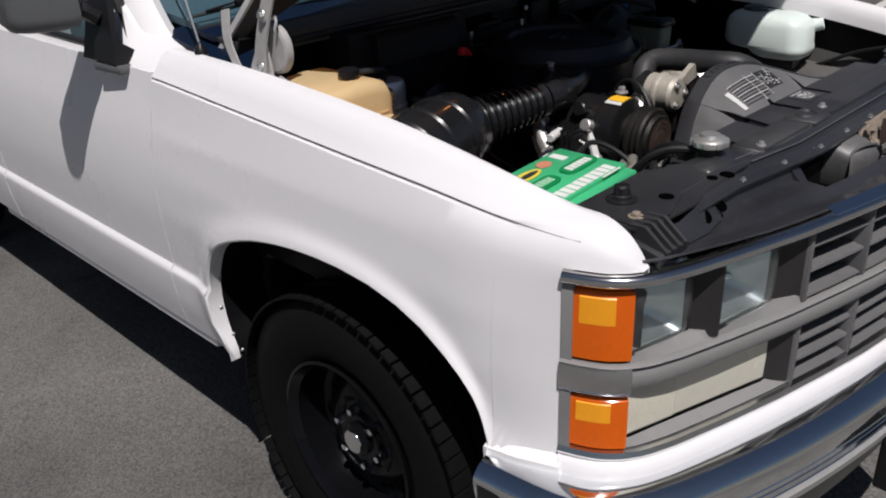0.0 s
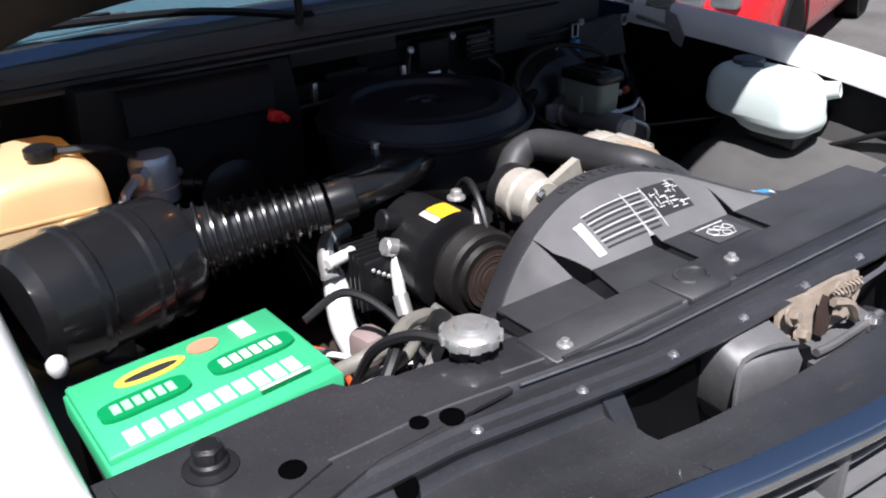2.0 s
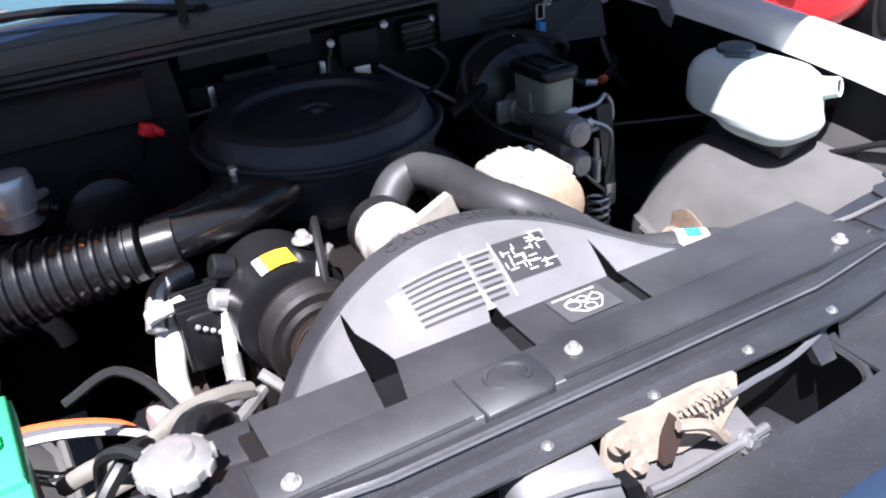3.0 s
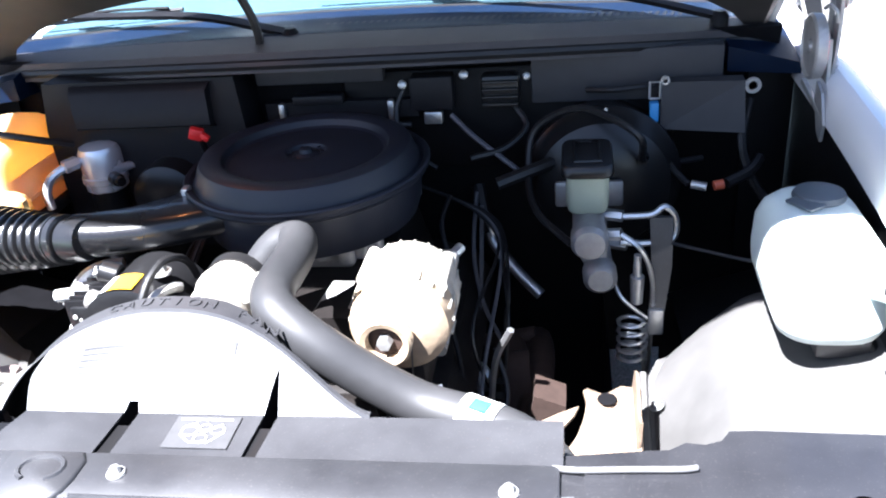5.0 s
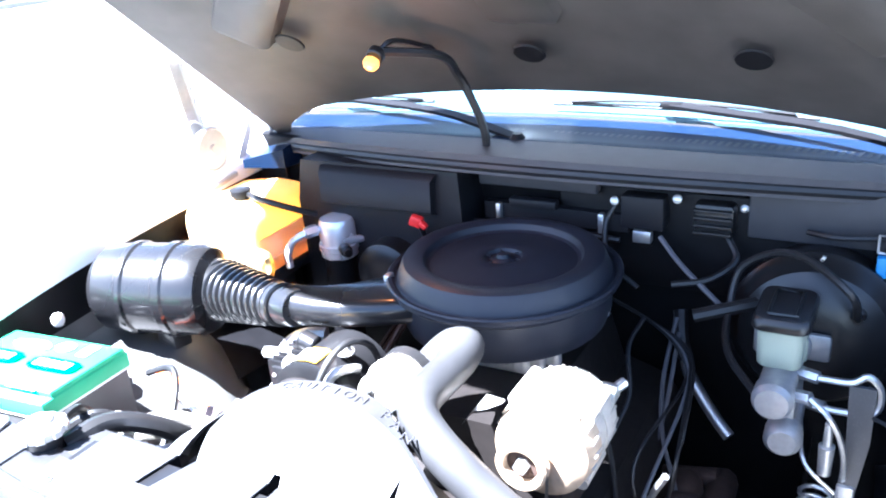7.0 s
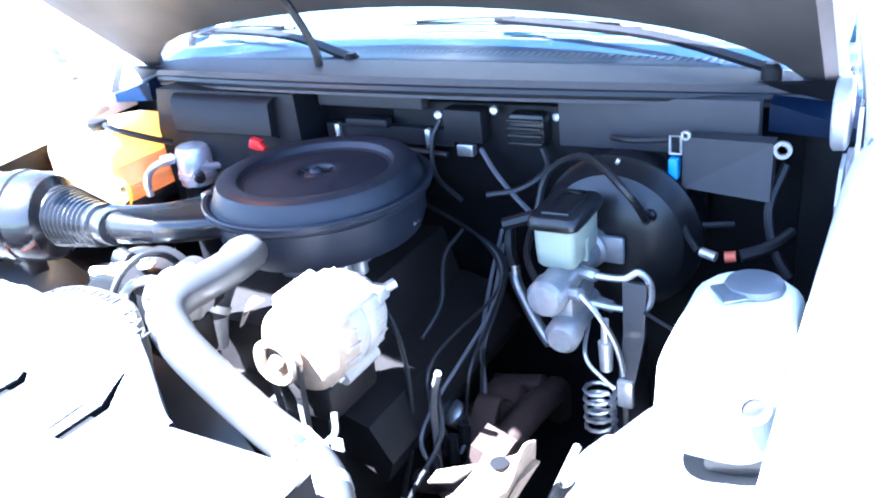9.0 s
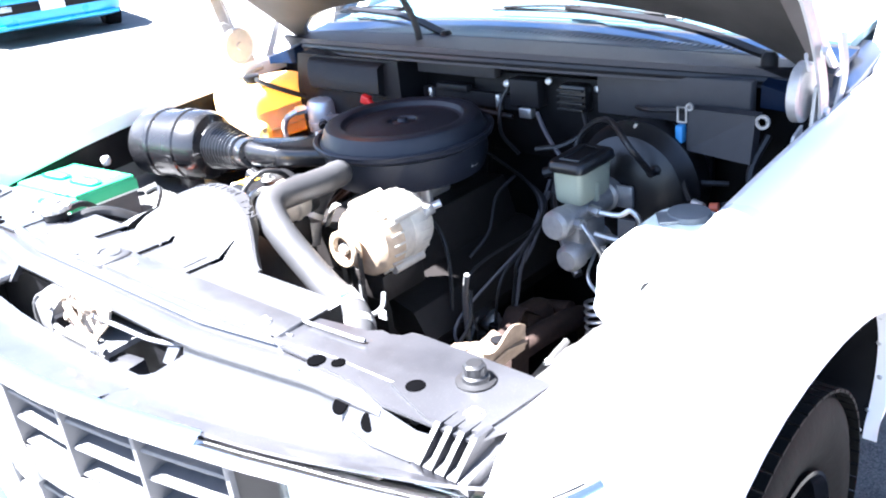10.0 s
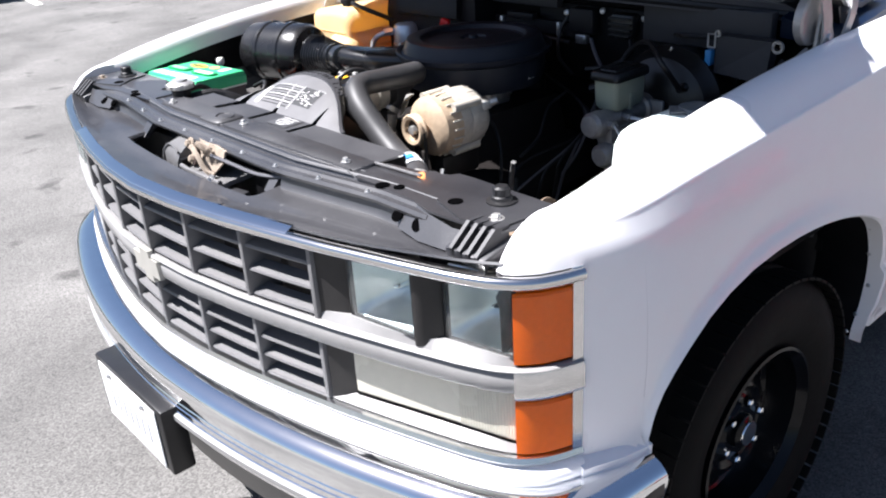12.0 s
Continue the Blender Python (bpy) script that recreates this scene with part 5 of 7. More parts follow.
for x in (.235, -.335):
    part("stay", prism([(x - .016, .025, .985), (x + .016, .025, .985), (x + .012, -.01, .945), (x - .012, -.01, .945)], (0, .012, -.004)), SUPPORT, latch, "black upright stay")

# radiator and condenser behind the grille
radiator = thing("radiator", (0, .12, .45), "radiator with finned core and black side tanks", "radiator")
part("core", box((0, .12, .70), (.84, .05, .48), .002), FINMAT, radiator, "finned metal radiator core")
part("condenser", box((0, .055, .72), (.90, .02, .44), .002), FINMAT, radiator, "finned air conditioning condenser")
for s in (-1, 1):
    part("side_tank", box((s * .445, .135, .73), (.06, .07, .50), .015), BLACKP, radiator, "black plastic side tank")
part("filler_neck", cyl((-.422, .148, .96), (-.422, .148, 1.022), .024, 20), BLACKP, radiator, "filler neck")
cap_ = part("radiator_cap", lathe((-.422, .148, 1.016), (0, 0, 1), [(0, .030), (.002, .033), (.012, .033), (.016, .029), (.018, .020), (.023, .018), (.024, .002)], 36), ALU, radiator, "bright aluminium radiator cap")
for k in range(9):
    a = 2 * math.pi * k / 9
    part("cap_flute", box((-.422 + .0325 * math.cos(a), .148 + .0325 * math.sin(a), 1.023), (.007, .013, .011), .0015, (0, 0, math.degrees(a))), ALU, cap_)
part("overflow_hose", tube([(-.43, .17, 1.005), (-.455, .22, 1.0), (-.48, .26, .97), (-.49, .30, .90)], .007, 7), RUBBER, radiator, "thin black overflow hose")

# ---- fan shroud ----
shroud = thing("fan_shroud", (0, .2, .60), "dusty black plastic fan shroud with a domed top and stickers", "fan shroud")


def ridge(x):
    """Plan line and height of the dome's rear ridge: a ring round the fan on one side, a fold that runs forward on the other."""
    if x < -.05:
        return .309 - .03 * ((-.05 - x) / .2) ** 2, .795 + math.sqrt(max(.001, .27 ** 2 - (x + .055) ** 2))
    q = max(0, 1 - ((x + .05) / .2635) ** 2.4)
    return .197 + .112 * q ** 1.5, 1.003 + .062 * q ** 1.9


def shroud_z(x, y):
    yr, zr = ridge(x)
    if y <= .197 or yr < .199:
        return 1.003
    t = min(1, (y - .197) / (yr - .197))
    return 1.003 + (zr - 1.003) * (1 - (1 - t) ** 1.45)


# three slots in the shroud's top: tip, fold and front end of both edges
SLOTS = [((-.204, .245), (-.217, -.184), (-.228, -.203)), ((-.056, .224), (-.066, -.048), (-.070, -.050)), ((.103, .246), (.096, .112), (.093, .108))]


def slot_edge(k, side, y):
    tip, fold, frontx = SLOTS[k]
    return float(np.interp(y, [.130, .197, tip[1], 1], [frontx[side], fold[side], tip[0], tip[0]]))


def panel_rows(k, ys, n, dome):
    """Rows of the panel between slot k - 1 and slot k."""
    rows = []
    for y in ys:
        r = []
        for i in range(n + 1):
            x = 0
            for again in range(3):
                yy = .197 + (ridge(x)[0] - .197) * y if dome else y
                a = slot_edge(k - 1, 1, yy) if k > 0 else -.345
                b = slot_edge(k, 0, yy) if k < 3 else (.2135 if dome else .415)
                x = a + (b - a) * i / n
            yy = .197 + (ridge(x)[0] - .197) * y if dome else y
            r.append((x, yy, shroud_z(x, yy)))
        rows.append(r)
    walls = [sheet([[(r[idx][0], r[idx][1], r[idx][2] - .0015) for r in rows], [(r[idx][0], r[idx][1], r[idx][2] - .05) for r in rows]]) for idx in (0, -1)]
    return sheet(rows), walls


for k in range(4):
    top, walls = panel_rows(k, (.130, .150, .175, .193, .197), 6, False)
    pn = part("flat_panel", thick(top, -.0015), SHROUD, shroud, "", 35)
    # slot sides get a blacker colour than the shroud, which paints their shade
    for wall in walls:
        part("slot_wall", wall, BAY, pn, "slot side painted black for its shade")
for k in (1, 2, 3):
    top, walls = panel_rows(k, (0, .06, .14, .24, .34, .44, .55, .7, .85, 1.0), 14, True)
    pn = part("dome_panel", thick(top, -.0015), DOMEGREY, shroud, "lighter grey face of the dome", 45)
    for wall in walls:
        part("slot_wall", wall, BAY, pn, "slot side painted black for its shade")
# cheek of the dome beside the fan
F = smooth_path([(-.217, .197, 1.003), (-.244, .198, 1.001), (-.258, .200, .975), (-.265, .203, .94), (-.268, .205, .90)], 4)
R = []
for k in range(len(F)):
    x = -.204 - .092 * (k / (len(F) - 1)) ** .9
    R.append(Vector((x, *ridge(x))))
part("dome_panel", sheet([[f.lerp(r, t) + Vector((-.004, 0, .006)) * math.sin(math.pi * t) for t in np.linspace(0, 1, 8)] for f, r in zip(F, R)]), DOMEGREY, shroud, "lighter grey cheek of the dome", 45)
# raised rim round the dome
rimpts = []
for i in range(41):
    x = -.0425 + .2555 * math.cos(math.pi - math.pi * i / 40)
    rimpts.append((x, *ridge(x)))
def rim_depth(x):
    return .034 * min(1, max(.2, (.10 - x) / .07))


rows = [[(p[0], p[1] - .004, p[2] - .001) for p in rimpts], [(p[0], p[1] - .001, p[2] + .005) for p in rimpts], [(p[0], p[1] + rim_depth(p[0]) * .82, p[2] + .004) for p in rimpts], [(p[0], p[1] + rim_depth(p[0]), p[2] - .002) for p in rimpts], [(p[0], p[1] + rim_depth(p[0]) + .002, p[2] - .06) for p in rimpts]]
rim_ob = part("rim", sheet(rows), SHROUD, shroud, "raised rim of the shroud's dome", 35)
# front ledge with a step, and two end wings
def ledge(x0, x1, y0, y1, z0, z1, bev=.006):
    return loft([[(x0, y0, .965), (x1, y0, .965), (x1, y1, .965), (x0, y1, .965)], [(x0, y0, z0 - bev), (x1, y0, z0 - bev), (x1, y1, z1 - bev), (x0, y1, z1 - bev)], [(x0 + bev, y0 + bev, z0), (x1 - bev, y0 + bev, z0), (x1 - bev, y1 - bev, z1), (x0 + bev, y1 - bev, z1)]])


part("front_ledge", ledge(-.37, .412, .066, .131, 1.006, 1.0065, .002), SHROUD, shroud, "flat front ledge", 60)
tongue = [(-.155, .058), (-.088, .058), (-.076, .062), (-.069, .072), (-.066, .090), (-.066, .115), (-.074, .128), (-.155, .128)]
part("raised_pad", loft([[(x, y, .98) for x, y in tongue], [(x, y, 1.007) for x, y in tongue], [(-.11 + (x + .11) * .94, .093 + (y - .093) * .92, 1.0105) for x, y in tongue]]), SHROUD, shroud, "raised rounded pad", 60)
part("edge_bead", tube([(-.36, .068, 1.0065), (-.165, .068, 1.0065)], .0025, 6, 1), SHROUD, shroud, "thin moulded edge bead")
part("edge_bead", tube([(-.06, .068, 1.0065), (.16, .068, 1.0065), (.41, .070, 1.0065)], .0025, 6, 3), SHROUD, shroud, "thin moulded edge bead")
part("wing", ledge(-.40, -.235, .128, .225, .998, .985), SHROUD, shroud, "flat wing of the shroud", 60)
part("skirt", loft([[(-.36, .13, 1.0), (.36, .13, 1.0), (.36, .18, 1.0), (-.36, .18, 1.0)][::1], [(-.36, .13, .55), (.36, .13, .55), (.36, .18, .55), (-.36, .18, .55)]]), BLACKP, shroud, "lower skirt of the shroud")
ring = lathe((-.045, .20, .74), (0, 1, 0), [(0, .245), (.14, .245), (.14, .235), (0, .235)], 40, cap=False)
part("fan_ring", ring, BLACKP, shroud, "round fan opening")
for x, y, z in ((-.026, .100, 1.007), (.366, .092, 1.007), (-.34, .085, 1.007)):
    part("shroud_bolt", hexbolt((x, y, z), (0, 0, 1), .0058, .007), ALU, shroud, "bright bolt head with washer")
arc = [(-.107 + .024 * math.cos(a), .100 + .018 * math.sin(a), 1.0105) for a in np.linspace(radians(-60), radians(240), 14)]
part("moulded_ring", tube(arc, .0030, 6, 1), SHROUD, shroud, "moulded ring mark")


def on_dome(x, y, lift=.0015):
    return Vector((x, y, shroud_z(x, y) + lift))


def sticker(x0, x1, y0, y1, material, lift=.0015, nx=8, ny=4):
    return sheet([[on_dome(x0 + (x1 - x0) * i / nx, y0 + (y1 - y0) * j / ny, lift) for i in range(nx + 1)] for j in range(ny + 1)])


lab = part("sticker", sticker(-.160, .055, .207, .272, STICKER, .0015, 14, 8), STICKER, shroud, "dusty printed emission sticker with a diagram")
random.seed(4)
part("white_strip", sticker(-.160, -.145, .207, .258, LABEL, .0026, 2, 6), LABEL, lab, "blank white strip")
for k in range(8):
    y = .212 + .0068 * k
    part("print_bar", sticker(-.138, -.140 + .078 + .006 * random.random(), y, y + .0028, LABELDARK, .0026, 6, 1), LABELDARK, lab)
    if k % 2:
        part("print_rule", sticker(-.140, -.022, y + .0040, y + .0052, LABEL, .0030, 8, 1), LABEL, lab)
    part("print_bar", sticker(-.054, -.030 + .006 * random.random(), y, y + .0030, LABELDARK, .0026, 3, 1), LABELDARK, lab)
for x in (-.060, -.022):
    part("print_rule", sticker(x, x + .0014, .209, .270, LABEL, .0032, 1, 8), LABEL, lab)
part("diagram_ground", sticker(-.018, .050, .222, .268, LABELDARK, .0026, 8, 6), LABELDARK, lab, "dark printed diagram")
for k in range(34):
    x, y = -.016 + .056 * random.random(), .224 + .040 * random.random()
    w, h = (.011, .0012) if k % 2 else (.0014, .007)
    part("print_mark", sticker(x, x + w, y, y + h, LABEL, .0036, 2, 2), LABEL, lab)
lab3 = part("sticker", sticker(.002, .074, .140, .190, LABELDUST, .0035), LABELDUST, shroud, "small dark drive belt diagram sticker")
for cx, cy, r in ((.024, .166, .0075), (.040, .155, .006), (.055, .168, .0065), (.040, .172, .005)):
    part("pulley_drawing", tube([on_dome(cx + r * 1.2 * math.cos(a), cy + r * math.sin(a), .0042) for a in np.linspace(0, 2 * math.pi, 13)], .0006, 4, 1), LABEL, lab3)
part("belt_drawing", tube([on_dome(x, y, .0042) for x, y in ((.016, .160), (.030, .148), (.050, .148), (.063, .164), (.058, .177), (.040, .162), (.028, .178), (.016, .172), (.016, .160))], .0007, 4, 1), LABEL, lab3)
part("heading_bar", sticker(.008, .066, .183, .1855, LABEL, .0043, 4, 1), LABEL, lab3)
# moulded warning words on the rim
word = "CAUTION FAN"
for i, ch in enumerate(word):
    if ch == " ":
        continue
    x = -.122 + i * .0205
    cu = bpy.data.curves.new("letter", 'FONT')
    cu.body, cu.size, cu.extrude, cu.align_x = ch, .022, .0016, 'CENTER'
    ob = new("letter_tmp", cu)
    me = bpy.data.meshes.new_from_object(ob.evaluated_get(bpy.context.evaluated_depsgraph_get()))
    bpy.data.objects.remove(ob)
    lb = bmesh.new()
    lb.from_mesh(me)
    slope = math.atan((ridge(x + .01)[1] - ridge(x - .01)[1]) / .02)
    bmesh.ops.rotate(lb, cent=(0, 0, 0), matrix=Euler((0, -slope, 0)).to_matrix(), verts=lb.verts)
    bmesh.ops.translate(lb, vec=(x, ridge(x)[0] + .006, ridge(x)[1] + .0046), verts=lb.verts)
    part("letter", lb, SHROUD, rim_ob)

# ---- battery ----
def battery():
    A, B, C, D = [Vector((*p, 0)) for p in ((-.800, .205), (-.541, .228), (-.547, .404), (-.802, .380))]
    ctr = (A + B + C + D) / 4
    b = thing("battery", (ctr.x, ctr.y, .81), "green-topped car battery with faded white print beside the fender", "battery")

    def at(u, v, z, grow=0.0):
        p = A.lerp(B, u).lerp(D.lerp(C, u), v)
        p = p + (p - ctr).normalized() * grow
        return Vector((p.x, p.y, z))

    def slab(u0, u1, v0, v1, z0, z1, bev=.003):
        du, dv = bev / .26, bev / .175
        return loft([[at(u0, v0, z0), at(u1, v0, z0), at(u1, v1, z0), at(u0, v1, z0)], [at(u0, v0, z1 - bev), at(u1, v0, z1 - bev), at(u1, v1, z1 - bev), at(u0, v1, z1 - bev)],
                     [at(u0 + du, v0 + dv, z1), at(u1 - du, v0 + dv, z1), at(u1 - du, v1 - dv, z1), at(u0 + du, v1 - dv, z1)]])
    part("case", slab(.02, .98, .02, .98, .81, .955), CASE, b, "grey battery case")
    part("white_seam", slab(.005, .995, .005, .995, .953, .958, .001), INKWHITE, b, "white seam under the lid")
    part("lid", slab(0, 1, 0, 1, .958, .984), GREEN, b, "bright green battery lid", 50)
    part("lid_step", slab(.012, .988, .12, .985, .983, .993), GREEN, b, "raised green top of the lid", 50)
    Z = .9935
    for u0, u1, v0, v1, m_ in [(.06, .44, .40, .60, GREENDARK), (.54, .94, .40, .60, GREENDARK)]:
        e = [at(u0 + (u1 - u0) * (.5 + .5 * q[0]), v0 + (v1 - v0) * (.5 + .5 * q[1]), Z) for q in rrect(0, 0, 2, 2, .55, 4)]
        v = part("vent_cap", prism(e, (0, 0, .004)), m_, b, "green vent cap strip")
        for i in range(6):
            a = u0 + .05 + (u1 - u0 - .1) * i / 6
            part("print_bar", slab(a, a + (u1 - u0) * .09, v0 + .05, v1 - .05, Z + .003, Z + .0052, .0005), INKWHITE if u0 > .5 else INKPALE, b)
    # large white lettering stands as plain bars
    for i in range(10):
        u = .10 + i * .078
        part("print_bar", slab(u, u + .060, .14, .29, Z, Z + .0015, .0004), INKWHITE, b, "white print")
    part("print_bar", slab(.64, .88, .095, .118, Z, Z + .0015, .0004), INKWHITE, b)
    e = [at(.34 + .16 * math.cos(a), .77 + .085 * math.sin(a), Z) for a in np.linspace(0, 2 * math.pi, 25)[:-1]]
    part("round_label", prism(e, (0, 0, .0015)), INKYELLOW, b, "yellow and black oval sticker")
    e = [at(.34 + .12 * math.cos(a), .76 + .035 * math.sin(a), Z + .0015) for a in np.linspace(0, 2 * math.pi, 21)[:-1]]
    part("round_label_core", prism(e, (0, 0, .001)), LABELDARK, b)
    e = [at(.60 + .075 * math.cos(a), .82 + .08 * math.sin(a), Z) for a in np.linspace(0, 2 * math.pi, 21)[:-1]]
    part("month_disc", prism(e, (0, 0, .0012)), INKRED, b, "faded red round sticker")
    part("date_sticker", slab(.76, .84, .72, .92, Z, Z + .0012, .0003), INKWHITE, b, "small white sticker")
    part("tray", box((ctr.x, ctr.y, .795), (.29, .21, .03), .005, (0, 0, 5)), SUPPORT, b, "black battery tray")
    part("hold_down", box((ctr.x - .0, ctr.y - .10, .83), (.06, .02, .05), .004), SUPPORT, b)
    # side terminal cable
    part("battery_cable", tube([at(.92, -.02, .905), at(.96, -.09, .91), at(1.10, -.10, .93), at(1.25, -.02, .965), at(1.36, .10, .975), at(1.42, .25, .95), at(1.40, .4, .90)], .0085, 8), RUBBER, b, "black battery cable")
    part("terminal", lathe(at(.5, 0, .905), (0, -1, 0), [(0, .014), (.012, .014), (.016, .008)], 12), STEEL, b, "side terminal bolt")
    return b


battery()

# ---- engine bay shell ----
rows = []
for z in (.45, .7, .95, 1.05, 1.10, 1.165):
    rows.append([(x, 1.075 + .06 * (abs(x) / .77) ** 2 + (.02 if z < .9 else 0) - (.03 if z > 1.12 else 0), z) for x in np.linspace(-.80, .80, 21)])
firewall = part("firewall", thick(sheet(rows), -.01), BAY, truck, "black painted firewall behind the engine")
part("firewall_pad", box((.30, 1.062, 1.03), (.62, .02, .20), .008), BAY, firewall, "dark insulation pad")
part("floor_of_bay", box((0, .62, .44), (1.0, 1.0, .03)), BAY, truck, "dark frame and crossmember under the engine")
IY = [.16, .3, .45, .6, .68, .74, .82, 1.08]
for s in (-1, 1):
    rows = []
    for y in np.linspace(.16, 1.08, 30):
        xl = float(np.interp(y, IY, [.520, .525, .525, .53, .56, .62, .68, .70]))
        zl = float(np.interp(y, IY, [.68, .69, .71, .745, .745, .70, .60, .55]))
        xm = float(np.interp(y, IY, [.60, .61, .635, .67, .69, .71, .74, .75]))
        zm = float(np.interp(y, IY, [.80, .81, .835, .86, .862, .82, .70, .62]))
        zr = float(np.interp(y, IY, [.86, .87, .89, .90, .895, .84, .72, .64]))
        rows.append([(s * (xl - .004), y, .45), (s * (xl - .004), y, zl - .02), (s * xl, y, zl), (s * (xl + .014), y, zl + .004), (s * (xl * .5 + xm * .5), y, (zl + zm) / 2 + .006), (s * (xm - .012), y, zm - .006), (s * (xm + .01), y, zm + .004), (s * (xm * .5 + .4), y, (zm + zr) / 2 - .006), (s * .826, y, zr), (s * .834, y, zr + .04)])
    inn = part("inner_fender", sheet(rows), INNERF, truck, "dusty inner fender panel over the wheel", 30)
    flange = [(s * .522, .20, .70), (s * .525, .35, .705), (s * .527, .50, .725), (s * .530, .62, .752)]
    part("panel_flange", tube(flange, .007, 6, 4), INNERF, inn, "folded edge of the inner fender")
    for y in (.30, .42, .54):
        part("flange_bolt", hexbolt((s * .545, y, .722 + (y - .3) * .13), (-s * .5, 0, 1), .007, .007), STEEL, inn)
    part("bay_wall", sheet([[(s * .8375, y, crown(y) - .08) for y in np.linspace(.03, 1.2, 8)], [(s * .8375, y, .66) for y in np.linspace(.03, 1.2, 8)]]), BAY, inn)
rows = [[(a + (b - a) * t, y, .772 + .020 * min(1, (y - .37) / .10) + .006 * math.sin(9 * t + 40 * y) + .010 * t * t) for t in np.linspace(0, 1, 7)] for y, a, b in ((.372, .402, .514), (.390, .406, .514), (.410, .416, .515), (.435, .430, .515), (.462, .440, .516), (.488, .444, .516), (.508, .441, .517), (.514, .440, .517))]
brk = part("bay_bracket", thick(sheet(rows), -.006), RUSTTAN, truck, "rust-tan steel engine bay bracket", 60)
part("bracket_lip", tube([r[0] for r in rows], .004, 6, 2), RUSTTAN, brk, "rolled edge of the bracket")
part("bracket_flange", thick(sheet([[(.508, y, .78), (.511, y, .81 + .02 * math.sin(30 * y)), (.513, y, .835 + .012 * math.sin(55 * y))] for y in np.linspace(.40, .52, 9)]), .004), RUSTTAN, brk, "upright flange of the bracket", 50)
part("side_tab", thick(sheet([[(.372, .455, .768), (.408, .462, .774)], [(.376, .475, .774), (.424, .482, .780)], [(.40, .49, .776), (.430, .50, .782)]]), .004), RUSTTAN, brk, "bent tab of the bracket", 50)
# the bracket is not pierced; a black disc paints the hole's shade
part("bracket_hole_shade", lathe((.470, .490, .8035), (0, 0, 1), [(0, .014), (.0012, .0135), (.0013, .0005)], 18), BAY, brk, "black disc painting the shade of a round bracket hole")

# ---- engine ----
engine = thing("engine", (0, .75, .42), "greasy black V8 engine block under the air cleaner", "engine")
part("block", box((0, .76, .62), (.34, .52, .36), .03), ENGINE, engine, "dark iron engine block")
for s in (-1, 1):
    cov = loft([[(s * .12, y, .745), (s * .25, y, .675), (s * .265, y, .715), (s * .23, y, .775), (s * .15, y, .80)] for y in (.52, 1.0)])
    part("valve_cover", cov, ENGINE, engine, "dark brown valve cover", 30)
    man = tube([(s * .32, .58, .60), (s * .35, .66, .635), (s * .36, .80, .635), (s * .35, .95, .59), (s * .33, 1.0, .50)], .028, 10)
    part("exhaust_manifold", man, RUST, engine, "rusty iron exhaust manifold")
    for y in (.60, .70, .80, .90):
        part("manifold_port", cyl((s * .25, y, .615), (s * .35, y, .635), .020, 10), RUST, engine)
    for k, end in enumerate(((.259, .66, .800), (.277, .60, .735), (.315, .70, .790), (.305, .76, .765))):
        pts = [(s * .04, 1.0, .95), (s * .20, .96, .905), (s * (.272 + .006 * k), .91, .872), (s * (.288 + .008 * k), .86 - .03 * k, .84 - .01 * k), tuple(q * (s if j == 0 else 1) for j, q in enumerate(end)), (s * .30, end[1] - .02, .66)]
        part("spark_plug_wire", tube(pts, .0034, 6), WIRE if k == 1 else RUBBER, engine, "spark plug wire")
        part("plug_boot", cyl((s * .30, end[1] - .02, .69), (s * .30, end[1] - .02, .64), .010, 10), RUBBER, engine, "black plug boot")
    part("temperature_sender", lathe((s * .262, .742, .640), (-.25 * s, -.5, .8), [(0, .020), (.022, .020), (.026, .024), (.040, .024), (.046, .016)], 16), STEEL, engine, "grey sender")
    part("sender_cap", lathe((s * .244, .716, .681), (-.5 * s, -.5, .6), [(0, .012), (.014, .011), (.018, .006)], 12), ORANGEWIRE, engine, "orange-red sender cap")
    part("manifold_shield", bar([(s * .315, .80, .660), (s * .322, .745, .705), (s * .325, .71, .690), (s * .33, .665, .625), (s * .33, .645, .56)], .045, .004, (1, 0, .1)), RUST, engine, "bent rusty heat shield strap")
    part("manifold_collar", lathe((s * .30, .86, .640), (0, -1, .1), [(0, .030), (.02, .036), (.07, .036), (.09, .026)], 20), RUST, engine, "brown cast manifold collar")
    part("heat_shield", loft([[(s * .33, .60, .58), (s * .40, .60, .60), (s * .41, .60, .70), (s * .36, .60, .72)], [(s * .33, .66, .58), (s * .40, .66, .60), (s * .41, .66, .70), (s * .36, .66, .72)]]), RUST, engine, "stamped rusty heat shield")
part("intake_manifold", loft([[(-.15, .55, .80), (.15, .55, .80), (.12, .55, .90), (-.12, .55, .90)], [(-.15, .98, .80), (.15, .98, .80), (.12, .98, .90), (-.12, .98, .90)]]), ENGINE, engine, "cast intake manifold", 30)
part("throttle_body", box((0, .78, .93), (.13, .15, .07), .012), ALU, engine, "cast aluminium throttle body")
for x, y in ((.06, .69), (.08, .71), (.02, .70), (.10, .73)):
    part("injector_cap", cyl((x, y, .92), (x, y, .965), .014, 12, bev=.002), ALU, engine, "silver fitting")
part("distributor", lathe((.0, 1.0, .86), (0, 0, 1), [(0, .04), (.06, .045), (.10, .05), (.13, .03)], 20), BLACKP, engine, "black distributor cap")
part("oil_dipstick_tube", tube([(.28, .62, .60), (.30, .60, .78), (.33, .58, .86)], .006, 6), STEEL, engine, "thin steel dipstick tube")
part("timing_cover", box((0, .47, .66), (.28, .06, .30), .03), ENGINE, engine)
part("fan_hub", cyl((-.045, .30, .74), (-.045, .46, .74), .06, 20, bev=.01), ALU, engine, "fan clutch hub")
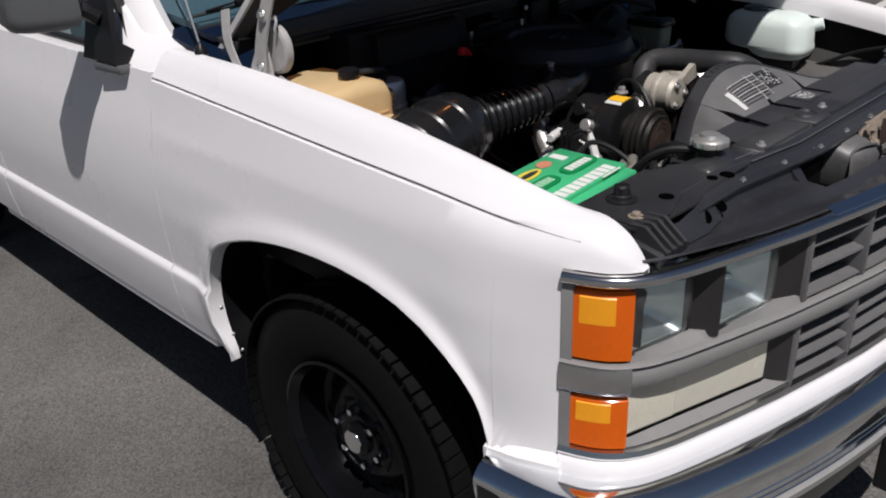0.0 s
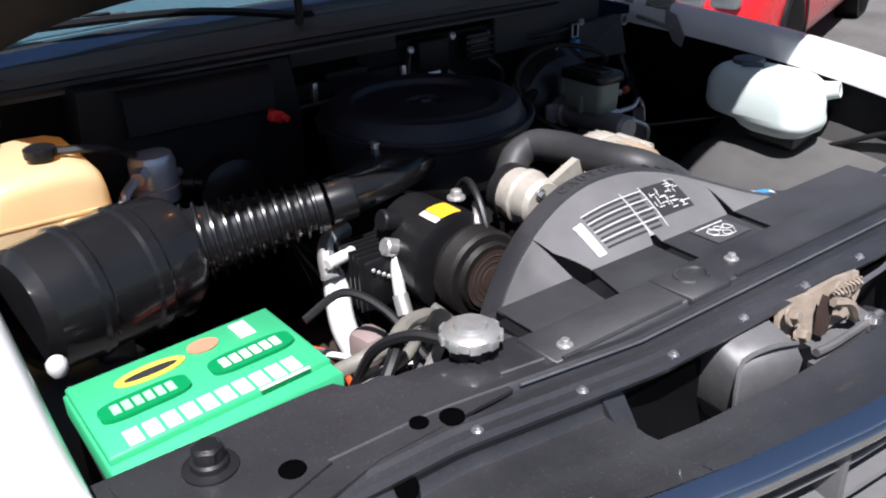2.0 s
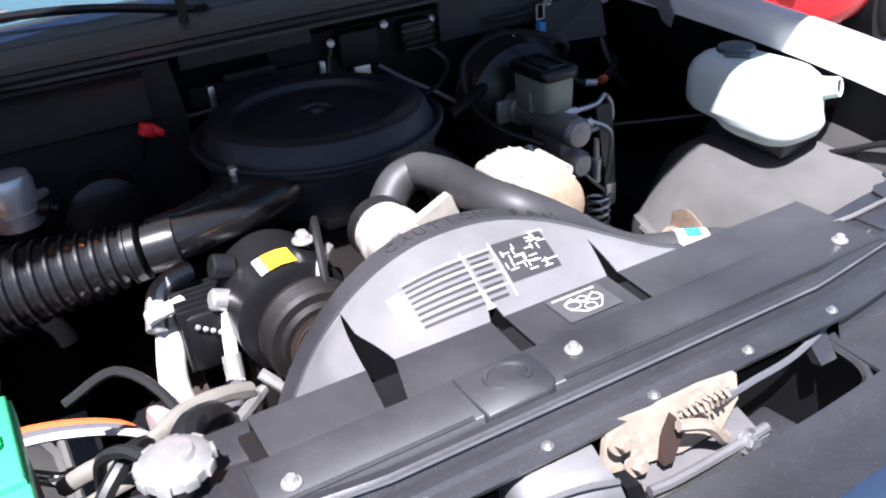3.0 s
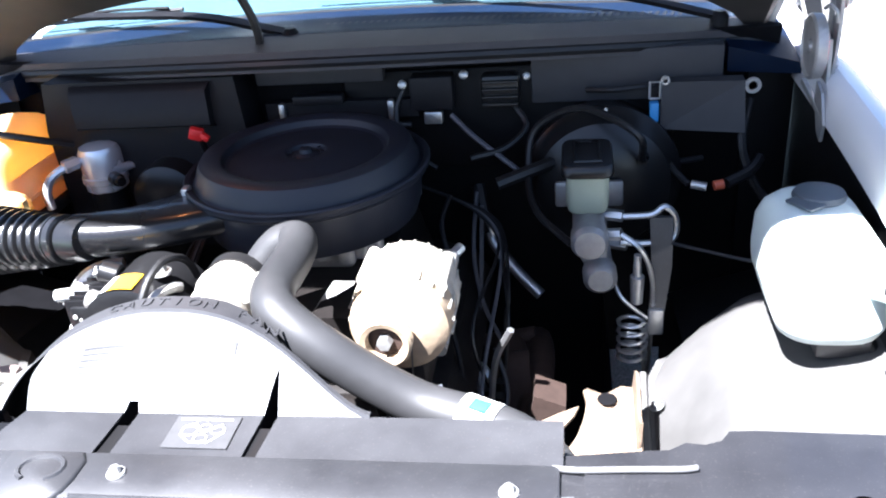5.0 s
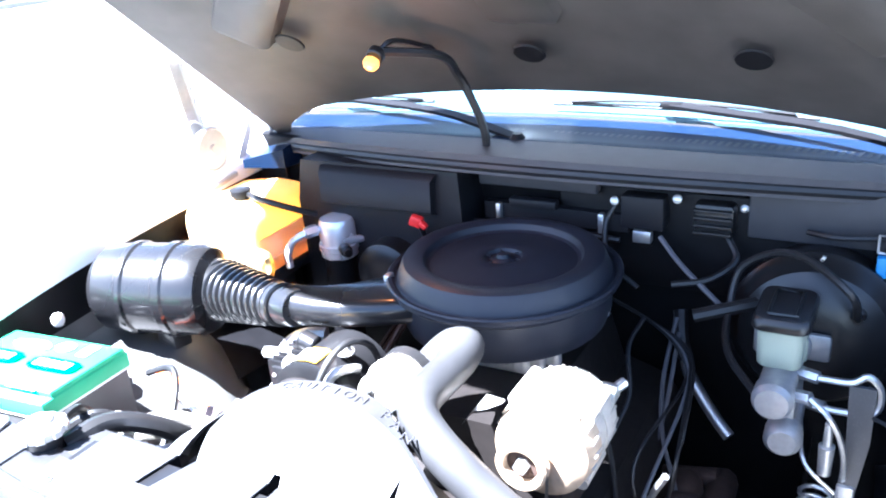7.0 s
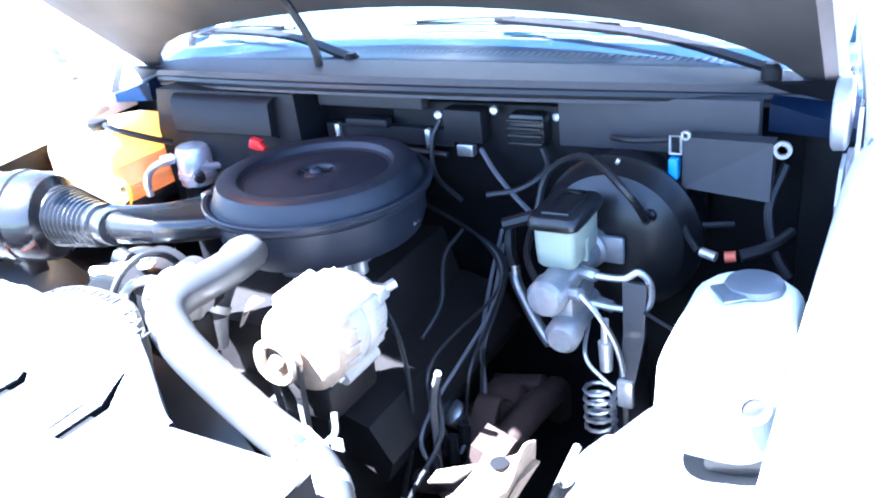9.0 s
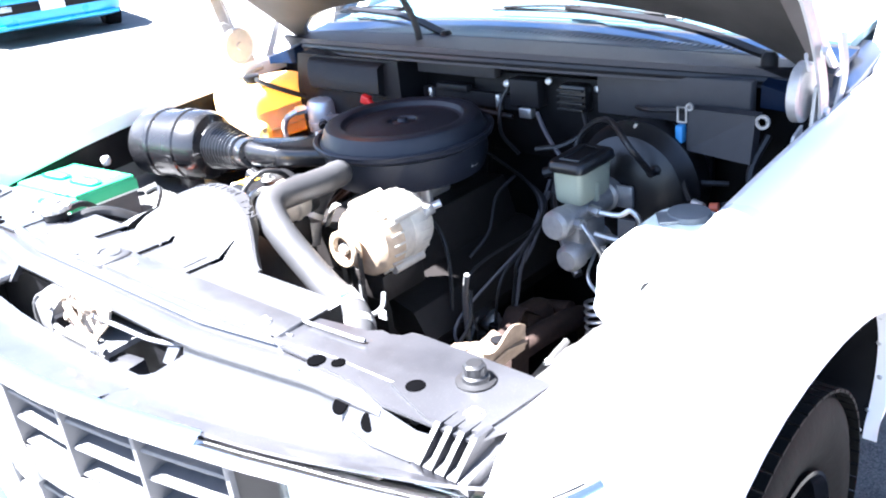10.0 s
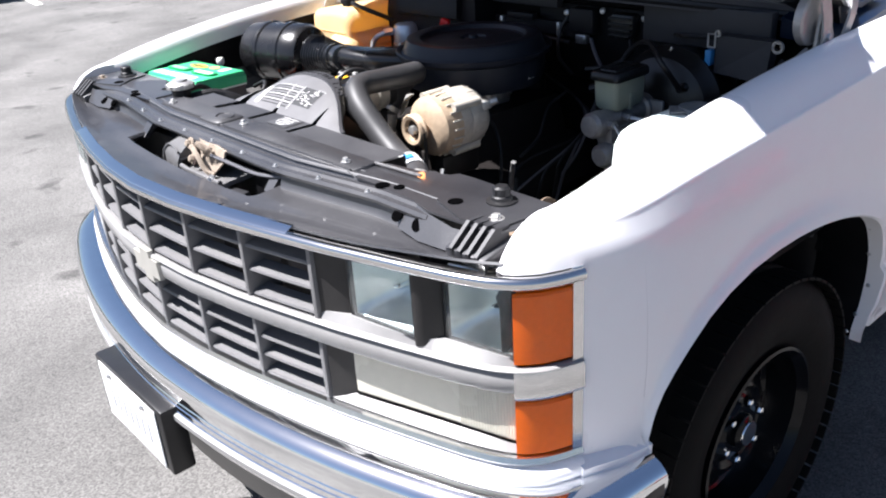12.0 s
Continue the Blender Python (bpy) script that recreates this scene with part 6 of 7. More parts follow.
for i in range(7):
    a = 2 * math.pi * i / 7
    u, t = Vector((math.cos(a), 0, math.sin(a))), Vector((-math.sin(a), 0, math.cos(a)))
    c = Vector((-.045, .315, .74))
    part("fan_blade", loft([[c + u * .05 + t * .03 + Vector((0, .02, 0)), c + u * .05 - t * .03 - Vector((0, .02, 0)), c + u * .05 - t * .03 - Vector((0, .016, 0)), c + u * .05 + t * .03 + Vector((0, .024, 0))],
                            [c + u * .225 + t * .04 + Vector((0, .02, 0)), c + u * .225 - t * .04 - Vector((0, .02, 0)), c + u * .225 - t * .04 - Vector((0, .016, 0)), c + u * .225 + t * .04 + Vector((0, .024, 0))]]), BLACKP, engine, "black fan blade")

# ---- air cleaner and intake ----
AC = Vector((-.018, .80, 0))
air = thing("air_cleaner", (AC.x, AC.y, .95), "round satin black steel air cleaner housing", "air cleaner")
part("housing", lathe((AC.x, AC.y, .955), (0, 0, 1), [(0, .150), (.004, .178), (.03, .188), (.072, .190), (.080, .203), (.086, .206), (.090, .204)], 56), AIRBOX, air, "deep round housing pan", 30)
lid = part("lid", lathe((AC.x, AC.y, 1.042), (0, 0, 1), [(0, .206), (.007, .208), (.010, .205), (.008, .198), (.003, .193), (.006, .189), (.028, .181), (.036, .176), (.039, .168), (.039, .148), (.036, .141), (.026, .136), (.023, .130), (.025, .10), (.030, .06), (.032, .040), (.030, .034), (.024, .031), (.023, .002)], 72), AIRBOX, air, "stepped round lid with a recessed dished centre", 25)
part("wing_nut_boss", lathe((AC.x, AC.y, 1.0645), (0, 0, 1), [(0, .026), (.004, .022), (.006, .012), (.012, .010), (.014, .004)], 18), AIRBOX, lid, "small boss in the lid's middle")
for i in range(6):
    a = math.pi * i / 3
    part("boss_rib", box((AC.x + .030 * math.cos(a), AC.y + .030 * math.sin(a), 1.069), (.012, .003, .003), .001, (0, 0, math.degrees(a))), AIRBOX, lid)
part("tag", box((.166, .822, .999), (.004, .026, .034), .001, (0, 0, 8)), LABEL, air, "small white paper tag")
part("clip", box((-.195, .70, 1.040), (.012, .02, .03), .003), STEEL, air, "steel clip")
part("base_fitting", cyl((AC.x, AC.y, .92), (AC.x, AC.y, .957), .10, 28), ALU, air)
# snorkel from the housing to the corrugated duct
secs = []
for px, py, nx, ny, w, h in ((-.345, .599, .06, 1, .068, .066), (-.315, .602, .04, 1, .074, .062), (-.28, .612, -.10, .99, .084, .056), (-.24, .630, -.25, .97, .100, .052), (-.20, .655, -.40, .92, .120, .050), (-.165, .684, -.52, .85, .138, .048), (-.13, .712, -.6, .8, .145, .046)):
    secs.append([(px + nx * u, py + ny * u, 1.019 + v) for u, v in rrect(0, 0, w, h, min(w, h) * .42, 5)])
part("snorkel", loft(secs), DUCTP, air, "flattened black plastic snorkel widening to the housing", 60)

duct = thing("intake_duct", (-.58, .62, .80), "black plastic intake resonator with a corrugated hose", "intake duct")
a, b = Vector((-.775, .600, .985)), Vector((-.585, .650, .985))
ax = (b - a).normalized()
part("resonator", lathe(a, ax, [(-.03, .05), (-.028, .074), (-.012, .086), (.04, .090), (.045, .094), (.055, .094), (.060, .090), (.12, .091), (.125, .095), (.14, .095), (.145, .091), (.19, .090), (.205, .082), (.215, .062), (.235, .056)], 40), DUCTP, duct, "fat ribbed resonator drum", 30)
p0, p1 = a + ax * .225, Vector((-.362, .598, 1.014))
nr = 11
d = (p1 - p0)
L = d.length
pr = []
for i in range(nr):
    h = L * (i + .5) / nr
    w = L / nr
    r = .062 - .021 * i / (nr - 1)
    pr += [(h - w * .50, r - .008), (h - w * .20, r - .007), (h - w * .10, r), (h + w * .10, r), (h + w * .20, r - .007)]
part("corrugated_hose", lathe(p0, d, pr, 32), DUCTP, duct, "corrugated black plastic hose", 25)
part("clamp_ring", lathe(p1 - d.normalized() * .008, d, [(0, .034), (.002, .040), (.014, .040), (.016, .034)], 28), DUCTP, duct, "worn clamp ring")
part("sleeve", lathe(p1 + d.normalized() * .014, d, [(0, .0345), (.03, .034), (.04, .032)], 28), DUCTP, duct)
part("resonator_foot", box((-.69, .63, .85), (.05, .05, .12), .008), SUPPORT, duct, "black mounting foot")

# ---- coolant tank, accumulator ----
tank = thing("coolant_tank", (-.665, .92, .88), "aged amber-yellow coolant tank half in the sun", "coolant tank")
def soft_ring(x, top, g, y0=.818, y1=1.045):
    h = top - .925
    return [(x, (y0 + y1) / 2 + q[0], .925 + h / 2 + q[1]) for q in rrect(0, 0, (y1 - y0) * g, h * g, .028, 4)]


part("tank_body", loft([soft_ring(-.812, 1.060, .80), soft_ring(-.807, 1.066, .93), soft_ring(-.795, 1.074, 1.0), soft_ring(-.745, 1.083, 1.0), soft_ring(-.69, 1.088, 1.0), soft_ring(-.645, 1.086, 1.0), soft_ring(-.622, 1.078, 1.0), soft_ring(-.610, 1.066, .95), soft_ring(-.604, 1.056, .82)]), TANK, tank, "moulded yellow plastic tank", 60)
part("tank_toe", loft([soft_ring(-.690, 1.004, .9, .795, .85), soft_ring(-.680, 1.008, 1.0, .790, .85), soft_ring(-.620, 1.004, 1.0, .790, .85), soft_ring(-.592, .994, 1.0, .792, .85), soft_ring(-.582, .986, .86, .798, .845)]), TANK, tank, "small lower front lobe of the tank", 60)
part("tank_seam", loft([[(-.708 + q[0], .932 + q[1], z) for q in rrect(0, 0, .212, .232, .03, 4)] for z in (1.012, 1.016)]), TANK, tank, "moulding seam round the tank", 50)
part("tank_rib", tube([(-.6025, .85, .962), (-.6025, .94, .962), (-.6025, 1.02, .962)], .004, 6, 2), TANK, tank, "level rib on the tank's side")
part("tank_cap", lathe((-.682, .880, 1.086), (0, 0, 1), [(0, .018), (.008, .018), (.009, .024), (.022, .024), (.025, .018)], 20), BLACKP, tank, "black tank cap")
part("tank_hose", tube([(-.660, .880, 1.098), (-.61, .865, 1.095), (-.565, .89, 1.075), (-.53, .94, 1.045)], .007, 7), RUBBER, tank, "thin black hose")
part("tank_bracket", box((-.70, 1.055, .97), (.16, .016, .16), .006), SUPPORT, tank)
part("mount_foot", box((-.70, .92, .912), (.18, .16, .03), .005), SUPPORT, tank)
part("foot_post", box((-.68, .92, .86), (.10, .08, .09), .005), SUPPORT, tank)

acc = thing("accumulator", (-.495, .962, .72), "silver aluminium refrigerant accumulator with fittings", "accumulator")
part("can", lathe((-.495, .962, .945), (0, 0, 1), [(0, .036), (.004, .041), (.078, .041), (.089, .036), (.094, .024)], 30), SILVER, acc, "silver accumulator can")
part("lower_can", cyl((-.495, .962, .72), (-.495, .962, .946), .036, 24), BAY, acc, "dark lower half of the can")
part("band", lathe((-.495, .962, .962), (0, 0, 1), [(0, .0415), (.002, .044), (.014, .044), (.016, .0415)], 30), SILVER, acc)
part("refrigerant_pipe", tube([(-.48, .95, 1.03), (-.465, .945, .995), (-.44, .99, .985), (-.436, 1.0, 1.012), (-.436, 1.0, 1.022)], .0085, 8), SILVER, acc, "bent aluminium pipe")
part("fitting", cyl((-.436, 1.0, 1.004), (-.436, 1.0, 1.032), .014, 6), SILVER, acc, "hexagon fitting")
part("refrigerant_pipe", tube([(-.515, .94, 1.015), (-.540, .915, 1.010), (-.566, .895, .995), (-.578, .885, .968), (-.578, .885, .935)], .0085, 8), SILVER, acc, "bent aluminium pipe")
part("pipe_nut", cyl((-.54, .905, 1.012), (-.525, .928, 1.014), .013, 6), SILVER, acc)
part("pressure_switch", lathe((-.455, .925, .98), (.6, -.5, 0), [(0, .013), (.02, .013), (.022, .009), (.035, .009)], 14), BLACKP, acc, "small black pressure switch")

# ---- heater box and firewall furniture ----
hv = thing("heater_box", (-.37, 1.0, .80), "grey-black moulded heater box on the firewall", "heater box")
part("blower_case", loft([[(-.60, .985, .80), (-.19, .985, .80), (-.19, 1.09, .80), (-.60, 1.09, .80)], [(-.60, .975, 1.06), (-.19, .975, 1.06), (-.19, 1.09, 1.06), (-.60, 1.09, 1.06)], [(-.59, .985, 1.152), (-.20, .985, 1.152), (-.20, 1.09, 1.152), (-.59, 1.09, 1.152)]]), HVAC, hv, "square moulded case", 40)
part("raised_cover", loft([[(-.53, .972, 1.062), (-.245, .972, 1.062), (-.245, .99, 1.062), (-.53, .99, 1.062)], [(-.525, .955, 1.070), (-.25, .955, 1.070), (-.25, .99, 1.070), (-.525, .99, 1.070)], [(-.525, .960, 1.135), (-.25, .960, 1.135), (-.25, .99, 1.135), (-.525, .99, 1.135)], [(-.53, .975, 1.146), (-.245, .975, 1.146), (-.245, .995, 1.146), (-.53, .995, 1.146)]]), HVAC, hv, "raised cover panel", 50)
part("blower_motor", lathe((-.36, .98, .93), (0, -1, 0), [(0, .07), (.05, .068), (.06, .05), (.062, .02)], 28), BLACKP, hv, "black blower motor")
conn = thing("red_connector", (-.267, .93, 1.02), "red plastic electrical connector on a black wire", "connector")
part("plug", box((-.267, .925, 1.064), (.026, .02, .022), .004, (0, 20, 15)), RED, conn, "red plug")
part("plug_tab", box((-.250, .922, 1.058), (.018, .012, .012), .003, (0, 40, 0)), RED, conn)
part("lead", tube([(-.267, .935, 1.055), (-.275, .96, 1.03), (-.28, .975, 1.0)], .006, 6), RUBBER, conn, "black lead")
relay = thing("relay_cluster", (.23, 1.06, 1.04), "two dark relays on a firewall bracket with bright screws", "relays")
part("bracket_plate", box((.23, 1.066, 1.075), (.27, .012, .10), .003), SUPPORT, relay, "black bracket plate")
part("relay", box((.165, 1.040, 1.092), (.082, .045, .066), .006), HVAC, relay, "square blue-black relay")
part("relay", box((.293, 1.045, 1.090), (.072, .045, .062), .01), BLACKP, relay, "black relay with ribs")
for i in range(4):
    part("relay_rib", box((.293, 1.018, 1.068 + i * .014), (.066, .012, .005), .001), BLACKP, relay)
part("relay_tab", box((.165, 1.028, 1.045), (.035, .02, .024), .003), STEEL, relay, "grey connector tab")
for p in ((.11, 1.03, 1.109), (.226, 1.035, 1.122), (.341, 1.055, 1.109)):
    part("bracket_screw", lathe(p, (0, -1, .3), [(0, .009), (.004, .008), (.006, .004)], 12), ALU, relay, "bright screw head")
part("relay_wire", tube([(.11, 1.035, 1.10), (.095, 1.02, 1.06), (.11, .995, 1.0), (.17, .98, .96)], .005, 6), RUBBER, relay, "black wire")
part("relay_wire", tube([(.20, 1.02, 1.05), (.24, .99, 1.02), (.29, .96, .99), (.33, .95, .96)], .005, 6), WIRE, relay, "grey wire")
part("relay_wire", tube([(.32, 1.03, 1.06), (.34, 1.0, 1.03), (.30, .97, 1.0), (.24, .95, .99)], .006, 6), RUBBER, relay)
duct_ = thing("wiring_conduit", (-.02, 1.05, 1.02), "blue-black flat wiring conduit along the firewall", "conduit")
part("conduit", bar([(-.165, 1.045, 1.062), (-.08, 1.038, 1.066), (.03, 1.040, 1.064), (.135, 1.045, 1.062)], .020, .034, (0, 1, 0)), HVAC, duct_, "flat moulded conduit")
part("conduit_cover", box((-.055, 1.030, 1.088), (.10, .024, .018), .004), HVAC, duct_, "raised conduit cover")
part("conduit_line", tube([(-.19, 1.03, 1.035), (-.08, 1.022, 1.040), (.03, 1.024, 1.038), (.12, 1.03, 1.030)], .006, 7), RUBBER, duct_, "black vacuum line below the conduit")
for x in (-.13, .085):
    part("conduit_clip", box((x, 1.028, 1.062), (.012, .016, .040), .003), STEEL, duct_, "small steel clip")
mod = thing("control_module", (.648, 1.0, 1.0), "flat dark grey control module with a blue connector", "control module")
part("module_case", loft([[(.580, .995, 1.018), (.722, .968, 1.016), (.722, 1.0, 1.016), (.580, 1.025, 1.018)], [(.580, 1.000, 1.103), (.720, .990, 1.104), (.720, 1.022, 1.104), (.580, 1.03, 1.103)]]), PLENUM, mod, "flat dark module case", 40)
part("mounting_ear", lathe((.733, .995, 1.094), (0, -1, 0), [(0, .014), (.006, .014), (.006, .008), (0, .008)], 16), HINGEDULL, mod, "bare steel mounting ear")
part("mounting_ear", lathe((.586, .998, 1.108), (0, -1, 0), [(0, .008), (.006, .008), (.006, .004), (0, .004)], 14), HINGEDULL, mod, "small bare mounting ear")
part("blue_connector", box((.568, .995, 1.052), (.016, .02, .036), .003), BLUEP, mod, "blue connector")
part("clip_frame", tube([(.560, .997, 1.075), (.578, .997, 1.075), (.578, .997, 1.105), (.560, .997, 1.105), (.560, .997, 1.075)], .0025, 6, 1), ALU, mod, "bright wire clip")
part("module_lead", tube([(.568, .99, 1.035), (.57, .97, 1.0), (.60, .985, .96), (.66, 1.02, .95)], .006, 6), RUBBER, mod)
part("bay_wire", tube([(.45, 1.03, 1.085), (.50, 1.0, 1.092), (.57, 1.01, 1.095)], .005, 6), RUBBER, mod)

# ---- brake booster and master cylinder ----
brake = thing("brake_booster", (.475, 1.02, .80), "black round brake booster with master cylinder and reservoir", "brake booster")
part("booster_shell", lathe((.478, 1.07, .93), (0, -1, 0), [(0, .125), (.03, .133), (.075, .136), (.083, .142), (.092, .142), (.10, .134), (.125, .120), (.145, .085), (.155, .05), (.157, .02)], 56), BLACKP, brake, "black pressed steel booster drum", 25)
part("booster_mark", box((.482, .968, 1.066), (.006, .006, .010), .001, (0, 30, 0)), ALU, brake)
part("check_valve", lathe((.545, .95, .99), (0, -1, 0), [(0, .014), (.02, .012), (.024, .008), (.04, .008)], 14), BLACKP, brake, "black check valve")
mc = part("master_cylinder", lathe((.450, .92, .935), (0, -1, 0), [(0, .034), (.03, .034), (.034, .027), (.17, .027), (.175, .030), (.205, .030), (.215, .024), (.217, .002)], 28), ALUSHADE, brake, "cast aluminium master cylinder", 30)
part("mount_ear", box((.452, .905, .935), (.12, .012, .05), .006), ALUSHADE, mc)
part("valve_body", lathe((.462, .86, .862), (0.04, -1, 0), [(0, .024), (.10, .024), (.104, .028), (.13, .028), (.14, .020)], 24), ALUSHADE, mc, "lower combination valve")
part("valve_bridge", box((.458, .80, .90), (.045, .10, .05), .01), ALUSHADE, mc)
for i, (p, q) in enumerate((((.475, .80, .945), (.505, .79, .945)), ((.475, .745, .935), (.50, .735, .94)), ((.485, .84, .87), (.515, .83, .87)))):
    part("brake_fitting", cyl(p, q, .010, 6), STEEL, mc)
rs = part("reservoir", loft([[(q[0], q[1], z) for q in rrect(.448, .818, .066 * g, .112 * g, .012, 3)] for z, g in ((.960, .86), (.967, .97), (.99, 1.0), (1.022, 1.02), (1.028, 1.04))]), RESV, brake, "milky brake fluid reservoir", 40)
part("reservoir_waist", box((.448, .818, .975), (.071, .012, .04), .003), RESV, rs)
part("reservoir_cap", loft([[(q[0], q[1], z) for q in rrect(.448, .818, .082 * g, .130 * g, .016, 3)] for z, g in ((1.028, .98), (1.032, 1.02), (1.043, 1.0), (1.048, .93))]), BLACKP, rs, "black rubber reservoir lid", 40)
part("cap_ridge", tube([(.428, .775, 1.049), (.468, .775, 1.049), (.468, .862, 1.049), (.428, .862, 1.049), (.428, .775, 1.049)], .003, 6, 1), BLACKP, rs)
part("brake_line", tube([(.505, .79, .945), (.55, .785, .95), (.572, .788, .962), (.590, .79, .94), (.585, .785, .905), (.54, .78, .90), (.50, .775, .905)], .0055, 7), STEEL, brake, "looped steel brake line")
part("brake_line", tube([(.50, .735, .94), (.53, .72, .92), (.55, .74, .86), (.555, .76, .78), (.55, .78, .62)], .0045, 6), STEEL, brake, "steel brake line")
coil = [(.521 + .024 * math.cos(i * .55), .742 + .024 * math.sin(i * .55), .692 + .085 * i / 56) for i in range(57)]
part("coiled_line", tube(coil, .0035, 6, 1), STEEL, brake, "brake line coiled like a spring")
part("line_drop", tube([(.545, .742, .777), (.50, .745, .82), (.485, .80, .855)], .0035, 6), STEEL, brake)
part("line_drop", tube([(.54, .742, .70), (.54, .75, .60), (.50, .78, .52)], .0035, 6), STEEL, brake)
part("bracket_strap", loft([[(.548, .782, .945), (.585, .782, .945), (.585, .79, .945), (.548, .79, .945)], [(.552, .770, .86), (.585, .770, .86), (.585, .78, .86), (.552, .78, .86)], [(.548, .748, .77), (.572, .748, .77), (.572, .758, .77), (.548, .758, .77)]]), SUPPORT, brake, "black steel bracket strap", 50)
part("strap_end", box((.560, .752, .765), (.026, .012, .05), .004), ALU, brake, "bare end of the strap")
part("pressure_cylinder", lathe((.528, .757, .80), (0, 0, 1), [(0, .010), (.05, .012), (.052, .007), (.09, .006)], 14), ALU, brake, "small bright cylinder")
part("vacuum_hose", tube([(.545, .915, .99), (.53, .86, 1.06), (.44, .93, 1.085), (.36, .96, 1.04), (.345, .93, .97), (.36, .85, .93), (.42, .78, .90)], .0065, 7), RUBBER, brake, "long black vacuum hose")
part("booster_hose", tube([(.41, .955, .985), (.36, .93, .975), (.29, .91, .955)], .012, 8), RUBBER, brake, "grey rubber hose")
part("fender_cable", tube([(.581, .78, .90), (.63, .74, .906), (.69, .69, .915), (.74, .66, .92)], .0032, 6), RUBBER, brake, "thin black cable to the fender")
bx = thing("harness_plugs", (.66, .93, .88), "wiring plugs with a copper-red end near the booster", "wiring plugs")
part("plug", cyl((.630, .925, .94), (.655, .918, .937), .008, 10), ALU, bx, "pale plug")
part("plug", cyl((.668, .92, .938), (.684, .923, .940), .009, 10), mat("copper_red_plastic", (.55, .12, .06), .4), bx, "copper-red plug")
part("harness", tube([(.69, .925, .94), (.73, .95, .95), (.755, .99, .96)], .010, 8), RUBBER, bx, "black harness")
part("harness", tube([(.58, .99, .99), (.60, .95, .96), (.625, .925, .94)], .006, 7), RUBBER, bx)
part("harness_loop", tube([(.735, 1.02, 1.06), (.72, .98, 1.0), (.735, .96, .94), (.76, .95, .90)], .008, 7), RUBBER, bx)
tubeA = thing("heater_pipe", (.31, .95, .70), "short bare steel heater pipe beside the engine", "pipe")
part("pipe", tube([(.262, .993, .83), (.268, .985, .80), (.30, .96, .765), (.335, .935, .735), (.360, .92, .716)], .0115, 10), STEEL, tubeA, "bare steel pipe")
part("pipe_hose", tube([(.262, .993, .82), (.25, 1.0, .86), (.24, 1.03, .90)], .014, 8), RUBBER, tubeA, "black hose")
for i, pts in enumerate([[(.24, 1.0, .90), (.235, .93, .80), (.26, .84, .74), (.31, .74, .69), (.30, .66, .64)], [(.25, .98, .88), (.25, .90, .77), (.25, .80, .72), (.25, .70, .70), (.29, .60, .66)], [(.20, .92, .93), (.19, .86, .90), (.21, .80, .84), (.20, .74, .80)],
                         [(.12, .66, .93), (.19, .66, .90), (.23, .64, .82), (.25, .60, .70), (.24, .56, .60)], [(.30, .62, .80), (.32, .58, .74), (.30, .52, .68), (.27, .48, .60)]]):
    solo("engine_cable", tube(pts, .0042, 7), WIRE if i < 2 else RUBBER, "grey engine cable hanging beside the block" if i < 2 else "black engine cable hanging beside the block", "cable", "engine cables")

# ---- washer reservoir ----
wash = thing("washer_reservoir", (.745, .58, .86), "milky white washer fluid reservoir on the inner fender", "washer bottle")
def wl(z, x0, x1, y0, y1, r=.028):
    return [(q[0], q[1], z) for q in rrect((x0 + x1) / 2, (y0 + y1) / 2, x1 - x0, y1 - y0, r, 5)]


part("bottle", loft([wl(.908, .718, .790, .492, .570, .03), wl(.912, .700, .806, .470, .600, .04), wl(.922, .688, .816, .456, .618, .045), wl(.936, .683, .820, .450, .632, .045), wl(.943, .682, .821, .449, .690, .045), wl(.950, .682, .822, .449, .706, .05),
                       wl(.962, .682, .822, .450, .714, .055), wl(1.005, .684, .821, .453, .714, .055), wl(1.024, .690, .816, .460, .708, .055), wl(1.036, .702, .806, .474, .696, .05), wl(1.043, .722, .790, .496, .676, .03)]), MILKY, wash, "rounded translucent bottle", 70)
part("spout", lathe((.792, .466, 1.006), (.35, -1, .25), [(0, .021), (.012, .019), (.026, .018), (.030, .017), (.030, .013), (.016, .012)], 18), MILKY, wash, "open spout")
# dark disc over the opening stands for the spout's shaded inside
part("spout_shade_disc", lathe((.8005, .4418, 1.0121), (.35, -1, .25), [(0, .0135), (.001, .012), (.0012, .001)], 16), DARKRECESS, wash, "dark disc painting the shade inside the spout")
part("bottle_cap", lathe((.762, .640, 1.040), (0, 0, 1), [(0, .034), (.006, .036), (.012, .033), (.015, .024), (.016, .004)], 28), CAPGREY, wash, "dark blue-grey cap")
part("cap_strap", box((.738, .612, 1.047), (.03, .045, .005), .002, (0, 0, 35)), CAPGREY, wash)
part("bottle_foot", box((.775, .56, .895), (.07, .14, .04), .006), SUPPORT, wash, "black mounting foot")
part("pump_pipe", tube([(.815, .485, .868), (.820, .42, .895), (.818, .34, .935), (.815, .24, .965)], .006, 8), RUBBER, wash, "black washer hose")
part("pump", cyl((.805, .53, .905), (.815, .485, .868), .013, 12), BLACKP, wash, "black washer pump")

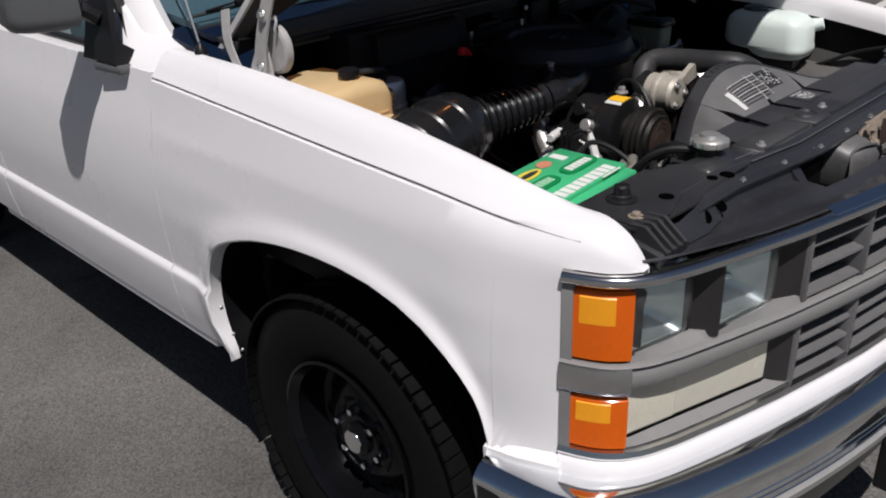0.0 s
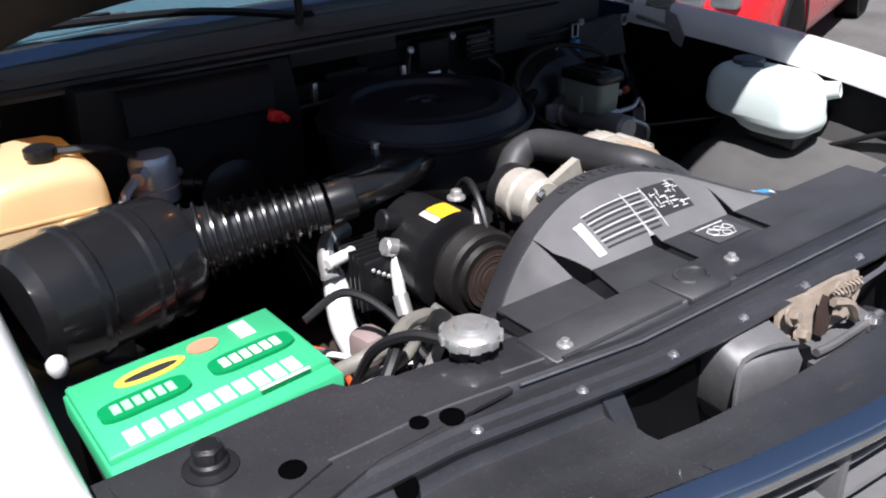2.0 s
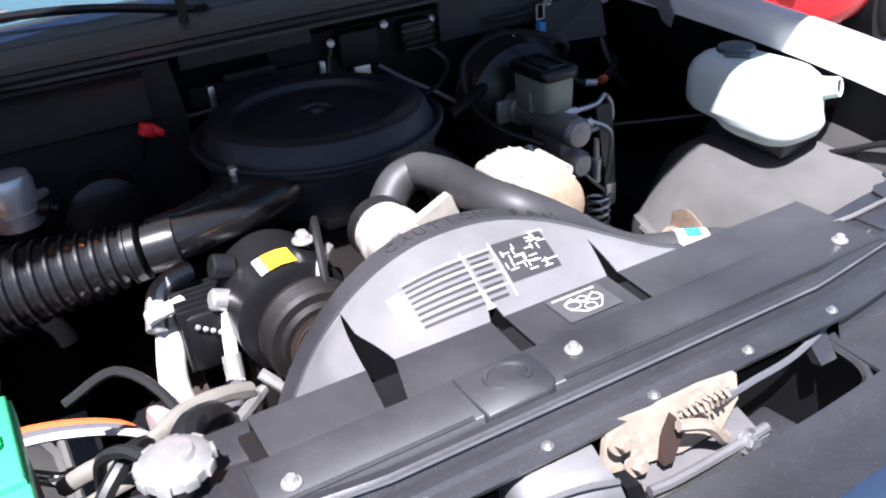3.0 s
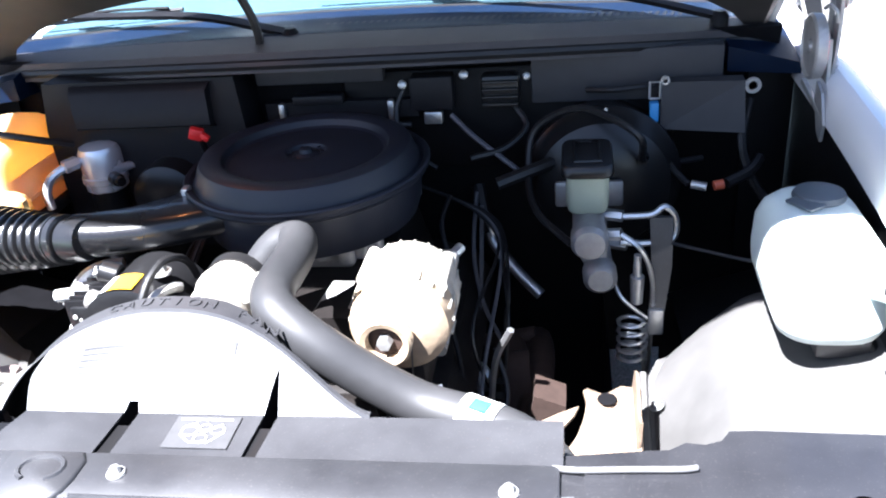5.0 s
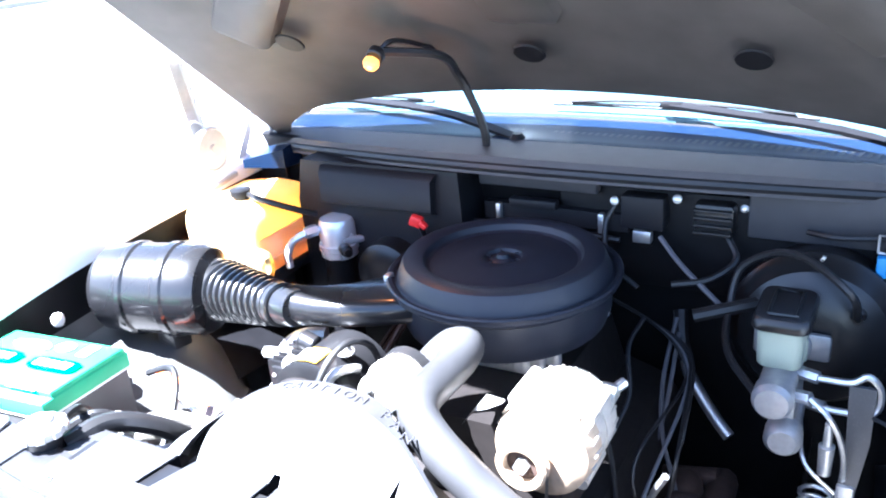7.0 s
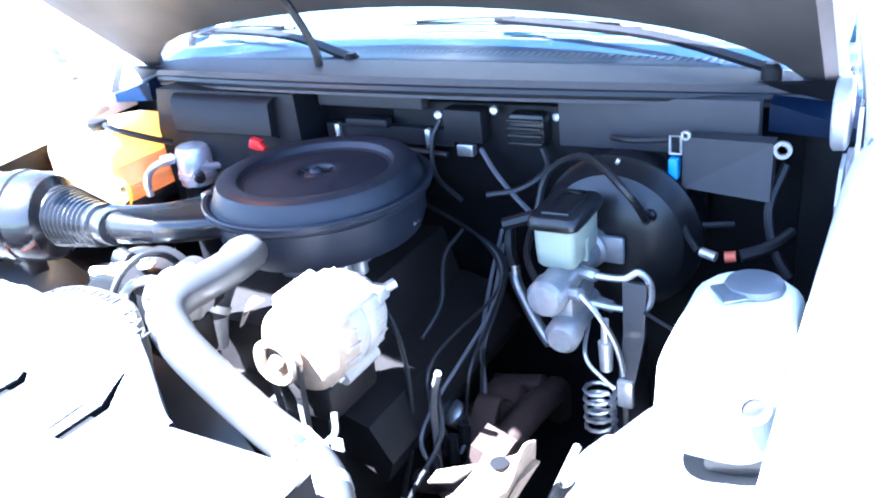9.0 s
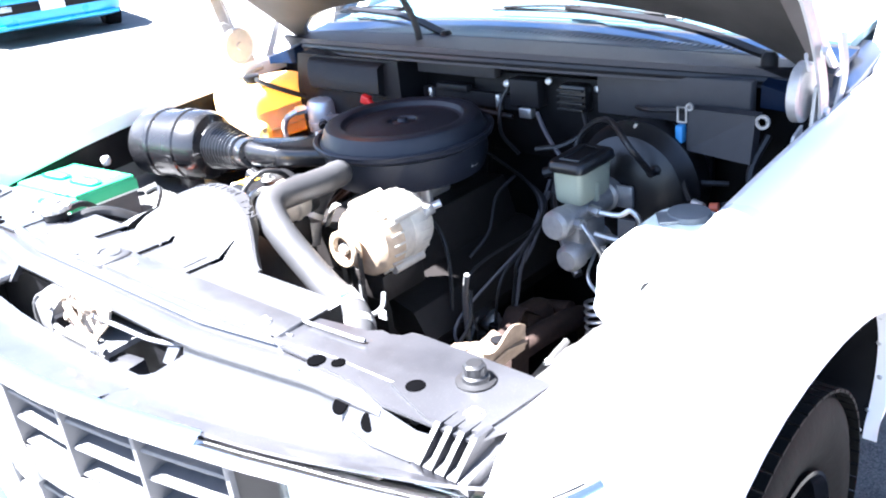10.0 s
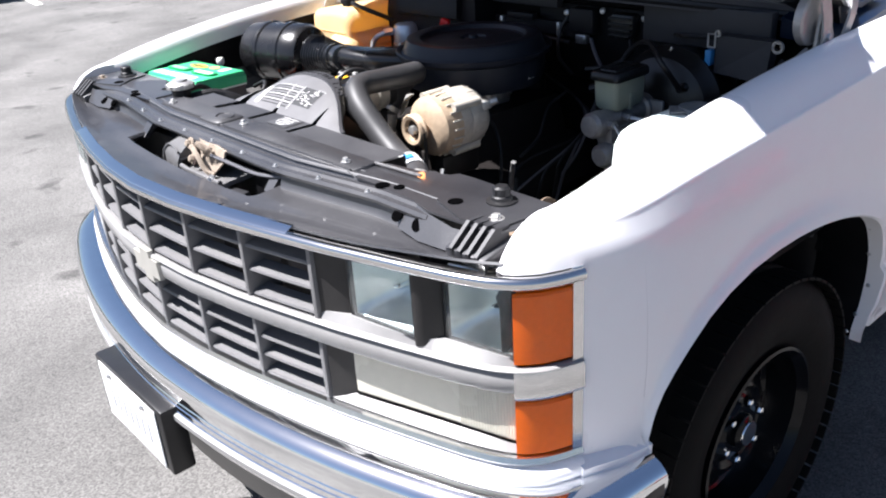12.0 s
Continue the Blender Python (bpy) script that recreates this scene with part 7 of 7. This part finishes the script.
# ---- alternator, pumps, hoses ----
alt = thing("alternator", (.19, .52, .86), "dusty cast aluminium alternator with pulley and belt", "alternator")
o = Vector((.192, .435, .952))
part("front_housing", lathe(o, (0, 1, 0), [(0, .03), (.004, .055), (.014, .068), (.05, .072), (.058, .072), (.060, .066)], 36), ALUTAN, alt, "cast front housing", 30)
part("stator", lathe(o + Vector((0, .060, 0)), (0, 1, 0), [(0, .066), (.001, .068), (.030, .068), (.031, .066)], 36), ALUDUST, alt, "laminated stator ring", 30)
part("rear_housing", lathe(o + Vector((0, .090, 0)), (0, 1, 0), [(0, .070), (.004, .072), (.04, .070), (.062, .058), (.068, .03), (.069, .005)], 36), ALUDUST, alt, "cast rear housing", 30)
for i in range(22):
    a = 2 * math.pi * i / 22
    part("vent_rib", box((o.x + .0688 * math.cos(a), o.y + .045, o.z + .0688 * math.sin(a)), (.010, .032, .004), .001, (0, -math.degrees(a), 0)), ALUDUST, alt)
    part("rear_vent", box((o.x + .068 * math.cos(a), o.y + .118, o.z + .068 * math.sin(a)), (.008, .028, .004), .001, (0, -math.degrees(a), 0)), ALUDUST, alt)
for a in (40, 130, 215, 310):
    r = radians(a)
    part("casting_lug", lathe((o.x + .074 * math.cos(r), o.y + .04, o.z + .074 * math.sin(r)), (0, 1, 0), [(0, .010), (.08, .010)], 10), ALUDUST, alt, "casting lug")
part("pulley", lathe(o + Vector((-.012, -.030, 0)), (0, 1, 0), [(.013, .008), (.013, .0235), (.001, .0255), (-.001, .033), (.003, .037), (.009, .030), (.015, .037), (.019, .036), (.022, .018), (.03, .018)], 36), ALUTAN, alt, "worn cream-tan belt pulley", 25)
part("pulley_recess", lathe(o + Vector((-.012, -.0185, 0)), (0, 1, 0), [(0, .003), (0, .023), (.001, .0232)], 28), RUST, alt, "dark rusty recess of the pulley")
part("pulley_nut", lathe(o + Vector((-.012, -.031, 0)), (0, 1, 0), [(0, .003), (.0005, .010), (.012, .011)], 6), ALU, alt, "bright pulley nut")
part("mount_bracket", loft([[(.115, .445, 1.005), (.140, .445, 1.020), (.140, .455, 1.02), (.115, .455, 1.005)], [(.085, .46, .985), (.105, .46, 1.012), (.105, .47, 1.012), (.085, .47, .985)], [(.06, .47, .95), (.085, .47, .985), (.085, .48, .985), (.06, .48, .95)]]), ALU, alt, "cast mounting bracket", 50)
part("rear_stud", cyl((.245, .57, .985), (.262, .60, .992), .008, 8), ALU, alt, "rear terminal stud")
part("rear_stud", box((.245, .575, .985), (.03, .03, .022), .005), ALU, alt)
part("adjuster", tube([(.19, .43, .88), (.20, .42, .84), (.225, .40, .825), (.25, .42, .84), (.24, .44, .862)], .005, 6), STEEL, alt, "bent steel adjuster loop")
part("drive_belt", sheet([[(.155, .412, .955), (.155, .424, .955)], [(.172, .412, .80), (.172, .424, .80)], [(.14, .412, .62), (.14, .424, .62)], [(.06, .412, .60), (.06, .424, .60)]]), RUBBER, alt, "black drive belt")
part("drive_belt", sheet([[(.214, .412, .950), (.214, .424, .950)], [(.206, .412, .80), (.206, .424, .80)], [(.16, .412, .58), (.16, .424, .58)]]), RUBBER, alt, "black drive belt")
part("alternator_foot", box((.17, .52, .85), (.10, .12, .06), .01), ENGINE, alt, "cast foot")
part("tag_plate", box((.262, .41, .835), (.02, .004, .02), .001), LABEL, alt, "small pale plate")

comp = thing("air_compressor", (-.2, .5, .83), "black air conditioning compressor with a yellow label and pulley", "compressor")
o = Vector((-.205, .46, .920))
part("body", lathe(o + Vector((0, 0, 0)), (0, 1, 0), [(0, .07), (.004, .080), (.05, .082), (.055, .078), (.13, .076), (.136, .06), (.14, .02)], 40), BLACKP, comp, "round black compressor body", 30)
part("label", sheet([[(o.x + .0835 * math.cos(a), y, o.z + .0835 * math.sin(a)) for a in np.linspace(radians(80), radians(106), 8)] for y in (.465, .508)]), YELLOWL, comp, "yellow warning label")
part("label", sheet([[(o.x + .0836 * math.cos(a), y, o.z + .0836 * math.sin(a)) for a in np.linspace(radians(107), radians(115), 4)] for y in (.465, .508)]), LABEL, comp, "white end of the label")
part("clutch", lathe(o + Vector((.008, -.075, 0)), (0, 1, 0), [(0, .03), (.002, .052), (.01, .056), (.012, .066), (.018, .070), (.026, .062), (.032, .070), (.040, .062), (.046, .070), (.052, .070), (.056, .05), (.075, .05)], 40), ENGINE, comp, "worn brown pulley and clutch", 25)
part("clutch_face", lathe(o + Vector((.008, -.079, 0)), (0, 1, 0), [(0, .012), (.001, .020), (.005, .023), (.001, .028), (.005, .032), (.001, .038), (.006, .042), (.002, .047)], 30), RUST, comp)
part("mount_strap", tube([(-.135, .50, .985), (-.14, .49, .99), (-.155, .47, .99), (-.165, .455, .975), (-.16, .44, .955)], .008, 7), ALU, comp, "pale bracket strap")
part("arc_hose", tube([(-.170, .425, .965), (-.167, .437, .988), (-.160, .462, 1.016), (-.150, .495, 1.029), (-.140, .525, 1.020), (-.137, .546, .998), (-.138, .56, .97)], .0058, 8), RUBBER, comp, "black hose arching over the compressor")
part("mount_bolt", hexbolt((-.165, .512, 1.002), (0, 0, 1), .009, .012), ALU, comp)
part("pipe_block", cyl((-.285, .55, .985), (-.255, .55, .975), .018, 12, bev=.003), BLACKP, comp, "black pipe block")
part("pipe_block", cyl((-.300, .52, .955), (-.275, .52, .945), .015, 12, bev=.003), ALU, comp, "pale pipe end")
part("white_line", tube([(-.275, .523, .945), (-.288, .505, .915), (-.296, .485, .88), (-.30, .46, .85), (-.32, .42, .80)], .0095, 8), LABEL, comp, "white-wrapped refrigerant line")
part("crimp", cyl((-.296, .487, .884), (-.30, .468, .858), .013, 10), ALU, comp, "crimped line end")
part("finned_head", box((-.305, .56, .895), (.07, .09, .09), .012), BLACKP, comp, "finned black pump head")
for i in range(6):
    part("head_fin", box((-.305, .525 + i * .014, .90), (.078, .005, .094), .001), BLACKP, comp)
for i in range(6):
    part("rivet", lathe((-.325 + i * .009, .512, .925 - i * .006), (0, -1, .2), [(0, .004), (.003, .002)], 8), ALU, comp)
part("lower_bracket", tube([(-.275, .43, .88), (-.24, .41, .845), (-.20, .405, .835), (-.17, .41, .85)], .008, 7), ALU, comp, "pale lower bracket")
part("bracket_nut", hexbolt((-.168, .395, .85), (0, -1, 0), .012, .012), ALU, comp)
part("comp_foot", box((-.20, .53, .80), (.12, .12, .10), .01), ENGINE, comp)

pump = thing("air_pump", (-.05, .50, .92), "pale dusty cast air pump beside the radiator hose", "air pump")
o = Vector((-.052, .425, .985))
part("front_cover", lathe(o, (0, 1, 0), [(0, .012), (.003, .036), (.012, .042), (.04, .043), (.044, .047), (.052, .047), (.056, .043), (.075, .043)], 32), ALUDUST, pump, "round cast front cover", 30)
part("rear_cover", lathe(o + Vector((0, .075, 0)), (0, 1, 0), [(0, .046), (.02, .046), (.03, .036)], 28), RUBBER, pump, "dark rear cover")
part("pump_lug", prism([(-.035, .43, 1.02), (.02, .43, 1.045), (.04, .43, 1.03), (.03, .43, 1.01), (-.01, .43, 1.0)], (0, .014, 0)), ALUDUST, pump, "cast lug with a hole")
for i in range(3):
    a = 2 * math.pi * i / 3
    part("cover_bolt", hexbolt((o.x + .026 * math.cos(a), o.y, o.z + .026 * math.sin(a)), (0, -1, 0), .006, .006), STEEL, pump)
part("pump_foot", box((-.05, .47, .915), (.06, .06, .07), .01), ENGINE, pump)

hose = thing("radiator_hose", (.2, .3, .80), "thick black rubber upper radiator hose", "hose")
HP = [(-.040, .515, .945), (-.030, .540, .985), (.0, .556, 1.020), (.032, .552, 1.034), (.048, .50, 1.040), (.051, .43, 1.044), (.054, .382, 1.047), (.068, .346, 1.045), (.095, .327, 1.030), (.130, .318, 1.006), (.185, .316, .964), (.245, .310, .932), (.310, .292, .925), (.365, .264, .922), (.405, .225, .91), (.425, .185, .87)]
part("hose", tube(HP, .0275, 16, 6), HOSE, hose, "curved rubber hose", 60)
part("clamp", tube([(.296, .2960, .9268), (.338, .2780, .9236)], .0295, 20, 1), LABEL, hose, "pale tape with a blue mark round the hose")
part("blue_mark", box((.318, .282, .9545), (.022, .018, .004), .001, (0, 0, -25)), BLUEP, hose)
part("hose_clamp", tube([(.372, .2580, .9205), (.384, .2475, .917)], .0295, 20, 1), ALU, hose, "steel hose clamp")
part("hose_clamp", tube([(-.041, .513, .940), (-.039, .520, .950)], .0295, 20, 1), ALU, hose)
part("outlet_neck", tube([(-.045, .50, .88), (-.042, .512, .93)], .026, 14, 1), ALU, hose, "cast outlet neck")

# ---- hoses and wires beside the battery ----
lines = thing("refrigerant_lines", (-.40, .38, .70), "bundle of pale refrigerant lines between battery and compressor", "pipes")
part("line", tube([(-.30, .46, .85), (-.345, .36, .865), (-.40, .29, .87), (-.45, .25, .85), (-.47, .20, .78)], .013, 9), WIRE, lines, "grey hose")
part("line", tube([(-.28, .42, .86), (-.33, .33, .90), (-.40, .265, .905), (-.455, .24, .87)], .0085, 8), ALU, lines, "bare aluminium line")
part("line", tube([(-.335, .62, .92), (-.355, .58, .88), (-.37, .54, .83), (-.365, .50, .78), (-.35, .46, .70)], .021, 10), LABEL, lines, "foil-wrapped pale line")
part("elbow", tube([(-.30, .635, .945), (-.33, .625, .945), (-.355, .605, .935), (-.37, .57, .905)], .015, 9), ALU, lines, "aluminium elbow")
part("service_port", cyl((-.380, .556, .936), (-.326, .568, .938), .0100, 12, bev=.002), LABEL, lines, "white service port cap")
part("black_hose", tube([(-.41, .165, .985), (-.40, .23, .985), (-.37, .28, .96), (-.35, .33, .91), (-.36, .40, .84)], .016, 9), RUBBER, lines, "black hose")
part("thin_line", tube([(-.50, .40, .955), (-.44, .40, .975), (-.40, .36, .95), (-.38, .30, .90)], .006, 7), RUBBER, lines)
for k, m_ in enumerate((ORANGEWIRE, WIRE, LABEL)):
    part("wire", tube([(-.63 + .01 * k, .515 - .012 * k, .865), (-.55 + .01 * k, .50 - .016 * k, .872), (-.47 + .01 * k, .475 - .018 * k, .862), (-.43 + .01 * k, .455 - .018 * k, .835), (-.41 + .01 * k, .43, .76)], .005, 6), m_, lines, ("orange wire", "grey wire", "white wire")[k])
part("junction_box", box((-.398, .415, .868), (.045, .05, .05), .012, (0, 0, 10)), mat("faded_pink_grey_plastic", (.26, .20, .185), .5), lines, "faded junction box")
part("tan_hose", tube([(-.525, .345, .89), (-.500, .322, .915), (-.469, .307, .930), (-.429, .307, .935), (-.388, .335, .935), (-.341, .361, .920), (-.302, .385, .895)], .0105, 9), TANHOSE, lines, "weathered tan rubber hose")
part("tan_hose", tube([(-.520, .31, .88), (-.480, .288, .908), (-.444, .284, .918), (-.406, .298, .920), (-.365, .335, .912), (-.335, .36, .885)], .0080, 9), TANHOSE, lines, "weathered tan rubber hose")
part("line_foot", box((-.42, .38, .72), (.10, .16, .08), .01), BAY, lines)
solo("horn", lathe((-.705, .46, .90), (0.2, -1, .3), [(0, .02), (.02, .022), (.03, .04), (.045, .042), (.05, .03)], 24), SUPPORT, "small round black horn beside the battery", "horn")
knob = solo("fender_knob", lathe((-.79, .455, .965), (0, 0, 1), [(0, .008), (.008, .012), (.018, .012), (.023, .008)], 20), LABEL, "pale round knob beside the battery", "knob")


# ---- parked cars ----
def parked_car(at, heading, paint, label, L, W, H, hood_h, belt, wedge, name="car", plate=True):
    """A parked car; its nose points along +x before turning. Built about its base, then turned."""
    c = thing(name, (0, 0, 0), label, "car", "parked cars")
    R = .31

    def section(x, w, z0, z1, crown):
        pts = []
        for q in rrect(0, (z0 + z1) / 2, w, z1 - z0, min(.16, (z1 - z0) * .35), 4):
            pts.append((x, q[0], q[1] + (crown * (1 - (2 * q[0] / w) ** 2) if q[1] > (z0 + z1) / 2 else 0)))
        return pts
    st = [(L / 2, .62, .32, hood_h - .24), (L / 2 - .035, .76, .26, hood_h - .15), (L / 2 - .12, .90, .22, hood_h - .085), (L / 2 - .25, .96, .20, hood_h - .04), (L * .30, 1.0, .19, hood_h), (L * .16, 1.0, .19, belt), (-L * .1, 1.0, .19, belt + .02), (-L * .30, .99, .20, belt + .03), (-L / 2 + .2, .96, .24, belt), (-L / 2 + .03, .9, .32, belt - .12), (-L / 2, .82, .40, belt - .2)]
    part("body", loft([section(x, w * W, z0, z1, .035 if z1 > hood_h - .12 else .01) for x, w, z0, z1 in st]), paint, c, "", 35)
    x0, x1 = L * .17, -L * .36
    def gh(x, z, w):
        return [(x, -w, z), (x, w, z)]
    cab = bmesh.new()
    bot = [(x0, W * .44), (x0 - .15, W * .47), (-L * .1, W * .475), (x1 + .2, W * .46), (x1, W * .42)]
    top = [(x0 - .75 * wedge, W * .34), (x0 - .82 * wedge, W * .36), (-L * .1, W * .37), (x1 + .55, W * .36), (x1 + .48, W * .34)]
    lo = [(x, y, belt - .03) for x, y in bot] + [(x, -y, belt - .03) for x, y in bot[::-1]]
    up = [(x, y, H - .03) for x, y in top] + [(x, -y, H - .03) for x, y in top[::-1]]
    part("glasshouse", loft([lo, up], cab), DARKGLASS, c, "dark car windows", 30)
    rf = [(x, y * 1.02, H - .045) for x, y in top] + [(x, -y * 1.02, H - .045) for x, y in top[::-1]]
    rt = [(x * .98, y * .9, H) for x, y in top] + [(x * .98, -y * .9, H) for x, y in top[::-1]]
    part("roof", loft([rf, rt]), paint, c, "", 50)
    for s in (-1, 1):
        for (b, t) in ((0, 0), (2, 2), (4, 4)):
            p, q = Vector((bot[b][0], s * bot[b][1], belt - .02)), Vector((top[t][0], s * top[t][1] * 1.02, H - .03))
            part("pillar", tube([p, (p + q) / 2 + Vector((0, s * .01, .01)), q], .035, 6, 3), paint, c)
        for x in (L * .30, -L * .30):
            w = part("wheel", lathe((x, s * (W / 2 - .20), R), (0, s, 0), [(0, R * .6), (.0, R - .02), (.02, R), (.18, R), (.205, R - .03), (.208, R * .66)], 36), TYRE, c, "black tyre")
            part("rim", lathe((x, s * (W / 2 - .02), R), (0, s, 0), [(-.02, R * .66), (.0, R * .64), (-.015, R * .52), (.01, R * .2), (.012, .01)], 28), STEEL, w, "steel rim")
            part("wheel_well", lathe((x, s * (W / 2 - .19), R + .02), (0, s, 0), [(0, R * 1.22), (.195, R * 1.22), (.197, R * 1.0)], 32, cap=False), BAY, c, "dark wheel well")
        lamp_h = hood_h - .16
        for k in (0, 1):
            part("headlamp", box((L / 2 - .045 - .018 * k, s * (W * .27 + .19 * k), lamp_h), (.10, .165, .10), .015, (0, 0, -s * 10)), LENS, c, "clear rectangular headlamp")
        part("front_indicator", box((L / 2 - .002, s * W * .30, .50), (.06, .16, .07), .01, (0, 0, -s * 8)), LENS, c, "lower lamp")
        part("mirror", box((x0 - .25, s * (W * .5 + .06), belt + .06), (.09, .18, .11), .03), paint, c, "door mirror")
    part("lower_grille", box((L / 2 - .020, 0, .49), (.07, W * .74, .13), .015), BAY, c, "dark lower grille")
    part("upper_grille", box((L / 2 - .02, 0, hood_h - .175), (.05, W * .26, .05), .015), BAY, c, "dark upper grille")
    part("bumper_lip", box((L / 2 - .03, 0, .27), (.12, W * .86, .05), .02), paint, c)
    if plate:
        part("number_plate", box((L / 2 + .022, 0, .50), (.008, .31, .15), .002), PLATE, c, "blank white number plate")
    c.matrix_basis = pose(at[0], at[1], GROUND, 0, 0, heading)
    return c


parked_car((-12.7, 5.4), -16, CARBLUE, "bright blue low sports coupe parked nose out", 4.7, 1.95, 1.24, .84, .84, 1.35)
parked_car((-14.2, 2.4), -14, CARSILVER, "silver family saloon parked nose out", 4.7, 1.92, 1.72, 1.06, 1.08, 1.0)
parked_car((5.25, 3.99), -160, CARRED, "red coupe parked beyond the truck", 4.6, 1.78, 1.30, .84, .86, 1.2, plate=False)
